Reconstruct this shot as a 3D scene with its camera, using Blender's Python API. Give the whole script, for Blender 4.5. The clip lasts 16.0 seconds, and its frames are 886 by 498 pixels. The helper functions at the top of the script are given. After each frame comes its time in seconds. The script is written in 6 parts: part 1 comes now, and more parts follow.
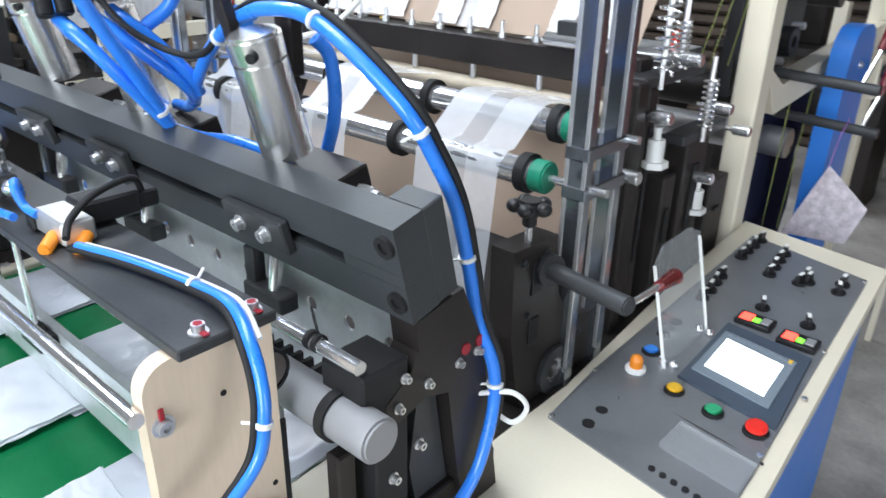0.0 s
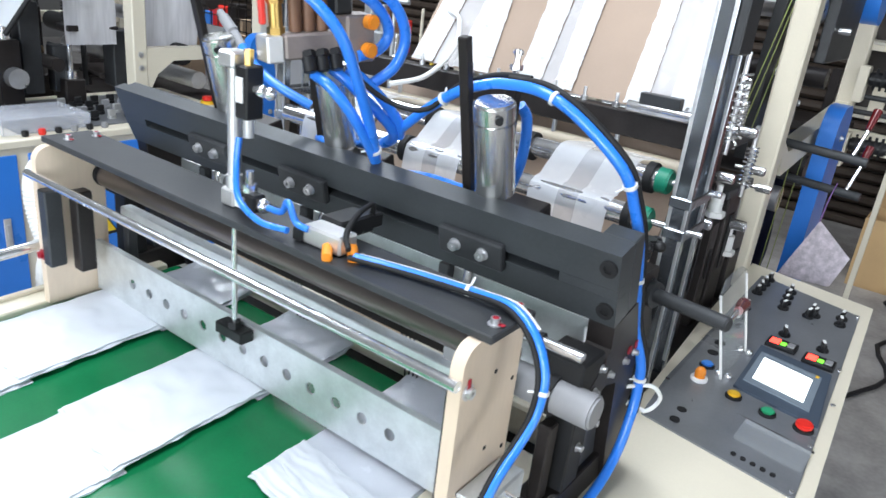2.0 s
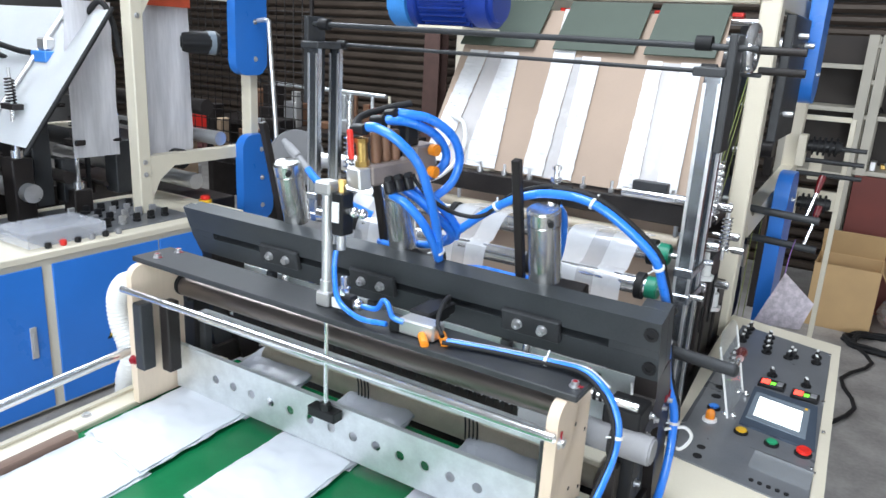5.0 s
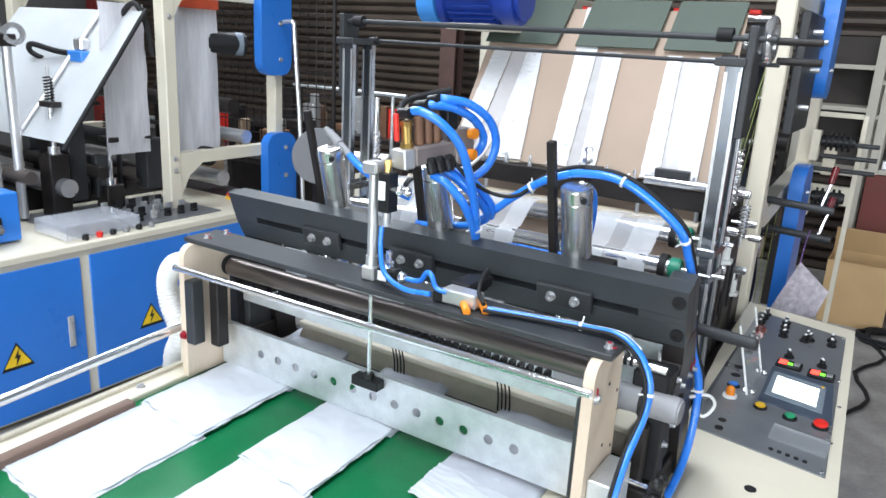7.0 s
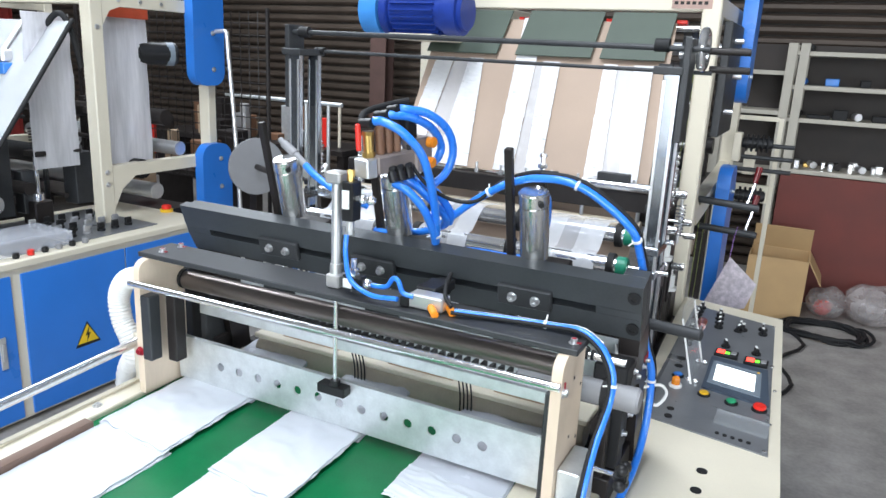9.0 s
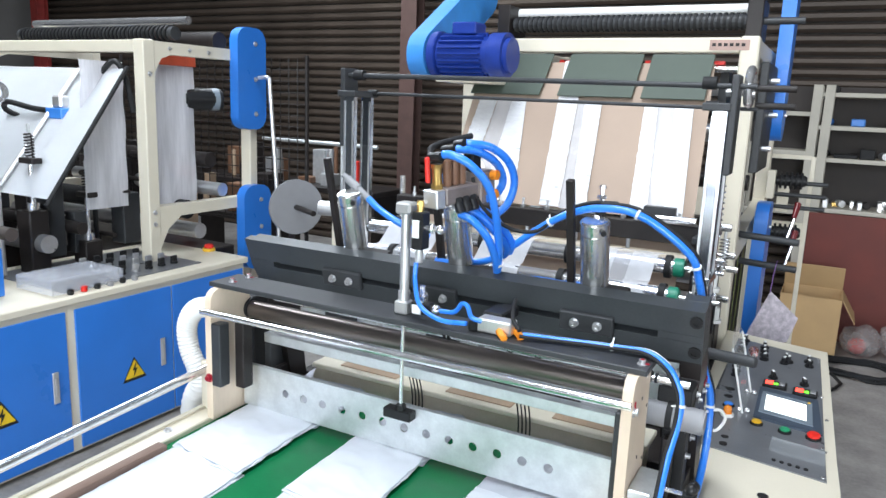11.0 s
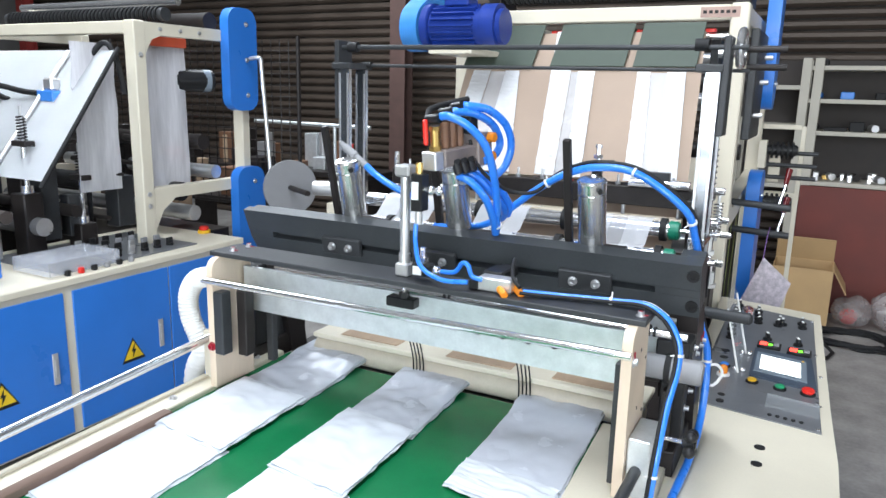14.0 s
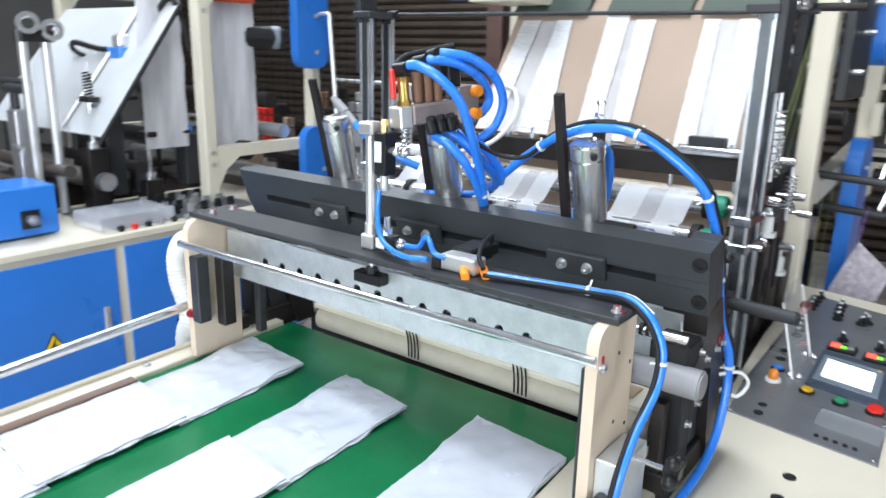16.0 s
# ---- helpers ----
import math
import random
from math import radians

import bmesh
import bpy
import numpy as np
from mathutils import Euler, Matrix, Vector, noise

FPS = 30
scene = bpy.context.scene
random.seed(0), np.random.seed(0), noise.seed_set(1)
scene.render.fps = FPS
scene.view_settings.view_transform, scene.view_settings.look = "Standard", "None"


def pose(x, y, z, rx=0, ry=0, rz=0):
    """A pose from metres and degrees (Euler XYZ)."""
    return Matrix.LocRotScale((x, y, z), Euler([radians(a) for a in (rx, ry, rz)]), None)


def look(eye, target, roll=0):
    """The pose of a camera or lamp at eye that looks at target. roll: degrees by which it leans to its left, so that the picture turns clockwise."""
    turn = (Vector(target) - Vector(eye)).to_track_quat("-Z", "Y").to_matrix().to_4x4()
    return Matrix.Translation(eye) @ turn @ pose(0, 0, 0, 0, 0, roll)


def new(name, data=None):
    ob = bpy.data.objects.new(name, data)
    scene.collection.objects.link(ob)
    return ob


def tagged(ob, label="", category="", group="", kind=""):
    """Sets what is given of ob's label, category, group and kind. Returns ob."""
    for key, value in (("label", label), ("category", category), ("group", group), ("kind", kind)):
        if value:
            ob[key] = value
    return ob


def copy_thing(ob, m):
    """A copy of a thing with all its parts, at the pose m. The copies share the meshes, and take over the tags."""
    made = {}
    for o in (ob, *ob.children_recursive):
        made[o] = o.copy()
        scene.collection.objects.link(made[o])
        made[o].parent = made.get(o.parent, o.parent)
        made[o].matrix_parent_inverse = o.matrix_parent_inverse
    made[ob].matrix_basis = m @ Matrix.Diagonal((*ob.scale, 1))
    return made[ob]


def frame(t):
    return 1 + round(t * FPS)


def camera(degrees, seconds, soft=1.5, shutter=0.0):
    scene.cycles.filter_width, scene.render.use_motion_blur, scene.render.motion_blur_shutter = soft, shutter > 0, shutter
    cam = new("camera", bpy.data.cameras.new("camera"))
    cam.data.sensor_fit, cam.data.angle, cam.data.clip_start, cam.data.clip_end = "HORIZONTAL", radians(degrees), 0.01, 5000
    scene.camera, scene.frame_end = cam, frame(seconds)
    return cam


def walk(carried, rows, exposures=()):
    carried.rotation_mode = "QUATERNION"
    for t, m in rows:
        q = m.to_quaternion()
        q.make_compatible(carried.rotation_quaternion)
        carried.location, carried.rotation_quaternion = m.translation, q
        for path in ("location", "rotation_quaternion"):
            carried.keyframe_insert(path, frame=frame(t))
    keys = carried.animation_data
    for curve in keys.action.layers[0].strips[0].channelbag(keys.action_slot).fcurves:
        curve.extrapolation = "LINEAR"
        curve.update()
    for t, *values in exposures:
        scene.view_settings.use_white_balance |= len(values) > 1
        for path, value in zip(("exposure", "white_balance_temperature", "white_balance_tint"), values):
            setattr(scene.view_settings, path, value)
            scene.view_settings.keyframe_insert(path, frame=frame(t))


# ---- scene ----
cam = camera(62.8, 16.0, shutter=0.5)
PATH = [
    (0, (-0.0073, 0.0020, 1.7002), (-1.2121, 1.3687, 0.8752), 1.08),
    (0.5, (0.0058, 0.0237, 1.7118), (-1.2754, 1.3300, 0.9044), 2.03),
    (1, (-0.0279, -0.0738, 1.7286), (-1.2635, 1.3011, 0.9650), 3.90),
    (1.5, (-0.1097, -0.3139, 1.7741), (-1.2987, 1.1707, 1.1559), 5.21),
    (2, (-0.1715, -0.4901, 1.7796), (-1.2355, 1.0330, 1.0392), 6.56),
    (2.5, (-0.1274, -0.5366, 1.8090), (-1.2424, 0.9575, 1.0848), 4.78),
    (3, (-0.0705, -0.5349, 1.8541), (-1.1633, 0.9686, 1.1157), 3.52),
    (3.5, (-0.0585, -0.5644, 1.8998), (-1.1623, 0.9989, 1.3188), 3.84),
    (4, (-0.1095, -0.6541, 1.9095), (-1.1554, 0.9526, 1.3397), 3.33),
    (6.5, (-0.2688, -0.9861, 1.8698), (-1.2641, 0.6632, 1.3320), 3.31),
    (7, (-0.2075, -0.9864, 1.8604), (-1.2378, 0.6402, 1.3195), 3.11),
    (7.5, (-0.1540, -1.0110, 1.8566), (-1.2156, 0.5795, 1.2706), 3.63),
    (8, (-0.1450, -1.0434, 1.8561), (-1.2011, 0.5479, 1.2624), 4.01),
    (8.5, (-0.1982, -1.0559, 1.8644), (-1.1591, 0.6021, 1.2921), 2.84),
    (9, (-0.2549, -1.0692, 1.8665), (-1.1193, 0.6596, 1.3529), 2.80),
    (9.5, (-0.3014, -1.0977, 1.8565), (-1.1579, 0.6343, 1.3400), 2.69),
    (10, (-0.3229, -1.1382, 1.8543), (-1.2289, 0.5897, 1.4145), 2.49),
    (12.5, (-0.3118, -1.2404, 1.7979), (-1.2310, 0.4943, 1.4160), 2.00),
    (13, (-0.3061, -1.2433, 1.7881), (-1.2036, 0.4970, 1.3810), 1.72),
    (13.5, (-0.3084, -1.2394, 1.7821), (-1.2014, 0.5000, 1.3616), 1.66),
    (14, (-0.3205, -1.2391, 1.7770), (-1.2200, 0.4951, 1.3484), 1.35),
    (14.5, (-0.3261, -1.2309, 1.7712), (-1.2076, 0.5101, 1.3330), 1.40),
    (15, (-0.3248, -1.2098, 1.7686), (-1.2007, 0.5294, 1.3124), 1.40),
    (15.5, (-0.2619, -1.0726, 1.7528), (-1.2096, 0.6209, 1.2693), -0.25),
    (16, (-0.1448, -0.8388, 1.7454), (-1.3121, 0.6965, 1.2161), 1.24),
]
walk(cam, [(t, look(eye, target, roll)) for t, eye, target, roll in PATH], exposures=[(0, 0.72), (1.5, 0.62), (3.0, 0.55), (16.0, 0.55)])

# ---- light: a daylit workshop, sky plus fill lamps at assumed openings ----
world = bpy.data.worlds.new("world")
scene.world = world
world.use_nodes = True
wn = world.node_tree.nodes
sky = wn.new("ShaderNodeTexSky")
sky.sky_type, sky.sun_disc, sky.sun_elevation, sky.sun_rotation = "NISHITA", False, radians(48), radians(200)
world.node_tree.links.new(sky.outputs[0], wn["Background"].inputs[0])
wn["Background"].inputs[1].default_value = 0.12
scene.view_settings.exposure = 0.55


def area_lamp(name, m, sx, sy, power, colour):
    d = bpy.data.lights.new(name, "AREA")
    d.shape, d.size, d.size_y, d.energy, d.color = "RECTANGLE", sx, sy, power, colour
    ob = new(name, d)
    ob.matrix_world = m
    return ob


# fill lamps in assumed, unseen openings: door behind camera, console-side door, roof skylights
area_lamp("front_fill", look((0.5, -6.2, 2.3), (-1.2, 1.0, 0.9)), 5.0, 3.4, 330, (0.835, 0.915, 1.0))
area_lamp("roof_fill", look((-1.2, -0.7, 4.9), (-1.2, -0.7, 0)), 1.4, 4.0, 150, (0.855, 0.925, 1.0))
# side lamp added to brighten the console-side faces; its door is assumed
area_lamp("side_fill", look((7.7, -0.8, 2.0), (-0.6, 0.4, 1.1)), 4.2, 3.2, 130, (0.86, 0.92, 1.0))
area_lamp("roof_fill", look((-5.1, 2.4, 4.9), (-5.1, 2.4, 0)), 1.4, 6.0, 260, (0.855, 0.925, 1.0))


# ---- materials ----
def material(name, colour, rough=0.5, metal=0.0, var=0.12, scale=14.0, bump=0.0, fine=160.0, alpha=1.0, glow=0.0, glow_colour=None, coat=0.0, stretch=None, transmission=0.0, rand=0.0):
    m = bpy.data.materials.new(name)
    m.use_nodes = True
    n, l = m.node_tree.nodes, m.node_tree.links
    b = n["Principled BSDF"]
    b.inputs["Roughness"].default_value, b.inputs["Metallic"].default_value = rough, metal
    b.inputs["Alpha"].default_value, b.inputs["Coat Weight"].default_value = alpha, coat
    b.inputs["Transmission Weight"].default_value = transmission
    tc = n.new("ShaderNodeTexCoord")
    mp = n.new("ShaderNodeMapping")
    if stretch:
        mp.inputs["Scale"].default_value = stretch
    l.new(tc.outputs["Object"], mp.inputs[0])
    big, small = n.new("ShaderNodeTexNoise"), n.new("ShaderNodeTexNoise")
    big.inputs["Scale"].default_value, small.inputs["Scale"].default_value = scale, fine
    big.inputs["Detail"].default_value = 5
    l.new(mp.outputs[0], big.inputs["Vector"])
    l.new(mp.outputs[0], small.inputs["Vector"])
    mix = n.new("ShaderNodeMath")
    mix.operation = "MULTIPLY_ADD"
    mix.inputs[1].default_value = 0.35
    l.new(small.outputs["Fac"], mix.inputs[0])
    l.new(big.outputs["Fac"], mix.inputs[2])
    ramp = n.new("ShaderNodeMapRange")
    ramp.inputs[1].default_value, ramp.inputs[2].default_value = 0.35, 1.0
    ramp.inputs[3].default_value, ramp.inputs[4].default_value = 1 - var, 1 + var
    l.new(mix.outputs[0], ramp.inputs[0])
    sc = n.new("ShaderNodeVectorMath")
    sc.operation = "SCALE"
    sc.inputs[0].default_value = colour
    l.new(ramp.outputs[0], sc.inputs["Scale"])
    last = sc.outputs[0]
    if rand:
        info = n.new("ShaderNodeObjectInfo")
        r2 = n.new("ShaderNodeMapRange")
        r2.inputs[3].default_value, r2.inputs[4].default_value = 1 - rand, 1 + rand
        l.new(info.outputs["Random"], r2.inputs[0])
        s2 = n.new("ShaderNodeVectorMath")
        s2.operation = "SCALE"
        l.new(last, s2.inputs[0])
        l.new(r2.outputs[0], s2.inputs["Scale"])
        last = s2.outputs[0]
    l.new(last, b.inputs["Base Color"])
    rr = n.new("ShaderNodeMapRange")
    rr.inputs[3].default_value, rr.inputs[4].default_value = max(0.03, rough - 0.08), min(1, rough + 0.1)
    l.new(big.outputs["Fac"], rr.inputs[0])
    l.new(rr.outputs[0], b.inputs["Roughness"])
    if bump:
        bp = n.new("ShaderNodeBump")
        bp.inputs["Strength"].default_value, bp.inputs["Distance"].default_value = bump, 0.004
        l.new(mix.outputs[0], bp.inputs["Height"])
        l.new(bp.outputs[0], b.inputs["Normal"])
    if glow:
        b.inputs["Emission Color"].default_value = (*(glow_colour or colour), 1)
        b.inputs["Emission Strength"].default_value = glow
    return m


BLACK = material("blackened_steel", (0.045, 0.047, 0.05), 0.42, 0.1, 0.3, 9, 0.08)
DARK = material("dark_machined_steel", (0.024, 0.02, 0.019), 0.42, 0.1, 0.35, 12, 0.08)
BAR = material("grey_black_anodised_bar", (0.05, 0.055, 0.059), 0.4, 0.1, 0.22, 6, 0.05)
CREAM = material("cream_machine_paint", (0.72, 0.66, 0.53), 0.42, 0.0, 0.06, 5, 0.03)
WOODC = material("pale_beige_board", (0.74, 0.6, 0.46), 0.5, 0.0, 0.1, 8, 0.03, stretch=(1, 1, 0.15))
TAN = material("tan_wood", (0.42, 0.3, 0.2), 0.6, 0.0, 0.2, 10, 0.05, stretch=(1, 0.1, 1))
BLUE = material("blue_gloss_paint", (0.03, 0.2, 0.68), 0.3, 0.0, 0.08, 4, 0.02)
BLUEHOSE = material("blue_polyurethane", (0.03, 0.22, 0.82), 0.28, 0.0, 0.06, 20, coat=0.3)
BLUEMOTOR = material("dark_blue_cast_iron", (0.012, 0.04, 0.26), 0.35, 0.0, 0.2, 20, 0.1)
BLUECAP = material("light_blue_plastic", (0.05, 0.26, 0.66), 0.4)
CHROME = material("chrome", (0.86, 0.86, 0.87), 0.17, 0.88, 0.05, 30)
STEEL = material("brushed_steel", (0.66, 0.66, 0.67), 0.3, 0.8, 0.12, 20, 0.03, stretch=(0.2, 1, 1))
ALU = material("satin_aluminium", (0.68, 0.675, 0.665), 0.34, 0.72, 0.1, 16, 0.03, stretch=(1, 1, 0.1))
GALV = material("galvanised_sheet", (0.72, 0.75, 0.76), 0.42, 0.72, 0.14, 25, 0.06)
GREYPLASTIC = material("grey_plastic_pipe", (0.27, 0.27, 0.28), 0.5, 0, 0.06)
GREEN = material("green_belt", (0.006, 0.16, 0.055), 0.22, 0.0, 0.15, 8, 0.03)
GREEN.node_tree.nodes["Principled BSDF"].inputs["Specular IOR Level"].default_value = 0.28
GREENHUB = material("green_hub", (0.01, 0.22, 0.13), 0.4, 0.0, 0.1)
FILM = material("milky_plastic_film", (0.68, 0.71, 0.78), 0.24, 0.0, 0.05, 9, 0.25, fine=40, alpha=0.9)
FILMSTACK = material("white_film_stack", (0.67, 0.7, 0.75), 0.42, 0.0, 0.03, 7, 0.3, fine=30)
FILMCLEAR = material("translucent_film", (0.86, 0.88, 0.92), 0.25, 0.0, 0.06, 10, 0.2, alpha=0.32, fine=40)
FILMFOLD = material("folded_translucent_film", (0.86, 0.88, 0.92), 0.25, 0.0, 0.06, 10, 0.2, alpha=0.48, fine=40)
FILMWEB = material("white_film_web", (0.68, 0.69, 0.71), 0.4, 0.0, 0.06, 6, 0.25, fine=30, alpha=0.95)
PAPER = material("brown_kraft_paper", (0.4, 0.3, 0.23), 0.7, 0.0, 0.05, 6)
OLIVE = material("dark_olive_board", (0.065, 0.085, 0.065), 0.55, 0, 0.12, 8)
PANEL = material("grey_control_panel", (0.205, 0.212, 0.225), 0.3, 0.3, 0.15, 8, 0.02)
HMI = material("slate_bezel", (0.06, 0.08, 0.11), 0.4, 0, 0.08)
HMI2 = material("grey_bezel", (0.2, 0.24, 0.28), 0.4, 0, 0.08)
SCREEN = material("lit_screen", (0.9, 0.95, 1.0), 0.3, glow=1.6, glow_colour=(0.92, 1.0, 0.98))
LEDRED = material("red_digits", (0.9, 0.05, 0.03), 0.4, glow=2.5, glow_colour=(1.0, 0.06, 0.04))
LEDGREEN = material("green_digits", (0.1, 0.6, 0.05), 0.4, glow=1.2, glow_colour=(0.2, 0.9, 0.05))
RUBBER = material("black_rubber", (0.014, 0.014, 0.015), 0.6, 0, 0.15, 20)
BLACKPL = material("black_plastic", (0.016, 0.016, 0.017), 0.35, 0, 0.1)
WHITEPL = material("white_plastic", (0.8, 0.8, 0.78), 0.45, 0, 0.04)
ORANGE = material("orange_plastic", (0.85, 0.28, 0.02), 0.4, 0, 0.06)
REDPL = material("red_plastic", (0.75, 0.03, 0.02), 0.35, 0, 0.06)
REDPAINT = material("red_paint_mark", (0.33, 0.012, 0.025), 0.5)
MAROON = material("maroon_bakelite", (0.13, 0.008, 0.01), 0.25, 0, 0.1, coat=0.5)
YELLOWPL = material("yellow_plastic", (0.85, 0.5, 0.03), 0.35)
GREENPL = material("green_plastic", (0.03, 0.35, 0.16), 0.35)
BLUEPL = material("blue_plastic", (0.05, 0.25, 0.75), 0.35)
AMBER = material("amber_lens", (0.8, 0.25, 0.02), 0.15, 0, 0.1, coat=0.5)
BRASS = material("brass", (0.62, 0.42, 0.14), 0.3, 1.0, 0.12, 40)
BROWN = material("brown_coil", (0.18, 0.09, 0.05), 0.5, 0, 0.2)
WARN = material("warning_yellow", (0.9, 0.6, 0.02), 0.4)
ACRYL = material("clear_acrylic", (0.85, 0.9, 0.92), 0.08, 0, 0.02, alpha=0.13)
LIDACR = material("smoked_clear_lid", (0.8, 0.82, 0.88), 0.15, 0, 0.03, alpha=0.27)
DARKCHROME = material("dull_brown_chrome", (0.2, 0.17, 0.155), 0.3, 0.75, 0.1, 12, stretch=(0.1, 1, 1))
FLOORM = material("concrete_floor", (0.32, 0.3, 0.28), 0.65, 0, 0.38, 5.0, 0.25, fine=45)
SHUTTER = material("brown_steel_slats", (0.085, 0.064, 0.05), 0.5, 0.3, 0.25, 3, 0.05, rand=0.15)
REDWALL = material("red_brown_sheet", (0.14, 0.03, 0.022), 0.6, 0, 0.2, 4)
CARTON = material("corrugated_carton", (0.5, 0.33, 0.16), 0.75, 0, 0.1, 5)
RACKM = material("cream_rack_steel", (0.47, 0.44, 0.37), 0.5, 0, 0.1, 6)
WALLM = material("grey_plaster", (0.14, 0.135, 0.13), 0.8, 0, 0.12, 2)
BAGCLEAR = material("crumpled_clear_bag", (0.5, 0.47, 0.46), 0.2, 0, 0.3, 12, 0.8, alpha=0.42, fine=30)
WHITEPAPER = material("printed_paper", (0.72, 0.66, 0.7), 0.6, 0, 0.4, 45, fine=130)
WOVEN = material("white_woven_sheet", (0.84, 0.83, 0.85), 0.45, 0, 0.26, 14, 0.3, fine=70, alpha=0.9, stretch=(1, 1, 0.12))
COLUMN = material("polished_column_steel", (0.36, 0.39, 0.43), 0.16, 0.92, 0.2, 12, stretch=(1, 1, 0.2))
CYLM = material("polished_cylinder_aluminium", (0.68, 0.675, 0.66), 0.24, 0.95, 0.06, 16, stretch=(1, 1, 0.1))
FILMRIPPLE = material("rippled_white_film", (0.72, 0.72, 0.73), 0.35, 0.0, 0.12, 28, 0.6, fine=90, alpha=0.96, stretch=(0.5, 1, 1))
PINKALU = material("warm_aluminium", (0.23, 0.19, 0.175), 0.42, 0.3, 0.15)
STRIPWOOD = material("brown_strip_wood", (0.2, 0.13, 0.1), 0.6, 0, 0.2, 10, 0.05, stretch=(1, 0.1, 1))
NAVY = material("navy_cloth", (0.02, 0.025, 0.07), 0.8, 0, 0.2)
GREENCORD = material("yellow_green_cord", (0.22, 0.25, 0.07), 0.6)
REDBAND = material("orange_red_board", (0.75, 0.12, 0.05), 0.5)
YELLOWCORD = material("yellow_cord", (0.6, 0.42, 0.03), 0.5)

for dull in (DARK, BLACK, RUBBER, BLACKPL, BAR):
    dull.node_tree.nodes["Principled BSDF"].inputs["Specular IOR Level"].default_value = 0.32


# ---- building helpers ----
def thing(name, label, category, at=(0, 0, 0), group="", kind=""):
    ob = new(name)
    ob.empty_display_size = 0.05
    ob.location = at
    return tagged(ob, label, category, group, kind)




def base_of(ob):
    p = Vector((0, 0, 0))
    while ob:
        p += ob.location
        ob = ob.parent
    return p


def part(name, bm, mat, parent=None, label="", smooth=True):
    """Links a bmesh drawn in world coordinates as one mesh under a thing or part."""
    me = bpy.data.meshes.new(name)
    if parent:
        bmesh.ops.translate(bm, verts=bm.verts, vec=-base_of(parent))
    bm.to_mesh(me)
    bm.free()
    me.materials.append(mat)
    if smooth:
        for p in me.polygons:
            p.use_smooth = True
        me.set_sharp_from_angle(angle=radians(35))
    ob = new(name, me)
    if parent:
        ob.parent = parent
    return tagged(ob, label)


def box(bm, x0, x1, y0, y1, z0, z1, bevel=0.003, m=None):
    g = bmesh.ops.create_cube(bm, size=1.0)
    vs = g["verts"]
    for v in vs:
        v.co = Vector(((x0 + x1) / 2 + v.co.x * (x1 - x0), (y0 + y1) / 2 + v.co.y * (y1 - y0), (z0 + z1) / 2 + v.co.z * (z1 - z0)))
    b = min(bevel, 0.3 * min(abs(x1 - x0), abs(y1 - y0), abs(z1 - z0)))
    if b > 0:
        es = list({e for v in vs for e in v.link_edges})
        r = bmesh.ops.bevel(bm, geom=es, offset=b, segments=1, affect="EDGES")
        vs = list({v for f in r["faces"] for v in f.verts})
    if m is not None:
        bmesh.ops.transform(bm, matrix=m, verts=vs)
    return bm


def rod(bm, p0, p1, r, seg=16, r2=None, bevel=0.0):
    p0, p1 = Vector(p0), Vector(p1)
    d = p1 - p0
    m = Matrix.Translation((p0 + p1) / 2) @ d.to_track_quat("Z", "Y").to_matrix().to_4x4()
    g = bmesh.ops.create_cone(bm, cap_ends=True, segments=seg, radius1=r, radius2=r if r2 is None else r2, depth=d.length, matrix=m)
    if bevel:
        es = [e for e in {e for v in g["verts"] for e in v.link_edges} if any(len(f.verts) > 4 for f in e.link_faces)]
        bmesh.ops.bevel(bm, geom=es, offset=bevel, segments=2, affect="EDGES")
    return bm


def ball(bm, c, r, sx=1, sy=1, sz=1, seg=14):
    bmesh.ops.create_uvsphere(bm, u_segments=seg, v_segments=seg // 2 + 1, radius=r, matrix=Matrix.Translation(c) @ Matrix.Diagonal((sx, sy, sz, 1)))
    return bm


def ring(bm, c, axis, r0, r1, w, seg=24):
    """A flat ring about an axis: inner r0, outer r1, width w."""
    q = Vector(axis).to_track_quat("Z", "Y").to_matrix().to_4x4()
    m = Matrix.Translation(c) @ q
    loops = []
    for r, z in ((r0, -w / 2), (r1, -w / 2), (r1, w / 2), (r0, w / 2)):
        loops.append([bm.verts.new(m @ Vector((r * math.cos(2 * math.pi * k / seg), r * math.sin(2 * math.pi * k / seg), z))) for k in range(seg)])
    for a in range(4):
        A, B = loops[a], loops[(a + 1) % 4]
        for k in range(seg):
            bm.faces.new((A[k], A[(k + 1) % seg], B[(k + 1) % seg], B[k]))
    return bm


def spline(pts, n=8):
    P = [Vector(p) for p in pts]
    P = [2 * P[0] - P[1]] + P + [2 * P[-1] - P[-2]]
    out = []
    for i in range(1, len(P) - 2):
        a, b, c, d = P[i - 1 : i + 3]
        for k in range(n):
            t = k / n
            out.append(0.5 * (2 * b + (c - a) * t + (2 * a - 5 * b + 4 * c - d) * t * t + (3 * b - a - 3 * c + d) * t ** 3))
    return out + [P[-2]]


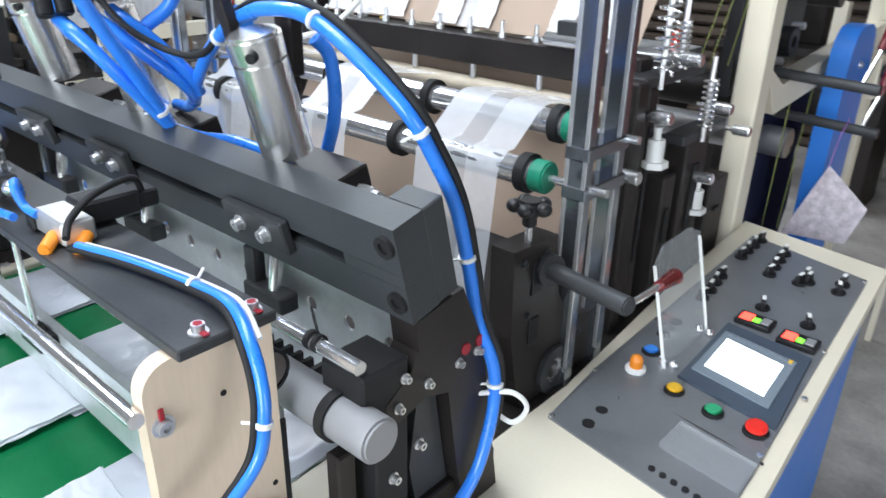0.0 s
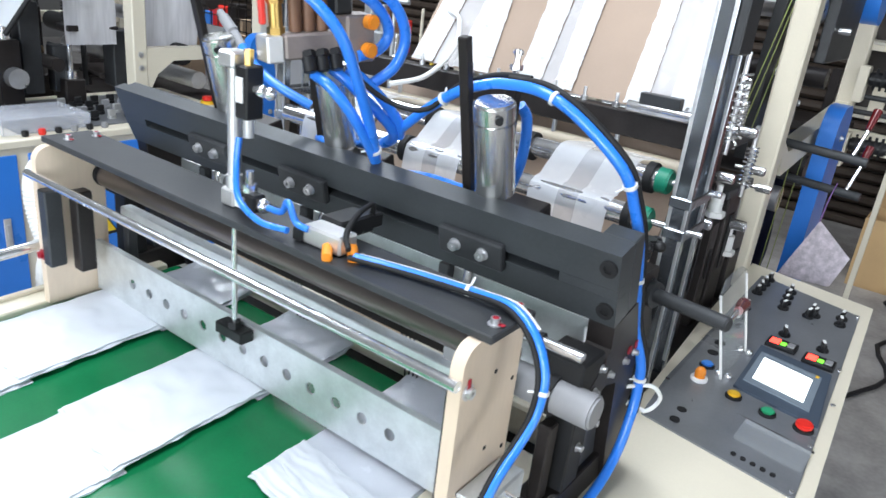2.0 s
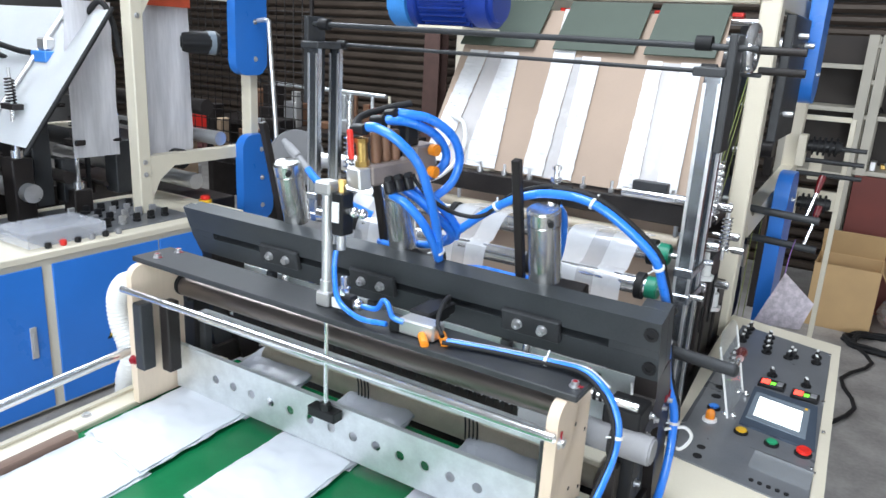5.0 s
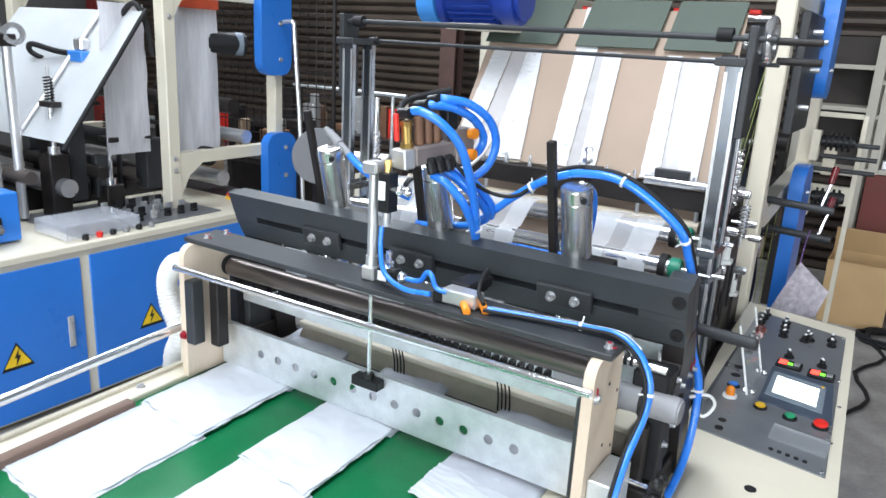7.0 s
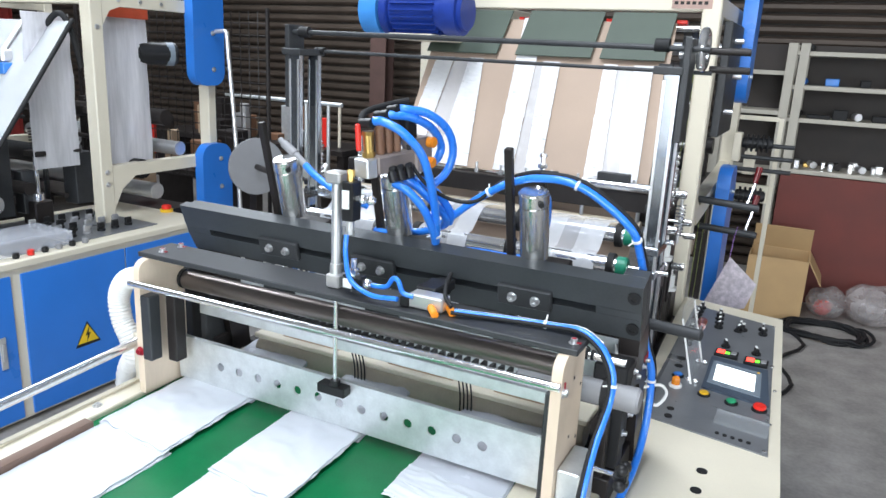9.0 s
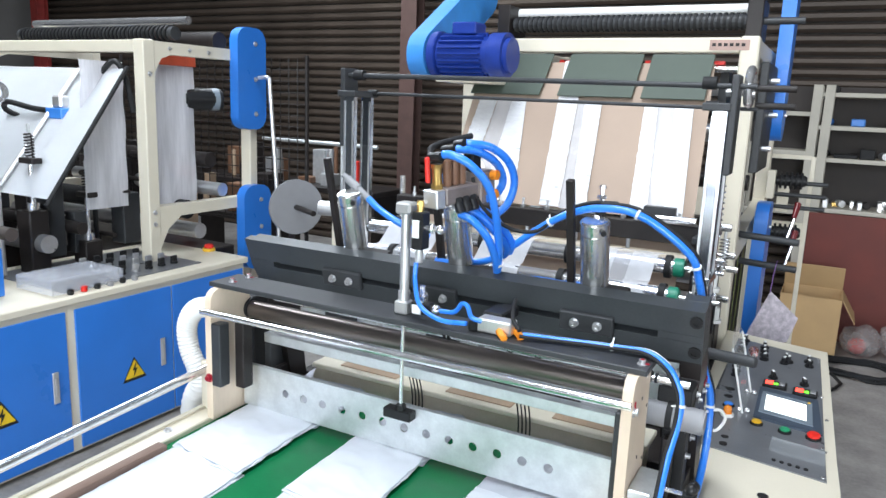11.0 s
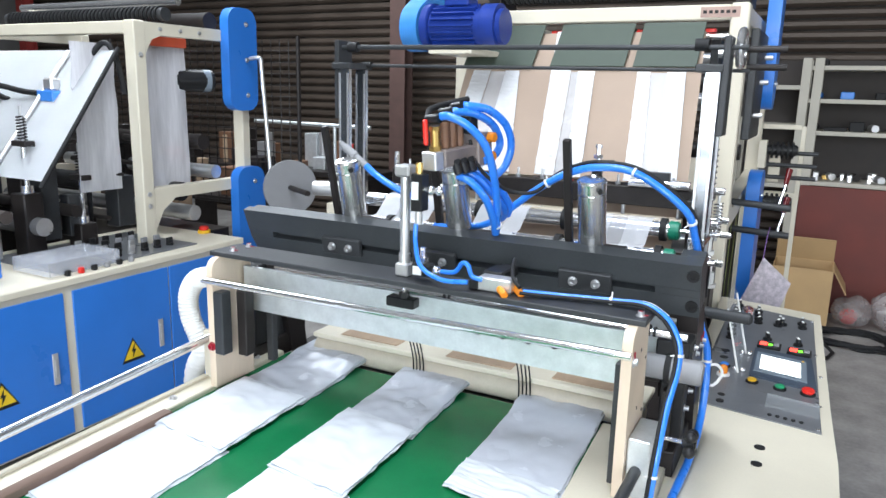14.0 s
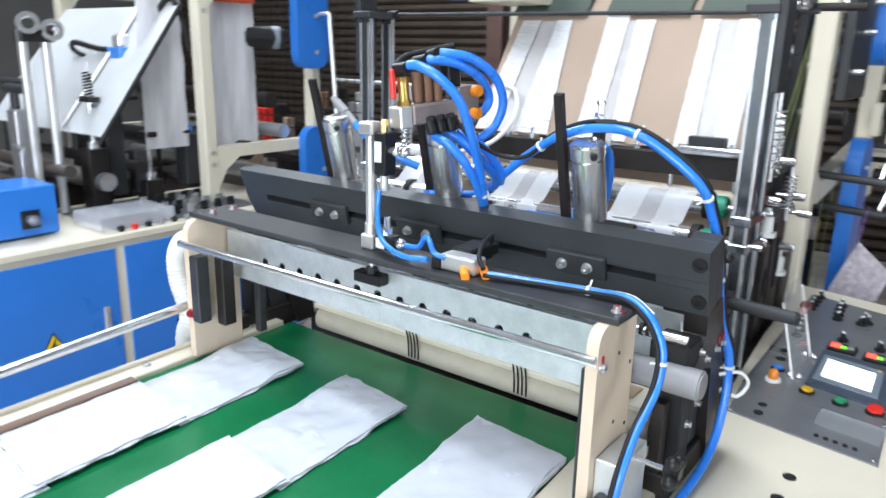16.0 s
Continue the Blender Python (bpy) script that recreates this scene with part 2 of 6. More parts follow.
def sweep(bm, pts, r, seg=10, n=8, smooth=True, ribs=0.0):
    """A tube along a smooth line through pts."""
    line = spline(pts, n) if smooth else [Vector(p) for p in pts]
    up = Vector((0.3, 0.2, 1)).normalized()
    loops = []
    for i, p in enumerate(line):
        d = (line[min(i + 1, len(line) - 1)] - line[max(i - 1, 0)]).normalized()
        s = d.cross(up)
        s = s.normalized() if s.length > 1e-4 else Vector((1, 0, 0))
        up = s.cross(d).normalized()
        rr = r * (1 + (ribs if i % 2 else 0))
        loops.append([bm.verts.new(p + rr * (math.cos(2 * math.pi * k / seg) * s + math.sin(2 * math.pi * k / seg) * up)) for k in range(seg)])
    for A, B in zip(loops, loops[1:]):
        for k in range(seg):
            bm.faces.new((A[k], A[(k + 1) % seg], B[(k + 1) % seg], B[k]))
    bm.faces.new(loops[0][::-1])
    bm.faces.new(loops[-1])
    return bm


def extrude_outline(bm, pts, axis, a0, a1):
    """A flat outline, given in the two other axes, made thick along axis from a0 to a1."""
    def at(p, a):
        return {"x": (a, p[0], p[1]), "y": (p[0], a, p[1]), "z": (p[0], p[1], a)}[axis]
    A = [bm.verts.new(at(p, a0)) for p in pts]
    B = [bm.verts.new(at(p, a1)) for p in pts]
    bm.faces.new(A)
    bm.faces.new(B[::-1])
    for k in range(len(pts)):
        bm.faces.new((A[k], B[k], B[(k + 1) % len(pts)], A[(k + 1) % len(pts)]))
    bmesh.ops.recalc_face_normals(bm, faces=bm.faces)
    return bm


def round_rect(x0, x1, y0, y1, r, n=6, corners=(1, 1, 1, 1)):
    out = []
    for (cx, cy, a0), on in zip(((x1 - r, y1 - r, 0), (x0 + r, y1 - r, 90), (x0 + r, y0 + r, 180), (x1 - r, y0 + r, 270)), corners):
        if on:
            out += [(cx + r * math.cos(radians(a0 + 90 * k / n)), cy + r * math.sin(radians(a0 + 90 * k / n))) for k in range(n + 1)]
        else:
            sx, sy = (1, 1) if a0 == 0 else (-1, 1) if a0 == 90 else (-1, -1) if a0 == 180 else (1, -1)
            out.append((cx + sx * r, cy + sy * r))
    return out


def holed_strip(bm, x0, x1, z0, z1, y0, y1, holes, seg=12):
    """A plate between y0 and y1 with round holes [(x, z, r)] that go through it; holes sorted by x, cells cut half way between them."""
    cuts = [x0] + [(a[0] + b[0]) / 2 for a, b in zip(holes, holes[1:])] + [x1]
    for (hx, hz, r), a, b in zip(holes, cuts, cuts[1:]):
        angles = [math.pi * 2 * (k + 0.5) / seg for k in range(seg)]
        corner = [math.atan2(z - hz, x - hx) % (2 * math.pi) for x, z in ((b, z1), (a, z1), (a, z0), (b, z0))]
        angles = sorted(angles + corner)
        loops = [[], [], [], []]
        for t in angles:
            c, s = math.cos(t), math.sin(t)
            far = min((b - hx) / c if c > 1e-9 else 1e9, (a - hx) / c if c < -1e-9 else 1e9, (z1 - hz) / s if s > 1e-9 else 1e9, (z0 - hz) / s if s < -1e-9 else 1e9)
            for L, rad, y in zip(loops, (r, far, far, r), (y0, y0, y1, y1)):
                L.append(bm.verts.new((hx + rad * c, y, hz + rad * s)))
        k = len(angles)
        for A, B in zip(loops, loops[1:] + loops[:1]):
            for i in range(k):
                bm.faces.new((A[i], A[(i + 1) % k], B[(i + 1) % k], B[i]))
    bmesh.ops.remove_doubles(bm, verts=bm.verts, dist=1e-5)
    bmesh.ops.recalc_face_normals(bm, faces=bm.faces)
    return bm


def B():
    return bmesh.new()


def screw(parent, p, axis, r=0.008, h=0.008, mat=None, name="bolt"):
    """A socket-head screw with a washer, on a face with that outward axis."""
    a, p = Vector(axis).normalized(), Vector(p)
    bm = B()
    rod(bm, p, p + 0.002 * a, r * 1.5, 12)
    ring(bm, p + (0.002 + h / 2) * a, a, r * 0.5, r, h, 12)
    rod(bm, p + 0.002 * a, p + (0.002 + h * 0.4) * a, r * 0.6, 6)
    return part(name, bm, mat or STEEL, parent)


TILTED = Matrix.Translation((0, 0.53, 1.304)) @ Matrix.Rotation(radians(14), 4, "X") @ Matrix.Translation((0, -0.53, -1.304))


def lean(bm):
    """Leans parts of the sealing head forward with it."""
    bmesh.ops.transform(bm, matrix=TILTED, verts=bm.verts)
    return bm


# ---- the hall ----
def build_hall():
    bm = B()
    box(bm, -12, 8, -7, 6.6, -0.2, 0, 0)
    tagged(part("floor", bm, FLOORM), "worn grey concrete workshop floor", "floor", kind="structure")
    for name, c in (("wall_north", (-12, 8, 6.62, 6.8, 0, 5.2)), ("wall_west", (-12.2, -12, -7, 6.8, 0, 5.2))):
        bm = B()
        box(bm, *c, 0)
        tagged(part(name, bm, WALLM), "plain grey workshop wall", "wall", kind="structure")
    # unseen wall, its opening assumed to match the side lamp
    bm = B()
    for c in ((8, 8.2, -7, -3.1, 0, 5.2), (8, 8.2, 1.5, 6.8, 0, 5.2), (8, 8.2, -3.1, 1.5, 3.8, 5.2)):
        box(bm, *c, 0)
    tagged(part("wall_east", bm, WALLM), "unseen grey workshop wall with an assumed wide door opening", "wall", kind="structure")
    # unseen wall behind the camera, its opening assumed to match the front lamp
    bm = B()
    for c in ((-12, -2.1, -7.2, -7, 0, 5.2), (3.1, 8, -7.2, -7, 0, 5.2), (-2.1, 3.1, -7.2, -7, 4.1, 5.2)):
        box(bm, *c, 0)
    tagged(part("wall_south", bm, WALLM), "unseen grey workshop wall with an assumed wide door opening", "wall", kind="structure")
    # unseen roof, gaps assumed to match the lamps below; dark grey limits bounce
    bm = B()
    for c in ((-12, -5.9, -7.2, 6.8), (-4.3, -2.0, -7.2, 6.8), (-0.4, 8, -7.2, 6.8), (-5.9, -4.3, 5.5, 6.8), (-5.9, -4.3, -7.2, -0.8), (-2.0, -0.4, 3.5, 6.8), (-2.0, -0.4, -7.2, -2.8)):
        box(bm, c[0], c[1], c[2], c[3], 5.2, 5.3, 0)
    tagged(part("ceiling", bm, WALLM), "unseen sheet roof with two assumed skylight openings", "ceiling", kind="structure")
    # roller shutter along the back wall
    sh = thing("roller_shutter", "brown ribbed steel roller shutter along the back wall", "shutter", (-3, 6.5, 0), kind="structure")
    bm = B()
    bm2 = extrude_outline(bm, [(6.56, 0), (6.52, 0.0), (6.49, 0.03), (6.49, 0.065), (6.53, 0.085), (6.56, 0.085)], "x", -12.0, 4.0)
    first = part("slat", bm2, SHUTTER, sh, smooth=False)
    for k in range(1, 46):
        o = new("slat", first.data)
        o.parent = sh
        o.location = (0, 0, 0.1 * k)
    # dark columns and beams before the shutter
    for x, y, w in ((-4.72, 6.1, 0.2), (-11.3, 6.0, 0.16)):
        col = thing("steel_column", "dark rusty steel column before the shutter", "column", (x, y, 0), kind="structure")
        bm = B()
        for c in ((-w / 2, w / 2, -0.09, -0.075), (-w / 2, w / 2, 0.075, 0.09), (-0.008, 0.008, -0.075, 0.075)):
            box(bm, x + c[0], x + c[1], y + c[2], y + c[3], 0, 5.2, 0)
        part("web", bm, material("rusty_column_paint", (0.09, 0.05, 0.042) if w > 0.18 else (0.25, 0.03, 0.025), 0.6, 0, 0.3, 8), col)


build_hall()


# ---- delivery conveyor ----
def askew(bm):
    """Turns what belongs to the conveyor by the small angle at which it stands to the sealing head."""
    for v in bm.verts:
        v.co.x -= 0.05 * (v.co.y - 0.4)
    return bm


def build_conveyor():
    t = thing("delivery_conveyor", "cream steel delivery conveyor with a glossy green belt", "conveyor", (-1.32, -0.5, 0))
    bm = B()
    extrude_outline(bm, round_rect(-1.75, 0.655, 0.81, 0.88, 0.034), "x", -1.865, -0.765)
    part("belt", askew(bm), GREEN, t, "glossy green conveyor belt")
    bm = B()
    box(bm, -1.945, -1.866, -1.8, 0.60, 0.77, 0.894, 0.004)
    box(bm, -1.945, -1.925, -1.8, 0.30, 0.894, 0.902, 0.002)
    part("side_rail", askew(bm), CREAM, t)
    bm = B()
    box(bm, -0.764, -0.57, -1.8, 0.62, 0.76, 0.890, 0.004)
    part("side_rail", askew(bm), CREAM, t)
    bm = B()
    box(bm, -1.866, -1.832, -1.8, 0.06, 0.8805, 0.902, 0.002)
    part("guide_strip", askew(bm), STRIPWOOD, t, "brown wooden guide strip along the belt")
    bm = B()
    box(bm, -1.855, -0.77, -1.7, 0.5, 0.51, 0.805, 0.004)
    part("body", askew(bm), CREAM, t)
    for x in (-1.90, -0.65):
        for y in (-1.6, 0.45):
            bm = B()
            box(bm, x - 0.035, x + 0.035, y - 0.035, y + 0.035, 0, 0.77, 0.004)
            part("leg", askew(bm), CREAM, t)
    for y in (0.50, 0.13, -0.42):
        screw(t, (-1.905 - 0.05 * (y - 0.4), y, 0.894), (0, 0, 1), 0.009, 0.005)
    # steel tube along the far side, on its bracket at the cheek
    r = thing("guard_rod", "polished steel rod along the conveyor side", "rod", (-1.86, -0.6, 0.99))
    bm = B()
    rod(bm, (-1.805, -1.8, 0.945), (-1.908, 0.30, 1.026), 0.0135, 20)
    part("rod", bm, CHROME, r)
    bm = B()
    box(bm, -1.935, -1.885, 0.295, 0.325, 0.895, 1.045, 0.003)
    part("bracket", bm, CREAM, r)
    # dark pull rod on the near rail
    r = thing("slide_rod", "dark polished rod along the conveyor's near rail", "rod", (-0.62, -0.2, 0.95))
    bm = B()
    rod(bm, (-0.61, -1.2, 0.955), (-0.61, 0.30, 0.955), 0.013)
    part("rod", bm, BLACK, r)
    bm = B()
    box(bm, -0.632, -0.582, 0.275, 0.40, 0.889, 1.03, 0.003)
    part("clamp", bm, GALV, r, "plain steel clamp block")
    bm = B()
    rod(bm, (-0.582, 0.34, 1.02), (-0.51, 0.34, 1.02), 0.005, 10)
    part("spindle", bm, CHROME, r)
    bm = B()
    rod(bm, (-0.525, 0.34, 1.02), (-0.495, 0.34, 1.02), 0.016, 10, bevel=0.004)
    for k in range(4):
        a = k * math.pi / 2 + 0.5
        ball(bm, (-0.507, 0.34 + 0.024 * math.cos(a), 1.02 + 0.024 * math.sin(a)), 0.014)
    part("knob", bm, BLACKPL, r, "black star knob")


build_conveyor()

# ---- bags on the belt ----
BAG_ENDS = (0.795, 0.79, 0.83)
LANES = ((-1.83, -1.57), (-1.428, -1.193), (-1.022, -0.768))
SEAMS = (0.06, 0.04, 0.175)
BAGS = []


def bag_sheet(x0, x1, y0, y1, z0, thick, seed, nx=16, ny=40):
    """A slumped pile of thin film: uneven edges, waves, and thickness down to the belt."""
    rng = random.Random(seed)
    bm = B()
    wob = [0.006 * noise.noise(Vector((0.21 * j, seed * 1.7, 0.5))) + rng.uniform(-0.0012, 0.0012) for j in range(ny + 1)]
    top, low = [], []
    for j in range(ny + 1):
        v = j / ny
        rt, rl = [], []
        for i in range(nx + 1):
            u = i / nx
            edge = min(u, 1 - u, v * 1.3, (1 - v) * 1.3)
            z = z0 + thick * min(1, edge * 9 + 0.25) + 0.008 * noise.noise(Vector((u * 3 + seed, v * 5, 0.3))) * min(1, edge * 12)
            z += 0.004 * noise.noise(Vector((u * 9, v * 11 + seed, 1.3)))
            yb = y0 + v * (y1 - y0)
            z += 0.014 * max(0.0, min(1.0, (yb - 0.60) / 0.085)) ** 1.5
            x = x0 + u * (x1 - x0) + wob[j] * (1 if u > 0.5 else -0.6)
            y = y0 + v * (y1 - y0) + 0.008 * noise.noise(Vector((u * 7 + seed * 3, v, 4.0))) - 0.03 * (u - 0.5)
            rt.append(bm.verts.new((x, y, max(z, z0 + 0.0015))))
            rl.append(bm.verts.new((x, y, z0 if yb < 0.60 else max(z0, z - 0.008))))
        top.append(rt)
        low.append(rl)
    for G, flip in ((top, False), (low, True)):
        for j in range(ny):
            for i in range(nx):
                q = (G[j][i], G[j][i + 1], G[j + 1][i + 1], G[j + 1][i])
                bm.faces.new(q[::-1] if flip else q)
    edge = [(0, i) for i in range(nx)] + [(j, nx) for j in range(ny)] + [(ny, i) for i in range(nx, 0, -1)] + [(j, 0) for j in range(ny, 0, -1)]
    for k in range(len(edge)):
        a, b = edge[k], edge[(k + 1) % len(edge)]
        bm.faces.new((low[a[0]][a[1]], low[b[0]][b[1]], top[b[0]][b[1]], top[a[0]][a[1]]))
    return bm


def build_bags():
    n = 0
    for (x0, x1), s, far in zip(LANES, SEAMS, BAG_ENDS):
        for k, (y0, y1, zt, th) in enumerate(((s, s + (0.36 if s < 0.1 else 0.14), 0.892 if s < 0.1 else 0.888, 0.012), (s - 0.37, s + 0.03, 0.881, 0.013), (s + (0.335 if s < 0.1 else 0.115), far, 0.883 if s < 0.1 else 0.881, 0.010))):
            if k == 1 and s > 0.1:
                continue
            b = thing("bag_stack", "flat pile of milky white plastic bags on the belt" if k < 2 else "single translucent plastic bag lying on the belt", "plastic bags", ((x0 + x1) / 2, (y0 + y1) / 2, 0.88), "bag piles on the belt")
            n += 1
            mt = FILMSTACK if k < 2 else FILM
            part("lower_bag", askew(bag_sheet(x0, x1, y0, y1, zt, th * 0.55, n)), mt, b)
            part("top_bag", askew(bag_sheet(x0 + 0.004, x1 - 0.003, y0 + 0.006, y1 - 0.004, zt + th * 0.5, th * 0.5, n + 20)), mt, b)
            BAGS.append(b)


build_bags()


# ---- stacking gate: cheeks, top plate, rods ----
def build_gate():
    t = thing("stacking_gate", "beige cheek plates carrying a black top plate over the belt", "machine frame", (-1.24, 0.33, 0.93))
    for x0, x1 in ((-1.868, -1.845), (-0.656, -0.633)):
        bm = B()
        extrude_outline(bm, round_rect(0.255, 0.415, 0.892, 1.285, 0.035, corners=(0, 1, 0, 0)), "x", x0, x1)
        part("cheek", bm, WOODC, t)
    bm = B()
    box(bm, -1.889, -0.617, 0.292, 0.414, 1.285, 1.299, 0.002)
    part("top_plate", bm, BLACK, t, "black steel top plate")
    for x in (-1.83, -0.637):
        for y in (0.328, 0.395):
            s = screw(t, (x, y, 1.299), (0, 0, 1), 0.0075, 0.009)
            bm = B()
            rod(bm, (x, y, 1.305), (x, y, 1.3105), 0.0055, 6)
            box(bm, x + 0.006, x + 0.016, y - 0.003, y + 0.004, 1.301, 1.3025, 0)
            part("paint_dab", bm, REDPAINT, s)
    screw(t, (-0.633, 0.272, 1.211), (1, 0, 0), 0.009, 0.007)
    part("paint_dab", box(B(), -0.632, -0.629, 0.268, 0.274, 1.219, 1.234, 0.001), REDPAINT, t, "dab of red paint")
    for y, z in ((0.345, 1.215), (0.40, 1.18), (0.345, 1.075), (0.33, 0.985), (0.40, 1.05)):
        part("drilled_hole", rod(B(), (-0.633, y, z), (-0.6322, y, z), 0.004, 10), RUBBER, t)
    screw(t, (-1.856, 0.255, 1.02), (0, -1, 0), 0.009, 0.008, REDPAINT)
    for x0, x1 in ((-1.843, -1.808), (-0.672, -0.6565)):
        bm = B()
        box(bm, x0, x1, 0.25 if x0 < -1 else 0.272, 0.29 if x0 < -1 else 0.302, 1.0 if x0 < -1 else 0.91, 1.19 if x0 < -1 else 1.2, 0.003)
        part("guide_block", bm, BLACK, t)
    bm = B()
    box(bm, -1.80, -1.765, 0.30, 0.34, 0.99, 1.19, 0.003)
    part("guide_block", bm, DARK, t)
    r = thing("front_rod", "polished chrome rod across the stacking gate", "rod", (-1.25, 0.25, 1.225))
    bm = B()
    rod(bm, (-1.872, 0.246, 1.222), (-0.634, 0.246, 1.230), 0.0095, 18)
    part("rod", bm, CHROME, r)
    r = thing("gate_roller", "dull brown chrome roller behind the front rod", "roller", (-1.25, 0.345, 1.2))
    bm = B()
    rod(bm, (-1.845, 0.415, 1.195), (-0.645, 0.415, 1.203), 0.027, 24, bevel=0.003)
    part("sleeve", bm, DARKCHROME, r)
    for x in (-1.838, -0.652):
        bm = B()
        ring(bm, (x, 0.415, 1.199), (1, 0, 0), 0.026, 0.031, 0.010, 24)
        part("end_collar", bm, RUBBER, r)
    r = thing("channel_rail", "galvanised channel rail behind the gate rods", "rail", (-1.24, 0.44, 1.1))
    bm = B()
    box(bm, -1.80, -0.68, 0.425, 0.455, 1.095, 1.125, 0.002)
    part("rail", bm, GALV, r)
    for x in (-1.79, -0.69):
        bm = B()
        box(bm, x - 0.012, x + 0.012, 0.43, 0.455, 0.93, 1.095, 0.002)
        part("leg", bm, BLACK, r)
    r = thing("cross_rod", "thin chrome rod with black clamp rings", "rod", (-1.15, 0.45, 1.2))
    bm = B()
    rod(bm, (-1.80, 0.480, 1.222), (-0.555, 0.480, 1.216), 0.0095)
    part("rod", bm, CHROME, r)
    for x in (-1.2, -0.645):
        bm = B()
        ring(bm, (x, 0.480, 1.219), (1, 0, 0), 0.009, 0.013, 0.007)
        ring(bm, (x + 0.014, 0.480, 1.219), (1, 0, 0), 0.009, 0.0125, 0.006)
        rod(bm, (x + 0.005, 0.486, 1.229), (x - 0.03, 0.505, 1.245), 0.002, 6)
        part("clamp_ring", bm, RUBBER, r)
    # grey pipe roller that sticks out on the console side
    r = thing("grey_roller", "grey roller end with a black strap", "roller", (-0.62, 0.45, 1.13))
    bm = B()
    rod(bm, (-0.80, 0.472, 1.137), (-0.512, 0.472, 1.137), 0.030, 28, bevel=0.004)
    part("tube", bm, GREYPLASTIC, r)
    bm = B()
    ring(bm, (-0.590, 0.472, 1.137), (1, 0, 0), 0.031, 0.0355, 0.014, 28)
    part("strap", bm, RUBBER, r)
    bm = B()
    box(bm, -0.60, -0.575, 0.455, 0.485, 0.93, 1.083, 0.003)
    part("support", bm, DARK, r)


build_gate()


def build_gate_plate():
    """The holed plate that the air cylinder lifts, with its piston rod."""
    t = thing("gate_plate", "galvanised plate with a row of round holes", "gate plate", (-1.24, 0.34, 0.93))
    bm = B()
    holed_strip(bm, -1.835, -0.672, 0.904, 1.036, 0.374, 0.378, [(-1.673 + 0.0689 * k, 0.971, 0.0125) for k in range(13)], 16)
    part("plate", bm, GALV, t, smooth=False)
    bm = B()
    box(bm, -1.835, -0.672, 0.378, 0.390, 1.030, 1.036, 0.001)
    part("folded_edge", bm, GALV, t)
    bm = B()
    box(bm, -1.308, -1.223, 0.340, 0.374, 1.005, 1.032, 0.003)
    rod(bm, (-1.258, 0.352, 1.032), (-1.258, 0.352, 1.047), 0.014, 6)
    part("clamp_block", bm, BLACKPL, t)
    bm = B()
    rod(bm, (-1.258, 0.352, 1.03), (-1.258, 0.352, 1.335), 0.0055, 12)
    part("piston_rod", bm, CHROME, t)
    return t


GATE = build_gate_plate()


def build_lift_cylinder():
    t = thing("lift_cylinder", "slim upright steel air cylinder on the top plate", "air cylinder", (-1.258, 0.352, 1.30))
    x, y = -1.258, 0.352
    bm = B()
    rod(bm, (x, y, 1.342), (x, y, 1.565), 0.0125, 20)
    part("barrel", bm, ALU, t)
    bm = B()
    box(bm, x - 0.019, x + 0.019, y - 0.019, y + 0.019, 1.300, 1.335, 0.004)
    rod(bm, (x, y, 1.334), (x, y, 1.36), 0.0155, 20)
    part("lower_cap", bm, ALU, t)
    bm = B()
    box(bm, x - 0.022, x + 0.022, y - 0.022, y + 0.022, 1.560, 1.590, 0.005)
    part("upper_cap", bm, ALU, t)
    # flow valve at its head
    bm = B()
    box(bm, x + 0.026, x + 0.058, y - 0.02, y + 0.02, 1.475, 1.57, 0.003)
    part("valve_body", bm, BLACKPL, t)
    bm = B()
    box(bm, x + 0.030, x + 0.05, y - 0.0225, y - 0.02, 1.505, 1.55, 0.001)
    part("valve_label", bm, WHITEPL, t)
    bm = B()
    rod(bm, (x + 0.04, y, 1.57), (x + 0.04, y, 1.597), 0.009, 6)
    part("brass_nut", bm, BRASS, t)
    bm = B()
    rod(bm, (x + 0.058, y, 1.53), (x + 0.095, y, 1.53), 0.007)
    ball(bm, (x + 0.075, y, 1.53), 0.012)
    ball(bm, (x + 0.098, y, 1.53), 0.012)
    part("valve_screw", bm, CHROME, t)
    bm = B()
    rod(bm, (x + 0.04, y, 1.44), (x + 0.04, y, 1.475), 0.010)
    part("fitting", bm, ALU, t)
    # lower fitting beside the base
    t = thing("flow_fitting", "chrome speed fitting with a black body on the top plate", "fitting", (-1.2, 0.34, 1.31))
    bm = B()
    box(bm, -1.222, -1.165, 0.322, 0.352, 1.312, 1.345, 0.004)
    part("body", bm, BLACKPL, t)
    bm = B()
    box(bm, -1.215, -1.19, 0.318, 0.322, 1.315, 1.338, 0.001)
    part("plate", bm, WHITEPL, t)
    bm = B()
    rod(bm, (-1.195, 0.337, 1.345), (-1.195, 0.337, 1.36), 0.014, 8)
    rod(bm, (-1.195, 0.337, 1.36), (-1.195, 0.337, 1.385), 0.008, 10)
    ball(bm, (-1.155, 0.337, 1.328), 0.014)
    part("screw", bm, CHROME, t)


build_lift_cylinder()


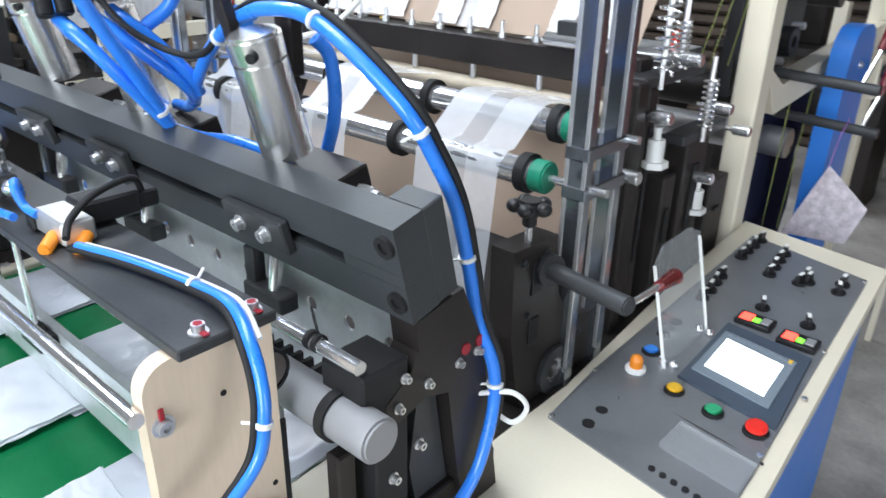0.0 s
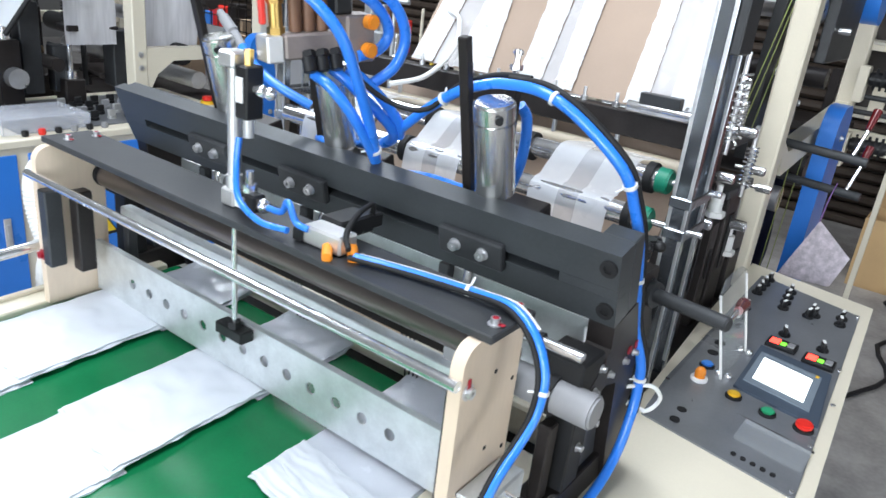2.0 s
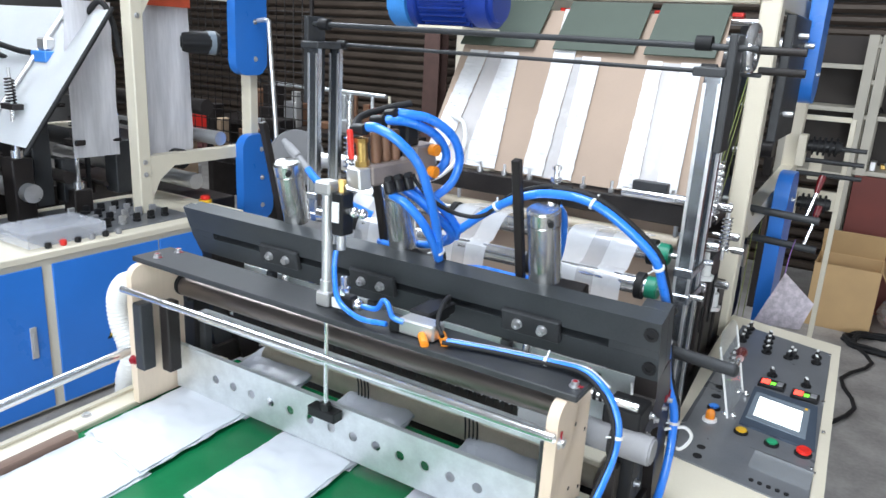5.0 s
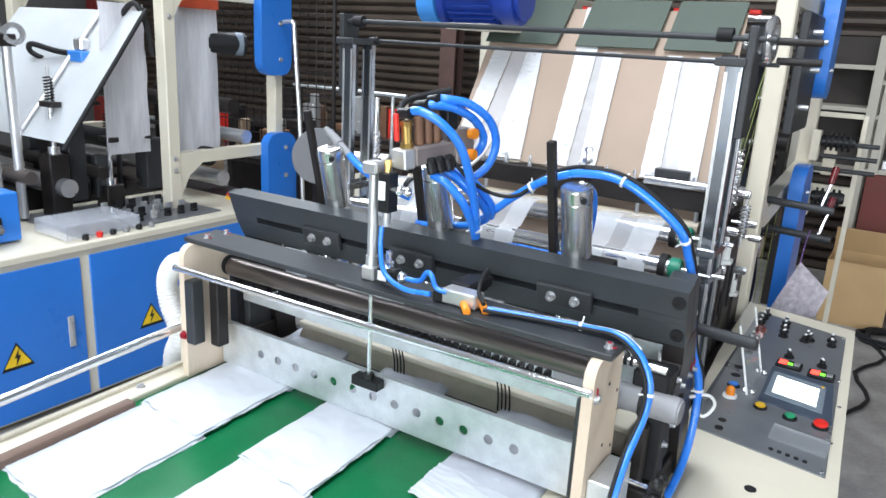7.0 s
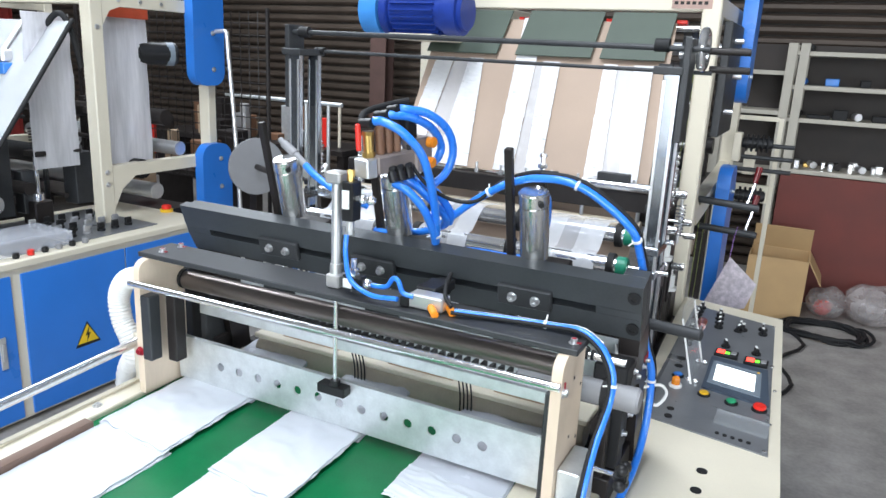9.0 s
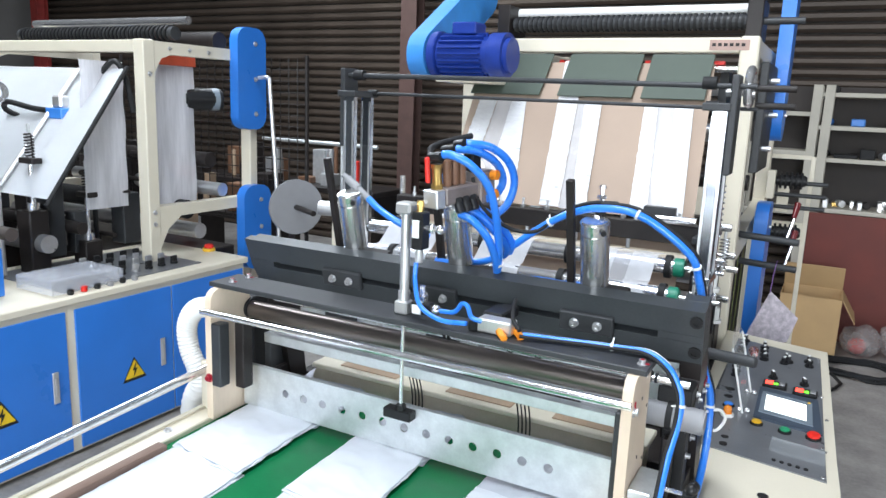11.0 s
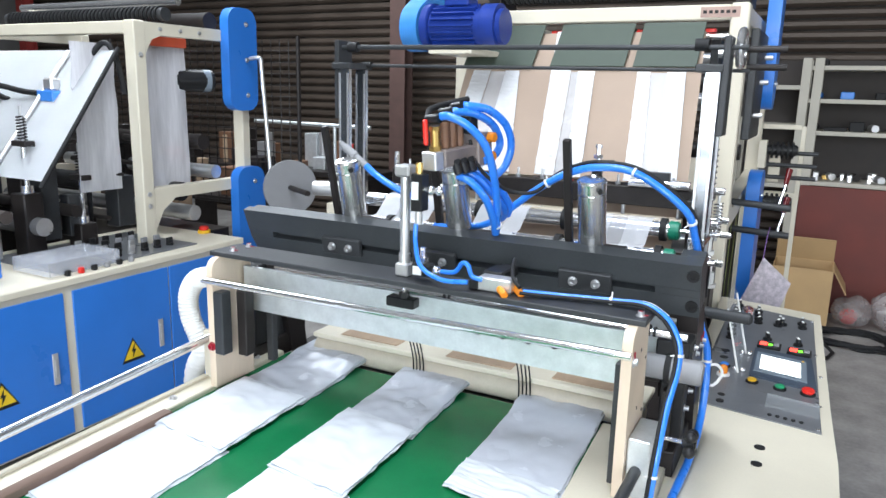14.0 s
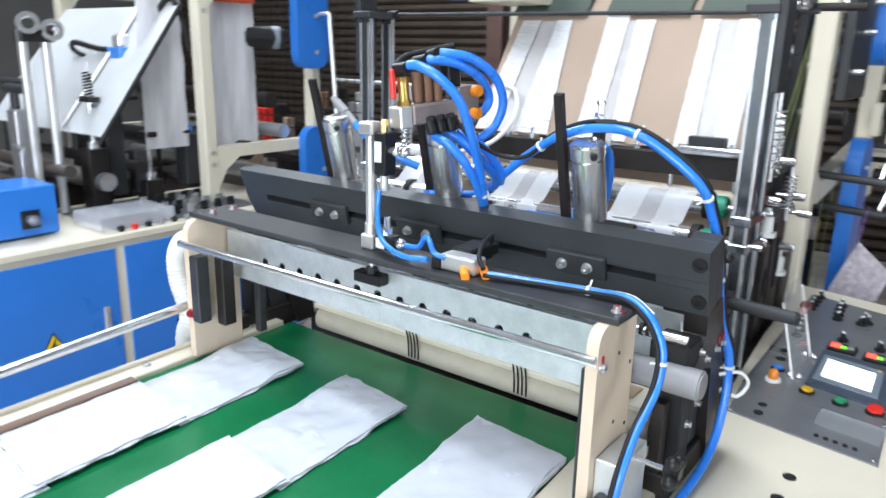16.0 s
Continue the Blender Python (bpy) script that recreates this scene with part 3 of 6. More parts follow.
def build_solenoid_valve():
    t = thing("solenoid_valve", "black and steel solenoid valve with orange fittings", "valve", (-0.97, 0.33, 1.31))
    bm = B()
    box(bm, -1.035, -0.945, 0.30, 0.345, 1.311, 1.345, 0.004)
    part("body", bm, ALU, t)
    bm = B()
    box(bm, -1.04, -0.985, 0.345, 0.43, 1.315, 1.35, 0.004)
    part("coil", bm, BLACKPL, t)
    bm = B()
    box(bm, -1.035, -0.99, 0.42, 0.46, 1.318, 1.345, 0.003)
    part("plug", bm, BLACKPL, t)
    bm = B()
    box(bm, -1.055, -1.03, 0.295, 0.33, 1.311, 1.335, 0.003)
    part("end_cap", bm, BLACKPL, t)
    for x, y in ((-0.975, 0.302), (-0.945, 0.332)):
        bm = B()
        rod(bm, (x, y, 1.322), (x + 0.026, y - 0.026, 1.314), 0.009, 14, bevel=0.002)
        part("fitting", bm, ORANGE, t, "orange push fitting")


before = set(bpy.data.objects)
build_solenoid_valve()
for o in set(bpy.data.objects) - before:
    if o.parent is None:
        o.location += Vector((0.0, 0.02, -0.010))


# ---- sealing head ----
def build_beam():
    t = thing("sealing_beam", "grey-black slotted steel beam with bolted clamp blocks", "machine beam", (-1.245, 0.57, 1.2))
    x0, x1, y0, y1, zb, zt = -1.95, -0.545, 0.545, 0.594, 1.240, 1.381
    bm = B()
    # a front skin with real slots over a deeper core
    extrude_outline(bm, [(x0 - 0.02, zt), (x1, zt), (x1, 1.314), (x0 - 0.012, 1.314)], "y", y0, y0 + 0.03)
    extrude_outline(bm, [(x0 - 0.01, 1.294), (x1, 1.294), (x1, zb), (x0 + 0.01, zb)], "y", y0, y0 + 0.03)
    for a, b in ((x0 - 0.01, -1.864), (-0.652, x1)):
        box(bm, a, b, y0, y0 + 0.03, 1.2945, 1.3135, 0)
    box(bm, x0, x1, y0 + 0.03, y1, zb, zt, 0)
    part("bar", lean(bm), BAR, t)
    bm = B()
    box(bm, -0.604, -0.545, 0.5945, 0.632, 1.240, 1.381, 0.002)
    part("end_block", lean(bm), BAR, t)
    for xc in (-1.589, -1.268, -0.828):
        bm = B()
        box(bm, xc - 0.07, xc + 0.07, y0 - 0.016, y0, 1.276, 1.330, 0.003)
        b = part("clamp_block", lean(bm), BLACK, t)
        for dx in (-0.03, 0.03):
            bm = B()
            p = Vector((xc + dx, y0 - 0.016, 1.303))
            ring(bm, p + Vector((0, -0.006, 0)), (0, -1, 0), 0.004, 0.0095, 0.012, 12)
            rod(bm, p, p + Vector((0, -0.002, 0)), 0.0125, 12)
            rod(bm, p, p + Vector((0, -0.006, 0)), 0.005, 6)
            part("bolt", lean(bm), STEEL, b)
    for z in (1.353, 1.270):
        bm = B()
        ring(bm, (-0.563, y0 - 0.003, z), (0, -1, 0), 0.008, 0.015, 0.006, 20)
        rod(bm, (-0.563, y0 + 0.001, z), (-0.563, y0 - 0.002, z), 0.009, 6)
        part("cap_screw", lean(bm), RUBBER, t)
    # end arms down to the machine bed: a broad plate with a raking brace and a black block before it
    for xa, xb, near in ((-0.60, -0.546, True), (-1.95, -1.90, False)):
        bm = B()
        extrude_outline(bm, [(0.566, 1.245), (0.655, 1.262), (0.70, 1.165), (0.722, 1.05), (0.755, 0.86), (0.68, 0.86), (0.655, 0.95), (0.630, 1.11), (0.585, 1.125), (0.52, 1.108), (0.512, 1.148), (0.556, 1.176), (0.572, 1.2)], "x", xa + 0.006, xb)
        a = part("end_arm", bm, DARK, t, "dark brown steel arm plate", smooth=False)
        bm = B()
        extrude_outline(bm, [(0.592, 1.118), (0.626, 1.108), (0.652, 0.95), (0.676, 0.865), (0.60, 0.865), (0.575, 1.0)], "x", xa - 0.02, xb - 0.022)
        part("brace", bm, BLACK, t, smooth=False)
        bm = B()
        box(bm, xa - 0.025, xb - 0.001, 0.475, 0.555, 1.112, 1.205, 0.004)
        box(bm, xa - 0.01, xb - 0.008, 0.50, 0.56, 0.935, 1.11, 0.003)
        part("clamp_block", bm, RUBBER, t)
        bm = B()
        box(bm, xa - 0.02, xb - 0.01, 0.45, 0.76, 0.86, 0.932, 0.003)
        part("foot", bm, DARK, t)
        if near:
            for y, z in ((0.545, 1.175), (0.588, 1.146), (0.533, 1.135), (0.65, 1.148), (0.690, 1.150)):
                screw(a, (xb, y, z), (1, 0, 0), 0.0052, 0.007)
            for y, z in ((0.664, 1.164), (0.694, 1.165)):
                part("paint_dab", rod(B(), (xb, y, z), (xb + 0.002, y, z), 0.009, 9), REDPAINT, a, "dab of red paint")
            for y, z in ((0.579, 1.048), (0.53, 1.02)):
                screw(t, (xb - 0.008, y, z), (1, 0, 0), 0.006, 0.009)


build_beam()


def build_lower_jaw():
    t = thing("lower_jaw", "galvanised plate with round holes and a black comb below the beam", "jaw plate", (-1.24, 0.62, 1.0))
    bm = B()
    holed_strip(bm, -1.80, -0.603, 1.088, 1.222, 0.602, 0.607, [(-1.667 + 0.0865 * k, 1.163, 0.012) for k in range(13)], 16)
    part("plate", bm, GALV, t, smooth=False)
    bm = B()
    box(bm, -1.80, -0.603, 0.540, 0.602, 1.080, 1.087, 0.002)
    part("ledge", bm, GALV, t)
    bm = B()
    box(bm, -1.78, -0.62, 0.536, 0.540, 1.070, 1.096, 0.001)
    part("comb_back", bm, DARK, t)
    for k in range(46):
        bm = B()
        box(bm, -1.765 + 0.0245 * k, -1.757 + 0.0245 * k, 0.532, 0.562, 1.0875, 1.106, 0)
        part("comb_tooth", bm, BLACKPL, t, smooth=False)
    # loose wire ends and tabs at the console side
    for k, (y, z) in enumerate(((0.596, 1.21), (0.599, 1.185), (0.597, 1.16))):
        bm = B()
        rod(bm, (-0.606 + 0.006 * k, y, z), (-0.596 + 0.006 * k, y - 0.018, z - 0.02), 0.0045, 8)
        part("wire_tab", bm, BRASS if k == 1 else WHITEPL, t)
    return t


JAW = build_lower_jaw()


def build_bed():
    # cream bed roller under the jaw
    r = thing("bed_roller", "cream coated roller under the sealing jaw", "roller", (-1.24, 0.69, 0.93))
    bm = B()
    rod(bm, (-1.80, 0.700, 0.898), (-0.68, 0.700, 0.898), 0.038, 28, bevel=0.003)
    part("sleeve", bm, material("cream_roller_coating", (0.6, 0.54, 0.44), 0.4), r)
    r = thing("bed_bar", "cream bed bar with a tan strip behind the belt", "bar", (-1.24, 0.72, 0.95))
    bm = B()
    box(bm, -1.80, -0.67, 0.66, 0.78, 0.940, 0.957, 0.003)
    part("bar", bm, CREAM, r)
    for a in (-1.60, -1.2, -0.85):
        part("strip", box(B(), a - 0.1, a + 0.12, 0.685, 0.75, 0.957, 0.961, 0.001), TAN, r)
    for xc in (-1.40, -1.04):
        for k in range(4):
            c = thing("elastic_cord", "thin black elastic cord over the bed roller", "cord", (xc + 0.012 * k, 0.62, 0.95), "elastic cords over the bed roller")
            bm = B()
            x = xc + 0.012 * k
            sweep(bm, [(x, 0.60, 1.075), (x, 0.64, 0.985), (x, 0.655, 0.935), (x, 0.658, 0.885)], 0.0022, 6, 4)
            part("cord", bm, RUBBER, c)
    # dark bed behind and under
    bm = B()
    box(bm, -1.95, -0.62, 0.78, 2.1, 0.72, 0.86, 0.003)
    tagged(part("machine_bed", bm, DARK), "dark steel machine bed under the rollers", "machine bed")


build_bed()


def build_cylinders():
    first = None
    for xc in (-0.834, -1.224, -1.584):
        if first:
            copy_thing(first, Matrix.Translation((first.location.x + xc + 0.834, first.location.y, first.location.z)))
            continue
        t = thing("air_cylinder", "round satin aluminium air cylinder standing on the beam", "air cylinder", (xc, 0.64, 1.3), "air cylinders on the beam")
        first = t
        bm = B()
        rod(bm, (xc, 0.622, 1.376), (xc, 0.622, 1.512), 0.0365, 32)
        part("barrel", lean(bm), CYLM, t)
        bm = B()
        rod(bm, (xc, 0.622, 1.512), (xc, 0.622, 1.55), 0.0375, 32, bevel=0.005)
        part("head_cap", lean(bm), CYLM, t)
        bm = B()
        rod(bm, (xc + 0.028, 0.597, 1.53), (xc + 0.032, 0.588, 1.53), 0.007, 12)
        part("port_screw", lean(bm), RUBBER, t)
        bm = B()
        box(bm, xc - 0.05, xc + 0.075, 0.622, 0.70, 1.25, 1.338, 0.003)
        b = part("mount_block", lean(bm), DARK, t)
        bm = B()
        ring(bm, (xc + 0.077, 0.64, 1.312), (1, 0, 0), 0.006, 0.012, 0.006, 14)
        rod(bm, (xc + 0.075, 0.675, 1.305), (xc + 0.10, 0.675, 1.305), 0.011, 6)
        rod(bm, (xc + 0.10, 0.675, 1.305), (xc + 0.115, 0.675, 1.305), 0.0075, 12)
        part("port_nut", lean(bm), STEEL, b)


build_cylinders()


def build_adjuster():
    t = thing("adjuster_screw", "chromed adjuster screw with stacked nuts behind the cylinder", "adjuster", (-0.84, 0.625, 1.56))
    bm = B()
    box(bm, -0.847, -0.833, 0.619, 0.633, 1.39, 1.50, 0.002)
    box(bm, -0.852, -0.828, 0.615, 0.638, 1.50, 1.585, 0.003)
    part("post", bm, DARK, t)
    bm = B()
    rod(bm, (-0.84, 0.626, 1.585), (-0.84, 0.626, 1.648), 0.0055, 10)
    rod(bm, (-0.84, 0.626, 1.585), (-0.84, 0.626, 1.600), 0.016, 6)
    rod(bm, (-0.84, 0.626, 1.612), (-0.84, 0.626, 1.622), 0.012, 6)
    rod(bm, (-0.84, 0.626, 1.638), (-0.84, 0.626, 1.648), 0.010, 12, bevel=0.002)
    part("screw", bm, CHROME, t)


build_adjuster()


def build_push_bars():
    out = []
    for xc in (-0.901, -1.293, -1.657):
        t = thing("push_bar", "flat black steel bar that rides up and down beside its cylinder", "push bar", (xc, 0.60, 1.3), "push bars beside the air cylinders")
        bm = B()
        box(bm, xc - 0.010, xc + 0.010, 0.624, 0.642, 1.15, 1.647, 0.002)
        part("bar", lean(bm), DARK, t)
        bm = B()
        box(bm, xc - 0.012, xc + 0.012, 0.562, 0.585, 1.17, 1.24, 0.002)
        part("lower_bar", bm, BLACK, t)
        bm = B()
        box(bm, xc - 0.012, xc + 0.085, 0.555, 0.59, 1.152, 1.182, 0.003)
        part("shoe", bm, BLACK, t)
        bm = B()
        rod(bm, (xc + 0.05, 0.572, 1.182), (xc + 0.05, 0.585, 1.28), 0.011, 14)
        part("piston_rod", bm, CHROME, t)
        out.append(t)
    return out


PUSH = build_push_bars()


# ---- control console ----
CZ = 0.865


def desk_place(x, y, z):
    """Lays a place of the flat desk plan onto the console, whose upper panel rises towards the back."""
    yy = float(np.interp(y, (0.95, 1.15, 1.47, 1.85, 2.0, 2.2), (0.977, 1.175, 1.471, 1.80, 1.93, 2.10))) if y > 0.95 else y + 0.027
    return Vector((x * (1 - 0.06 * max(0.0, y - 0.956) / 0.9), yy, z + 0.003 + 0.054 * max(0.0, yy - 1.06)))


def desk(bm):
    for v in bm.verts:
        v.co = desk_place(*v.co)
    return bm



def build_console():
    t = thing("control_console", "cream and blue control console with a grey panel", "control console", (-0.4, 1.2, 0))
    bm = B()
    extrude_outline(bm, [(-0.625, -0.3), (-0.185, -0.3), (-0.195, 0.7), (-0.213, 1.035), (-0.278, 2.06), (-0.70, 2.14), (-0.66, 1.5), (-0.615, 1.035)], "z", CZ - 0.035, CZ)
    part("top", desk(bm), CREAM, t, smooth=False)
    bm = B()
    extrude_outline(bm, [(-0.61, -0.28), (-0.212, -0.28), (-0.29, 2.05), (-0.65, 2.08)], "z", 0.12, CZ - 0.036)
    part("cabinet", bm, BLUE, t, "blue painted cabinet", smooth=False)
    bm = B()
    extrude_outline(bm, [(-0.6, -0.26), (-0.23, -0.26), (-0.31, 2.03), (-0.64, 2.06)], "z", 0.0, 0.12)
    part("plinth", bm, DARK, t, smooth=False)
    for y in (0.600, 0.700):
        bm = B()
        rod(bm, (-0.380, y, CZ + 0.0005), (-0.380, y, CZ + 0.003), 0.014, 20)
        part("hole_plug", desk(bm), RUBBER, t)
    # the grey panel
    bm = B()
    extrude_outline(bm, [(-0.580, 0.925), (-0.235, 0.868), (-0.245, 1.06), (-0.300, 1.945), (-0.635, 2.035), (-0.603, 1.12)], "z", CZ, CZ + 0.004)
    p = part("panel", desk(bm), PANEL, t, "grey brushed control panel", smooth=False)
    z = CZ + 0.004
    bm = B()
    sweep(bm, [(-0.603, 1.117, z), (-0.42, 1.09, z), (-0.24, 1.065, z)], 0.0025, 6, 4)
    part("seam", desk(bm), DARK, p)
    for q in ((-0.575, 0.93), (-0.245, 0.885), (-0.595, 1.11), (-0.252, 1.08), (-0.305, 1.93), (-0.25, 1.30), (-0.275, 1.5)):
        bm = B()
        rod(bm, (q[0], q[1], z), (q[0], q[1], z + 0.004), 0.006, 12, bevel=0.001)
        part("panel_screw", desk(bm), CHROME, p)
    # touch screen
    bm = B()
    extrude_outline(bm, [(-0.462, 1.197), (-0.256, 1.160), (-0.284, 1.444), (-0.474, 1.470)], "z", z, z + 0.008)
    s = part("touch_screen", desk(bm), HMI, t, "slate touch-screen terminal", smooth=False)
    bm = B()
    extrude_outline(bm, [(-0.452, 1.238), (-0.287, 1.208), (-0.300, 1.402), (-0.460, 1.425)], "z", z + 0.008, z + 0.011)
    part("bezel", desk(bm), HMI2, s, smooth=False)
    bm = B()
    extrude_outline(bm, [(-0.436, 1.262), (-0.308, 1.238), (-0.316, 1.370), (-0.444, 1.394)], "z", z + 0.0112, z + 0.0122)
    part("display", desk(bm), SCREEN, s, "bright white lit display", smooth=False)
    for k in range(11):
        x = -0.445 + 0.0135 * k
        y = 1.417 - 0.0022 * k
        bm = B()
        box(bm, x - 0.004, x + 0.004, y - 0.006, y + 0.006, z + 0.011, z + 0.0122, 0)
        part("writing_bar", desk(bm), HMI2 if k < 10 else YELLOWPL, s)
    # push buttons
    for name, x, y, m, r in (("yellow", -0.446, 1.15, YELLOWPL, 0.016), ("green", -0.362, 1.136, GREENPL, 0.016), ("red", -0.281, 1.134, REDPL, 0.019), ("blue", -0.546, 1.246, BLUEPL, 0.016)):
        b = thing("push_button", name + " push button with a black collar on the panel", "button", desk_place(x, y, z), "push buttons on the panel")
        bm = B()
        rod(bm, (x, y, z), (x, y, z + 0.008), r + 0.004, 24, bevel=0.002)
        part("collar", desk(bm), RUBBER, b)
        bm = B()
        rod(bm, (x, y, z + 0.008), (x, y, z + (0.02 if name == "red" else 0.014)), r, 24, bevel=0.003)
        part("cap", desk(bm), m, b)
    b = thing("signal_lamp", "amber domed signal lamp in a white collar", "lamp", (-0.537, 1.163, z))
    bm = B()
    rod(bm, (-0.537, 1.163, z), (-0.537, 1.163, z + 0.012), 0.021, 24, bevel=0.002)
    part("collar", desk(bm), WHITEPL, b)
    bm = B()
    rod(bm, (-0.537, 1.163, z + 0.012), (-0.537, 1.163, z + 0.026), 0.0135, 20)
    ball(bm, (-0.537, 1.163, z + 0.026), 0.0135)
    part("dome", desk(bm), AMBER, b, "amber translucent dome")
    for x, y in ((-0.513, 0.956), (-0.517, 1.007), (-0.523, 1.056), (-0.56, 1.33), (-0.565, 1.40)):
        bm = B()
        rod(bm, (x, y, z - 0.002), (x, y, z + 0.004), 0.0115 if y < 1.2 else 0.015, 18)
        part("plug", desk(bm), RUBBER, p)
    for k in range(5):
        bm = B()
        rod(bm, (-0.372 + 0.021 * k, 0.925 - 0.003 * k, z - 0.002), (-0.372 + 0.021 * k, 0.925 - 0.003 * k, z + 0.004), 0.006, 12)
        part("plug", desk(bm), RUBBER, p)
    # shallow clear tray on the lower panel
    bm = B()
    extrude_outline(bm, [(-0.390, 0.985), (-0.243, 0.965), (-0.243, 1.045), (-0.390, 1.065)], "z", z, z + 0.012)
    part("clear_tray", desk(bm), ACRYL, t, "clear shallow plastic tray", smooth=False)
    # selector knobs
    knobs = [(-0.598, 1.856), (-0.600, 1.905), (-0.601, 1.955), (-0.601, 2.005), (-0.500, 1.80), (-0.506, 1.852), (-0.512, 1.905), (-0.516, 1.955), (-0.425, 1.80), (-0.410, 1.822), (-0.422, 1.845), (-0.335, 1.815), (-0.340, 1.868), (-0.588, 1.703), (-0.583, 1.655), (-0.575, 1.605), (-0.572, 1.552), (-0.445, 1.605), (-0.337, 1.59)]
    first = None
    for x, y in knobs:
        if first:
            copy_thing(first, Matrix.Translation(desk_place(x, y, z)) @ pose(0, 0, 0, 3, 0, random.uniform(-25, 25)))
            continue
        k = thing("selector_knob", "black pointer knob with a white line", "knob", desk_place(x, y, z), "selector knobs on the panel")
        first = k
        bm = B()
        rod(bm, (x, y, z), (x, y, z + 0.008), 0.0175, 20, bevel=0.002)
        part("skirt", desk(bm), BLACKPL, k)
        bm = B()
        box(bm, x - 0.006, x + 0.006, y - 0.017, y + 0.017, z + 0.008, z + 0.026, 0.003)
        part("grip", desk(bm), BLACKPL, k)
        bm = B()
        box(bm, x - 0.0045, x + 0.0045, y - 0.003, y + 0.017, z + 0.0262, z + 0.0272, 0)
        part("pointer", desk(bm), WHITEPL, k)
    # two temperature displays
    for x, y in ((-0.431, 1.520), (-0.328, 1.497)):
        d = thing("counter_display", "small black meter with red and green lit digits", "meter", desk_place(x, y, z), "meters on the panel")
        bm = B()
        box(bm, x - 0.04, x + 0.04, y - 0.028, y + 0.028, z, z + 0.012, 0.002)
        part("case", desk(bm), BLACKPL, d)
        bm = B()
        box(bm, x - 0.032, x - 0.006, y - 0.018, y + 0.018, z + 0.0122, z + 0.0132, 0)
        part("red_digits", desk(bm), LEDRED, d)
        bm = B()
        box(bm, x - 0.003, x + 0.012, y - 0.016, y + 0.006, z + 0.0122, z + 0.0132, 0)
        part("green_digits", desk(bm), LEDGREEN, d)
        bm = B()
        box(bm, x + 0.015, x + 0.034, y - 0.016, y + 0.014, z + 0.0122, z + 0.016, 0.002)
        part("keys", desk(bm), GREYPLASTIC, d)
    # small clear standing cover with its chrome hinges
    c = thing("clear_cover", "open clear acrylic cover standing on the panel", "cover", (-0.50, 1.3, z))
    bm = B()
    m = Matrix.Translation((-0.497, 1.31, z)) @ Matrix.Rotation(radians(-14), 4, "Y")
    extrude_outline(bm, [(-0.10, 0.0), (0.10, 0.0), (0.10, 0.23), (0.06, 0.25), (-0.06, 0.25), (-0.10, 0.22)], "x", -0.002, 0.002)
    bmesh.ops.transform(bm, matrix=m, verts=bm.verts)
    part("sheet", desk(bm), ACRYL, c, smooth=False)
    for e in (-0.10, 0.10):
        bm = B()
        rod(bm, m @ Vector((0, e, 0)), m @ Vector((0, e, 0.22)), 0.0035, 8)
        part("edge", desk(bm), WHITEPL, c)
    for y in (1.225, 1.395):
        for dx in (-0.012, 0.012):
            bm = B()
            ball(bm, (-0.497 + dx, y, z + 0.008), 0.010)
            part("hinge_nut", desk(bm), CHROME, c)


build_console()


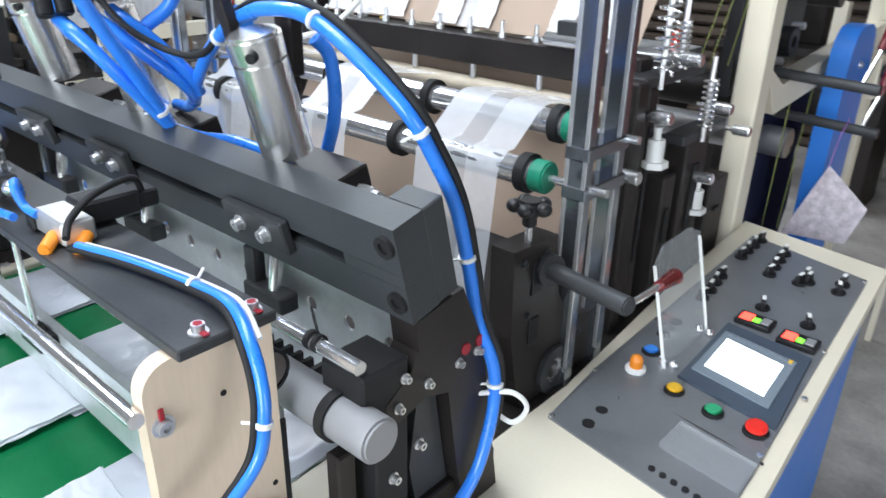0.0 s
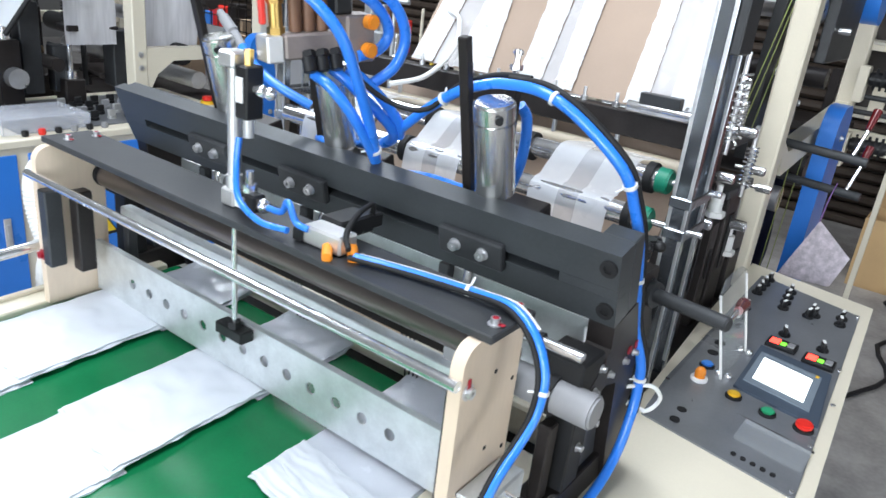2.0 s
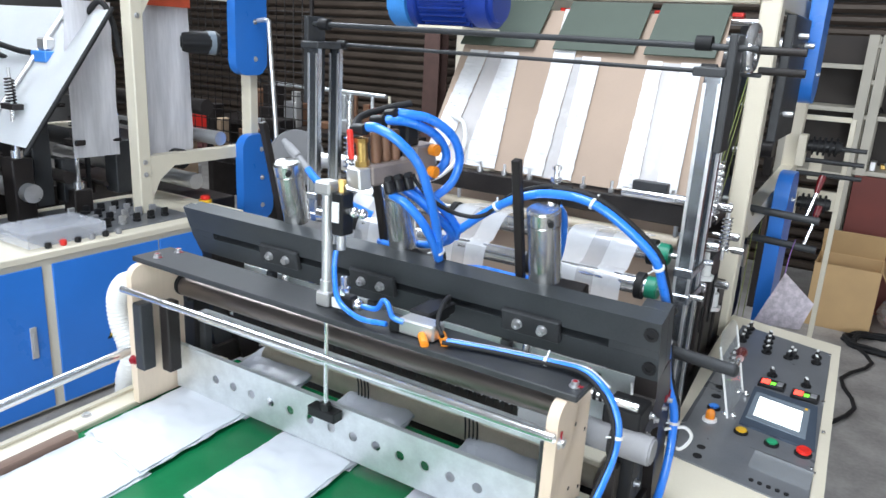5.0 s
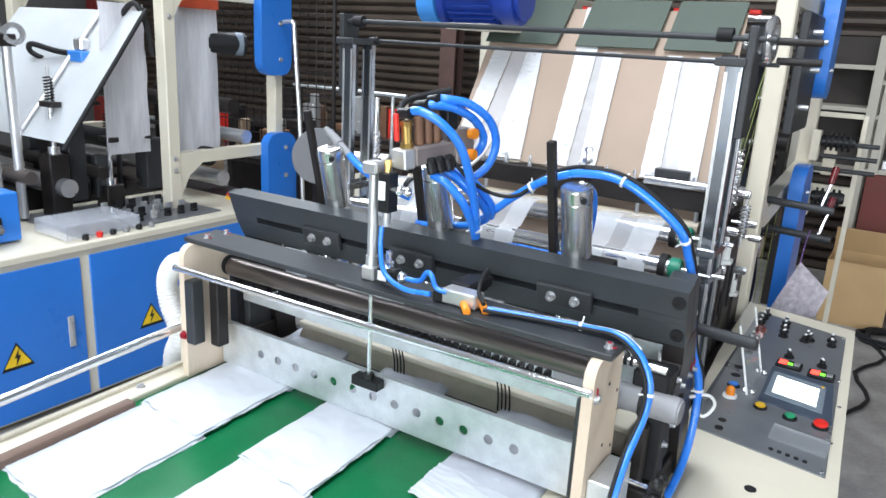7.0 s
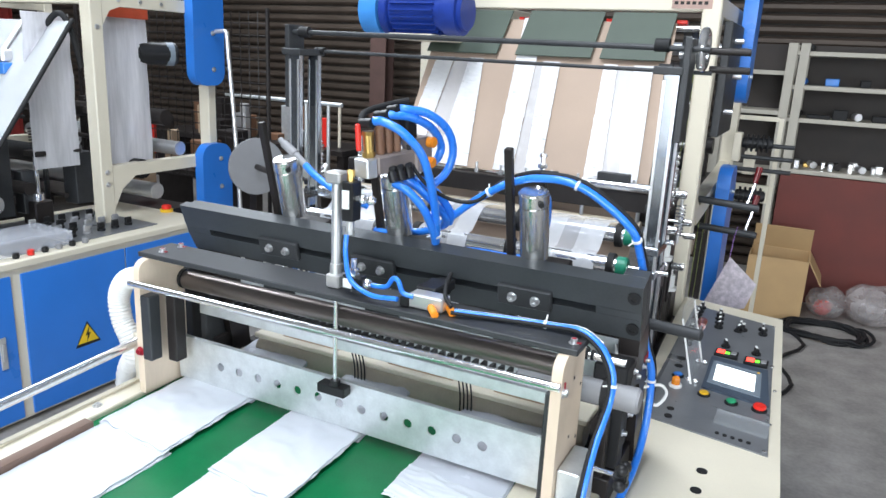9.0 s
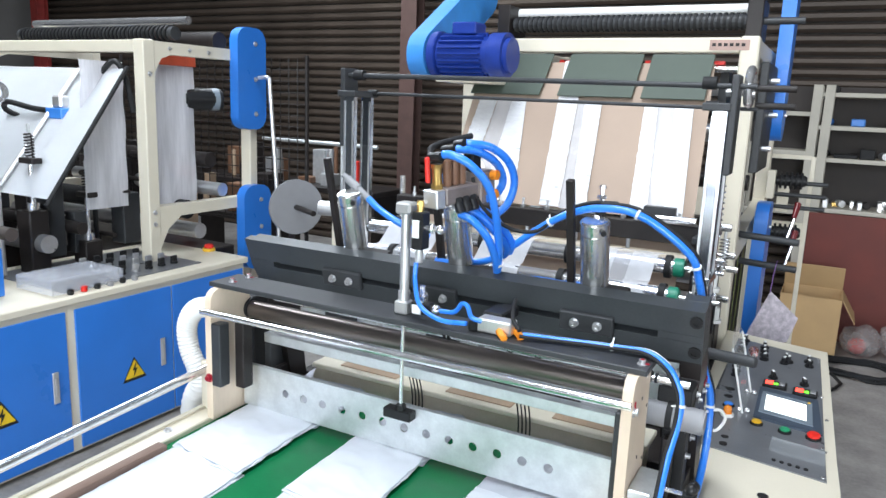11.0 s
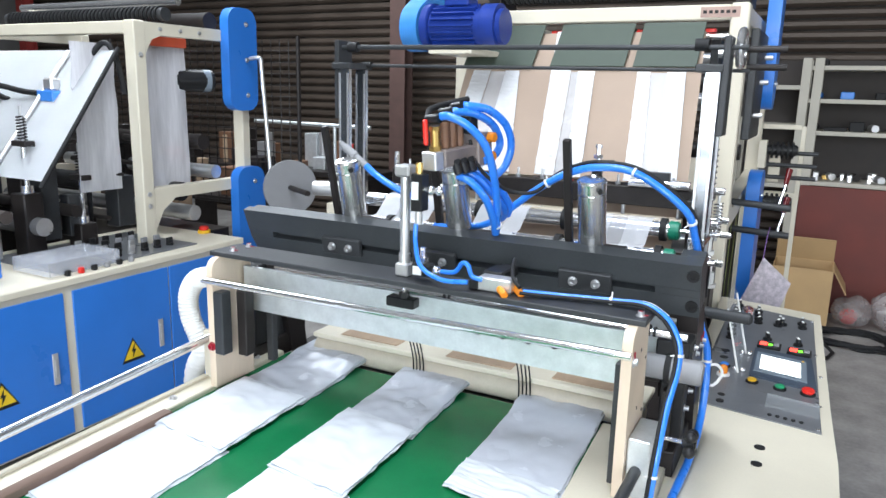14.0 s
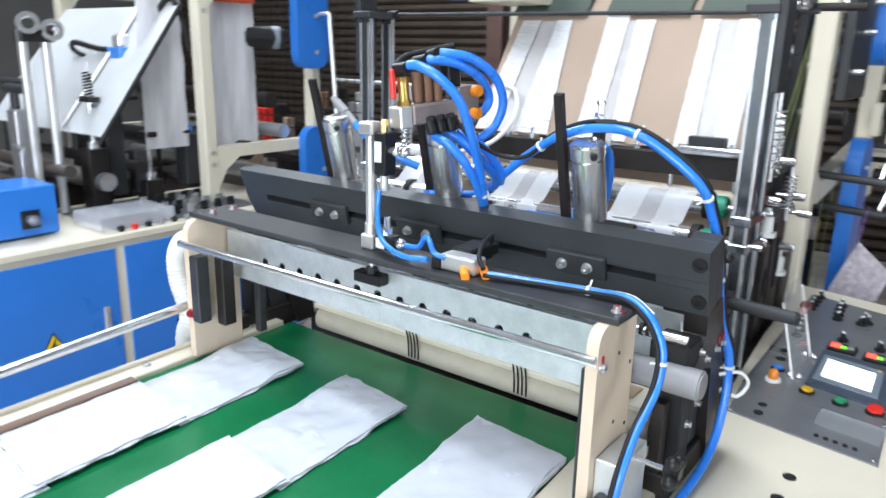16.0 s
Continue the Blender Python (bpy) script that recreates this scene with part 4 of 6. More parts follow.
# ---- side bracket, shaft and handle beside the console ----
def build_bracket():
    t = thing("roller_bracket", "black slotted steel bracket with a star knob", "bracket", (-0.64, 1.02, 0.87))
    bm = B()
    extrude_outline(bm, [(0.905, 1.03), (0.90, 1.20), (1.03, 1.195), (1.035, 1.13), (1.05, 1.07), (1.08, 1.02), (1.14, 0.985), (1.21, 0.975), (1.215, 0.93), (1.18, 0.87), (1.10, 0.84), (0.96, 0.83), (0.925, 0.93)], "x", -0.69, -0.64)
    part("body", bm, DARK, t, smooth=False)
    bm = B()
    ring(bm, (-0.636, 1.045, 0.905), (1, 0, 0), 0.026, 0.05, 0.014, 24)
    part("bearing", bm, BLACK, t)
    bm = B()
    ring(bm, (-0.638, 1.045, 0.905), (1, 0, 0), 0.018, 0.026, 0.006, 24)
    part("bearing_ring", bm, CHROME, t)
    for y, z in ((0.93, 1.17), (1.0, 1.17), (0.95, 1.06), (1.13, 0.955), (0.96, 0.87)):
        screw(t, (-0.64, y, z), (1, 0, 0), 0.006, 0.004, BLACK)
    for z0, z1 in ((1.10, 1.165), (1.0, 1.05)):
        bm = B()
        box(bm, -0.640, -0.637, 0.955, 0.985, z0, z1, 0.001)
        part("slot", bm, RUBBER, t)
    bm = B()
    rod(bm, (-0.655, 0.958, 1.19), (-0.655, 0.958, 1.245), 0.007)
    part("stud", bm, CHROME, t)
    bm = B()
    rod(bm, (-0.655, 0.958, 1.228), (-0.655, 0.958, 1.250), 0.013, 16, bevel=0.003)
    rod(bm, (-0.655, 0.958, 1.250), (-0.655, 0.958, 1.276), 0.024, 16, bevel=0.005)
    for k in range(5):
        a = 2 * math.pi * k / 5
        ball(bm, (-0.655 + 0.027 * math.cos(a), 0.958 + 0.027 * math.sin(a), 1.264), 0.0145, sz=0.85)
    part("star_knob", bm, BLACKPL, t)
    bm = B()
    rod(bm, (-0.66, 1.0, 1.14), (-0.62, 0.99, 1.142), 0.03, 22)
    part("collar", bm, BLACK, t)
    s = thing("clamp_shaft", "dark steel shaft with a maroon ball handle", "shaft", (-0.55, 1.0, 1.12))
    bm = B()
    rod(bm, (-0.66, 1.0, 1.140), (-0.45, 0.952, 1.150), 0.0165, 18, bevel=0.003)
    part("shaft", bm, BLACK, s)
    bm = B()
    rod(bm, (-0.455, 0.955, 1.150), (-0.47, 1.12, 1.126), 0.006)
    part("lever", bm, CHROME, s)
    bm = B()
    rod(bm, (-0.466, 1.085, 1.131), (-0.475, 1.175, 1.116), 0.010, 14, r2=0.016, bevel=0.003)
    part("grip", bm, MAROON, s, "maroon bakelite grip")


build_bracket()


# ---- columns and upper cross rods ----
def build_columns():
    for x, side in ((-0.64, 1), (-1.955, -1)):
        t = thing("guide_column", "pair of bright steel guide columns with a black head", "column", (x, 1.12, 0.86), "guide columns of the film feed")
        for y in (1.08, 1.19):
            bm = B()
            box(bm, x - 0.022, x + 0.022, y - 0.012, y + 0.012, 0.84, 1.85, 0.003)
            part("column", bm, COLUMN, t)
            # bright steel strips added as the glints along the polished column's edges
            for e in (-0.022, 0.014):
                bm = B()
                box(bm, x + e, x + e + 0.008, y - 0.0145, y - 0.012, 0.9, 1.83, 0.001)
                part("edge_glint", bm, STEEL, t)
        bm = B()
        box(bm, x - 0.05, x + 0.03, 1.06, 1.215, 1.845, 1.868, 0.003)
        part("head_plate", bm, BLACK, t)
        bm = B()
        box(bm, x + min(side * 0.024, side * 0.044), x + max(side * 0.024, side * 0.044), 1.07, 1.16, 1.66, 1.95, 0.003)
        part("head_arm", bm, BLACK, t)
        for z in (1.262, 1.335):
            bm = B()
            box(bm, x - 0.025, x + 0.026, 1.064, 1.206, z - 0.013, z + 0.013, 0.003)
            part("slider", bm, COLUMN, t)
    for y, z, r in ((1.10, 1.925, 0.0085), (1.19, 1.862, 0.006)):
        q = thing("cross_shaft", "thin dark steel shaft between the columns", "shaft", (-1.3, y, z))
        bm = B()
        rod(bm, (-1.98, y, z), (-0.55, y, z - 0.008), r, 14)
        part("rod", bm, BLACK, q)
        for x in (-1.93, -0.68):
            bm = B()
            rod(bm, (x - 0.02, y, z), (x + 0.02, y, z), r * 2.2, 14)
            part("collar", bm, RUBBER, q)
    h = thing("handwheel", "small chromed handwheel on the shaft end", "handwheel", (-0.58, 1.16, 1.905))
    bm = B()
    m = Matrix.Translation((-0.575, 1.155, 1.918)) @ Matrix.Rotation(radians(90), 4, "Y")
    R, r = 0.050, 0.0125
    g = [[bm.verts.new(m @ Vector(((R + r * math.cos(b)) * math.cos(a), (R + r * math.cos(b)) * math.sin(a), r * math.sin(b)))) for b in [2 * math.pi * j / 10 for j in range(10)]] for a in [2 * math.pi * k / 28 for k in range(28)]]
    for k in range(28):
        for j in range(10):
            bm.faces.new((g[k][j], g[(k + 1) % 28][j], g[(k + 1) % 28][(j + 1) % 10], g[k][(j + 1) % 10]))
    part("rim", bm, CHROME, h)
    bm = B()
    for k in range(3):
        a = 2 * math.pi * k / 3
        rod(bm, (-0.575, 1.16, 1.905), (-0.575, 1.16 + 0.045 * math.cos(a), 1.905 + 0.045 * math.sin(a)), 0.006, 8)
    rod(bm, (-0.64, 1.16, 1.905), (-0.56, 1.16, 1.905), 0.016, 16)
    part("hub", bm, CHROME, h)
    for z, y in ((1.915, 1.16), (1.865, 1.2)):
        bm = B()
        rod(bm, (-0.56, y, z), (-0.45, y, z), 0.010, 14)
        part("stub_shaft", bm, DARK, h)


build_columns()


FILMROWS = []


# ---- chrome rollers with film ----
def build_rollers():
    for y, z, r, xr in ((1.200, 1.341, 0.027, -0.712), (1.084, 1.271, 0.027, -0.702)):
        t = thing("feed_roller", "polished chrome feed roller with black rings and a green hub", "roller", (-1.3, y, z), "chrome feed rollers")
        bm = B()
        rod(bm, (-1.93, y, z), (xr - 0.02, y, z), r, 32)
        part("sleeve", bm, CHROME, t)
        for x in (-1.75, -1.43, -1.10 if y > 1.1 else -1.085, xr - 0.05):
            bm = B()
            ring(bm, (x, y, z), (1, 0, 0), r - 0.001, r + 0.011, 0.02, 32)
            part("ring", bm, RUBBER, t)
        bm = B()
        rod(bm, (xr - 0.035, y, z), (xr, y, z), r + 0.004, 28, bevel=0.004)
        part("hub", bm, GREENHUB, t, "green plastic hub")
        bm = B()
        rod(bm, (xr, y, z), (xr + 0.12, y, z), 0.008, 12)
        part("axle", bm, CHROME, t)
    # film lanes over both rollers and down in front: single film with folded edges
    for x0, x1 in ((-1.83, -1.60), (-1.42, -1.235), (-1.015, -0.80)):
        f = thing("film_lane", "translucent plastic film running over the chrome rollers", "film", ((x0 + x1) / 2, 1.1, 1.2), "film lanes over the rollers")
        prof = [(1.36, 1.352), (1.225, 1.372), (1.20, 1.371), (1.178, 1.362), (1.105, 1.303), (1.084, 1.301), (1.062, 1.290), (1.053, 1.265), (1.02, 1.0), (1.01, 0.88)]
        bm = B()
        n = 8
        rows = []
        for j, (y, z) in enumerate(prof):
            rows.append([Vector((x0 + (x1 - x0) * i / n, y + 0.003 * noise.noise(Vector((i * 0.7, j * 0.5, x0))), z + 0.002 * noise.noise(Vector((i * 0.9, j * 0.6, x0 + 5))))) for i in range(n + 1)])
        FILMROWS.append((f, rows, n))
    for f, rows, n in FILMROWS:
        co = rows
        for a, b, mt in ((0, 3, FILMFOLD), (3, 5, FILMCLEAR), (5, 8, FILMFOLD)):
            bm = B()
            g = [[bm.verts.new(c) for c in r[a : b + 1]] for r in co]
            for A, C in zip(g, g[1:]):
                for i in range(b - a):
                    bm.faces.new((A[i], A[i + 1], C[i + 1], C[i]))
            part("film", bm, mt, f)
    # long black bar with bolts, cream tube below
    t = thing("bolt_bar", "black steel bar with a row of upright bolts", "bar", (-1.3, 1.42, 1.4))
    bm = B()
    box(bm, -1.93, -0.70, 1.38, 1.44, 1.385, 1.452, 0.003)
    part("bar", bm, DARK, t)
    for k in range(12):
        x = -1.86 + 0.098 * k
        bm = B()
        rod(bm, (x, 1.41, 1.452), (x, 1.41, 1.465), 0.010, 6)
        rod(bm, (x, 1.41, 1.465), (x, 1.41, 1.49), 0.005, 8)
        part("bolt", bm, STEEL, t)
        if k % 2:
            bm = B()
            rod(bm, (x + 0.03, 1.39, 1.35), (x + 0.03, 1.39, 1.385), 0.007, 8)
            part("stud", bm, STEEL, t)
    bm = B()
    box(bm, -0.90, -0.79, 1.37, 1.40, 1.452, 1.51, 0.002)
    part("clamp_plate", bm, BLACK, t)
    bm = B()
    rod(bm, (-0.93, 1.38, 1.468), (-0.72, 1.38, 1.468), 0.016, 16)
    part("clamp_rod", bm, CHROME, t)
    r = thing("idler_tube", "cream coated idler tube below the black bar", "roller", (-1.3, 1.40, 1.33))
    bm = B()
    rod(bm, (-1.9, 1.40, 1.330), (-0.74, 1.40, 1.330), 0.022, 24)
    part("tube", bm, material("cream_tube", (0.62, 0.54, 0.42), 0.4), r)
    # tan backing board behind the rollers
    b = thing("backing_board", "tan board behind the chrome rollers", "board", (-1.3, 1.6, 1.2))
    bm = B()
    m = Matrix.Translation((0, 1.5, 1.30)) @ Matrix.Rotation(radians(62), 4, "X")
    box(bm, -1.88, -0.78, -0.35, 0.08, -0.004, 0.004, 0.001)
    bmesh.ops.transform(bm, matrix=m, verts=bm.verts)
    part("board", bm, PAPER, b)


build_rollers()


# ---- film web coming down from the gantry ----
def build_web():
    t = thing("paper_web", "brown kraft backing slanting down from the gantry", "paper web", (-1.3, 1.7, 1.6))
    p0, p1 = Vector((0, 1.93, 2.03)), Vector((0, 1.43, 1.46))
    def sheet(ea, eb, off, crumple, seed, s0=0.0, n=10, k=24):
        bm = B()
        rows = []
        nrm = Vector((0, -(p0 - p1).z, (p0 - p1).y)).normalized()
        for j in range(k + 1):
            v = s0 + (1 - s0) * j / k
            c = p0.lerp(p1, v) + nrm * off
            xa0, xa1 = (e[0] + (e[1] - e[0]) * (v - 0.316) / 0.334 for e in (ea, eb))
            rows.append([bm.verts.new(Vector((xa0 + (xa1 - xa0) * i / n + crumple * 0.5 * noise.noise(Vector((j * 0.8 * 24 / k, seed, 2.0))) * (1 if i in (0, n) else 0), 0, 0)) + c + nrm * crumple * noise.noise(Vector((i * 0.8 * 10 / n, j * 0.55 * (1.6 if k > 30 else 1), seed)))) for i in range(n + 1)])
        for A, C in zip(rows, rows[1:]):
            for i in range(n):
                bm.faces.new((A[i], A[i + 1], C[i + 1], C[i]))
        return bm
    part("sheet", sheet((-1.79, -1.76), (-0.778, -0.758), 0, 0.001, 1), PAPER, t)
    lanes = (
        ((-1.747, -1.735), (-1.664, -1.650), (-1.594, -1.574), (-1.528, -1.474), 3),
        ((-1.385, -1.349), (-1.298, -1.266), (-1.268, -1.228), (-1.196, -1.162), 4),
        ((-1.022, -0.994), (-0.969, -0.935), (-0.905, -0.874), (-0.834, -0.805), 5),
    )
    for a, i0, i1, b, s in lanes:
        f = thing("film_web", "white film strip running down the kraft backing", "film", (b[1], 1.7, 1.6), "white film strips on the web")
        part("strip", sheet(a, i0, 0.010, 0.006, s, 0.3 if s != 4 else 0.0, 8, 90), FILMRIPPLE, f)
        part("strip", sheet(i0, i1, 0.0035, 0.0015, s + 9, 0.3), FILMFOLD, f, "sheer film over the kraft backing")
        part("strip", sheet(i1, b, 0.010, 0.006 if s < 5 else 0.002, s + 20, 0.3, 8, 90), FILMRIPPLE if s < 5 else FILMWEB, f)
    for k, (a, b) in enumerate(((-1.80, -1.475), (-1.395, -1.08), (-1.045, -0.80))):
        o = thing("guide_board", "dark olive board hanging under the gantry beam", "board", ((a + b) / 2, 1.9, 1.95), "olive boards under the gantry beam")
        bm = B()
        q = Matrix.Translation(p0.lerp(p1, 0.12)) @ Matrix.Rotation(math.atan2(p0.z - p1.z, p0.y - p1.y), 4, "X")
        box(bm, a, b, -0.12, 0.12, 0.018, 0.024, 0.001)
        bmesh.ops.transform(bm, matrix=q, verts=bm.verts)
        part("board", bm, OLIVE, o)


build_web()


# ---- main gantry ----
def build_gantry():
    t = thing("gantry_frame", "cream painted steel gantry over the film web", "gantry", (-1.29, 2.4, 0))
    for x0, x1 in ((-1.93, -1.855), (-0.715, -0.645)):
        for y0, y1 in ((1.95, 2.03), (3.2, 3.28)):
            bm = B()
            box(bm, x0, x1, y0, y1, 0, 2.14, 0.006)
            part("post", bm, CREAM, t)
        bm = B()
        box(bm, x0 + 0.005, x1 - 0.005, 2.03, 3.2, 2.06, 2.135, 0.005)
        part("side_beam", bm, CREAM, t)
        bm = B()
        extrude_outline(bm, [(2.03, 1.33), (2.12, 1.22), (3.2, 1.30), (3.2, 1.38), (2.15, 1.30), (2.03, 1.36)], "x", x0 + 0.006, x1 - 0.006)
        part("side_beam", bm, CREAM, t)
    bm = B()
    box(bm, -1.855, -0.715, 1.955, 2.025, 2.075, 2.135, 0.005)
    part("cross_beam", bm, CREAM, t)
    bm = B()
    box(bm, -0.83, -0.68, 1.948, 1.952, 2.085, 2.125, 0)
    pl = part("name_plate", bm, material("tan_plate", (0.45, 0.3, 0.25), 0.5), t)
    for k in range(6):
        bm = B()
        box(bm, -0.82 + 0.022 * k, -0.806 + 0.022 * k, 1.945, 1.947, 2.10, 2.112, 0)
        part("writing_bar", bm, DARK, pl)
    # ribbed draw roller on top
    r = thing("ribbed_roller", "black ribbed draw roller on top of the gantry", "roller", (-1.28, 2.05, 2.2))
    bm = B()
    rod(bm, (-1.72, 2.05, 2.205), (-0.69, 2.05, 2.205), 0.030, 20)
    part("core", bm, BLACK, r)
    for k in range(44):
        bm = B()
        ring(bm, (-1.70 + 0.0232 * k, 2.05, 2.205), (1, 0, 0), 0.028, 0.036, 0.011, 20)
        part("rib", bm, RUBBER, r)
    bm = B()
    rod(bm, (-1.75, 2.12, 2.262), (-0.66, 2.12, 2.262), 0.022, 20)
    part("press_roller", bm, WHITEPL, r)
    for x in (-1.76, -0.68):
        bm = B()
        box(bm, x - 0.03, x + 0.03, 2.0, 2.2, 2.135, 2.29, 0.004)
        part("bearing", bm, DARK, r)
    bm = B()
    rod(bm, (-0.65, 2.05, 2.205), (-0.50, 2.05, 2.205), 0.014, 14)
    part("shaft", bm, BLACK, r)
    # rollers seen beneath the cross beam
    r = thing("nip_roller", "chrome nip roller with red clamps behind the boards", "roller", (-1.28, 2.0, 2.02))
    bm = B()
    rod(bm, (-1.85, 2.0, 2.015), (-0.72, 2.0, 2.015), 0.014, 16)
    part("rod", bm, CHROME, r)
    for x in (-1.45, -1.43, -1.07, -1.05, -0.79):
        bm = B()
        box(bm, x - 0.02, x + 0.02, 1.985, 2.02, 2.03, 2.045, 0.002)
        part("clamp", bm, REDPL, r)
    # electric motor and its belt guard
    m = thing("electric_motor", "finned dark blue electric motor on the gantry", "motor", (-1.8, 1.9, 2.0))
    y, z = 1.60, 2.035
    bm = B()
    rod(bm, (-1.87, y, z), (-1.55, y, z), 0.074, 30, bevel=0.006)
    part("body", bm, BLUEMOTOR, m)
    for k in range(20):
        a = 2 * math.pi * k / 20
        bm = B()
        box(bm, -1.84, -1.645, y - 0.003, y + 0.003, z + 0.070, z + 0.090, 0, Matrix.Translation((0, y, z)) @ Matrix.Rotation(a, 4, "X") @ Matrix.Translation((0, -y, -z)))
        part("fin", bm, BLUEMOTOR, m)
    bm = B()
    rod(bm, (-1.635, y, z), (-1.53, y, z), 0.090, 30, bevel=0.02)
    part("fan_cover", bm, BLUEMOTOR, m)
    bm = B()
    rod(bm, (-1.885, y, z), (-1.85, y, z), 0.098, 30, bevel=0.004)
    part("flange", bm, BLUEMOTOR, m)
    bm = B()
    box(bm, -1.79, -1.68, y - 0.05, y + 0.05, z + 0.08, z + 0.13, 0.006)
    part("terminal_box", bm, BLUEMOTOR, m)
    bm = B()
    box(bm, -1.85, -1.65, y - 0.07, y + 0.40, z - 0.112, z - 0.088, 0.004)
    part("foot", bm, CREAM, m)
    g = thing("belt_guard", "light blue belt guard running up from the motor", "belt guard", (-2.03, 1.95, 2.1))
    pts = []
    a0, a1, R = Vector((1.60, 2.035)), Vector((2.12, 2.36)), 0.10
    d = (a1 - a0).normalized()
    ang = math.atan2(d.y, d.x)
    for c, s in ((a1, -90), (a0, 90)):
        for k in range(13):
            w = ang + radians(s + 15 * k)
            pts.append((c.x + R * math.cos(w), c.y + R * math.sin(w)))
    bm = B()
    extrude_outline(bm, pts, "x", -1.975, -1.895)
    part("guard", bm, BLUECAP, g)
    # blue chain covers on the console side
    for y0, y1, z0, z1, slope in ((2.55, 2.75, 1.72, 2.55, 0), (2.47, 2.73, 0.55, 1.43, 0)):
        c = thing("chain_cover", "tall rounded blue chain cover on the gantry side", "cover", (-0.6, (y0 + y1) / 2, z0), "blue covers on the gantry")
        bm = B()
        extrude_outline(bm, round_rect(y0, y1, z0, z1, 0.095, 8), "x", -0.63, -0.57)
        part("shell", bm, BLUE, c)
        for z in (z0 + 0.12, z1 - 0.12):
            screw(c, (-0.57, (y0 + y1) / 2, z), (1, 0, 0), 0.009)
    # dark machinery behind the side posts
    q = thing("unwind_stand", "dark unwind rollers and shafts behind the gantry", "unwind stand", (-1.3, 2.8, 0.8))
    for k, (yy, zz, rr, mt) in enumerate(((2.5, 1.05, 0.05, STEEL), (2.75, 1.5, 0.04, DARK), (2.35, 1.75, 0.04, STEEL), (3.0, 1.85, 0.045, DARK), (2.9, 1.1, 0.07, DARK), (2.55, 1.95, 0.03, STEEL))):
        bm = B()
        rod(bm, (-1.86, yy, zz), (-0.70, yy, zz), rr, 20)
        part("roller", bm, mt, q)
    for yy, zz in ((2.22, 1.32), (2.34, 1.18)):
        bm = B()
        rod(bm, (-0.72, yy, zz), (-0.42, yy - 0.02, zz - 0.01), 0.015, 14)
        part("lever_shaft", bm, BLACK, q)
        bm = B()
        rod(bm, (-0.47, yy, zz), (-0.45, yy + 0.05, zz + 0.10), 0.006, 10)
        part("lever", bm, CHROME, q)
        bm = B()
        rod(bm, (-0.455, yy + 0.04, zz + 0.085), (-0.447, yy + 0.075, zz + 0.15), 0.010, 12, r2=0.015, bevel=0.003)
        part("lever_grip", bm, MAROON, q)
    # small block tower with springs between column and post
    s = thing("spring_press", "black press block with coil springs and white knobs", "press unit", (-0.68, 1.6, 0.87))
    bm = B()
    box(bm, -0.70, -0.655, 1.30, 1.345, 0.86, 1.42, 0.004)
    part("side_plate", bm, DARK, s)
    for y0, y1, z0, z1 in ((1.37, 1.41, 0.86, 1.40), (1.60, 1.72, 0.86, 1.26), (1.50, 1.56, 0.86, 1.18), (1.78, 1.90, 0.86, 1.10)):
        bm = B()
        box(bm, -0.72, -0.665, y0, y1, z0, z1, 0.004)
        b = part("block", bm, DARK, s)
        bm = B()
        box(bm, -0.664, -0.66, y0 + (y1 - y0) * 0.35, y1 - (y1 - y0) * 0.35, z0 + 0.15, z1 - 0.08, 0.001)
        part("slot", bm, RUBBER, b)
    for a, c in (((-0.72, 1.33, 1.40), (-0.66, 1.62, 1.425)), ((-0.71, 1.56, 1.24), (-0.66, 1.80, 1.265))):
        bm = B()
        box(bm, a[0], c[0], a[1], c[1], a[2], c[2], 0.003)
        part("cross_plate", bm, BLACK, s)
    for x, yy, z0, z1, rr in ((-0.66, 1.40, 1.425, 1.60, 0.020), (-0.65, 1.638, 1.27, 1.385, 0.015), (-0.67, 1.50, 1.425, 1.52, 0.013)):
        bm = B()
        turns = 9
        line = [(x + rr * math.cos(a), yy + rr * math.sin(a), z0 + (z1 - z0) * i / (turns * 10)) for i in range(turns * 10 + 1) for a in [2 * math.pi * i / 10]]
        sweep(bm, line, 0.0032, 6, smooth=False)
        part("spring", bm, CHROME, s)
        bm = B()
        rod(bm, (x, yy, z0 - 0.03), (x, yy, z1 + 0.05), 0.006, 10)
        part("spindle", bm, STEEL, s)
    for x, yy, zz in ((-0.648, 1.393, 1.235), (-0.663, 1.69, 1.045)):
        bm = B()
        rod(bm, (x, yy, zz), (x, yy, zz + 0.014), 0.030, 6)
        rod(bm, (x, yy, zz + 0.014), (x, yy, zz + 0.06), 0.018, 16)
        rod(bm, (x, yy, zz + 0.06), (x, yy, zz + 0.085), 0.008, 10)
        part("white_knob", bm, WHITEPL, s)
    for yy, zz in ((1.377, 1.344), (1.484, 1.447), (1.854, 1.227), (1.655, 1.15), (1.27, 1.245), (1.70, 1.31)):
        bm = B()
        rod(bm, (-0.66, yy, zz), (-0.615, yy, zz), 0.014, 16, bevel=0.003)
        rod(bm, (-0.70, yy, zz), (-0.66, yy, zz), 0.006, 10)
        part("thumb_screw", bm, CHROME, s)


build_gantry()


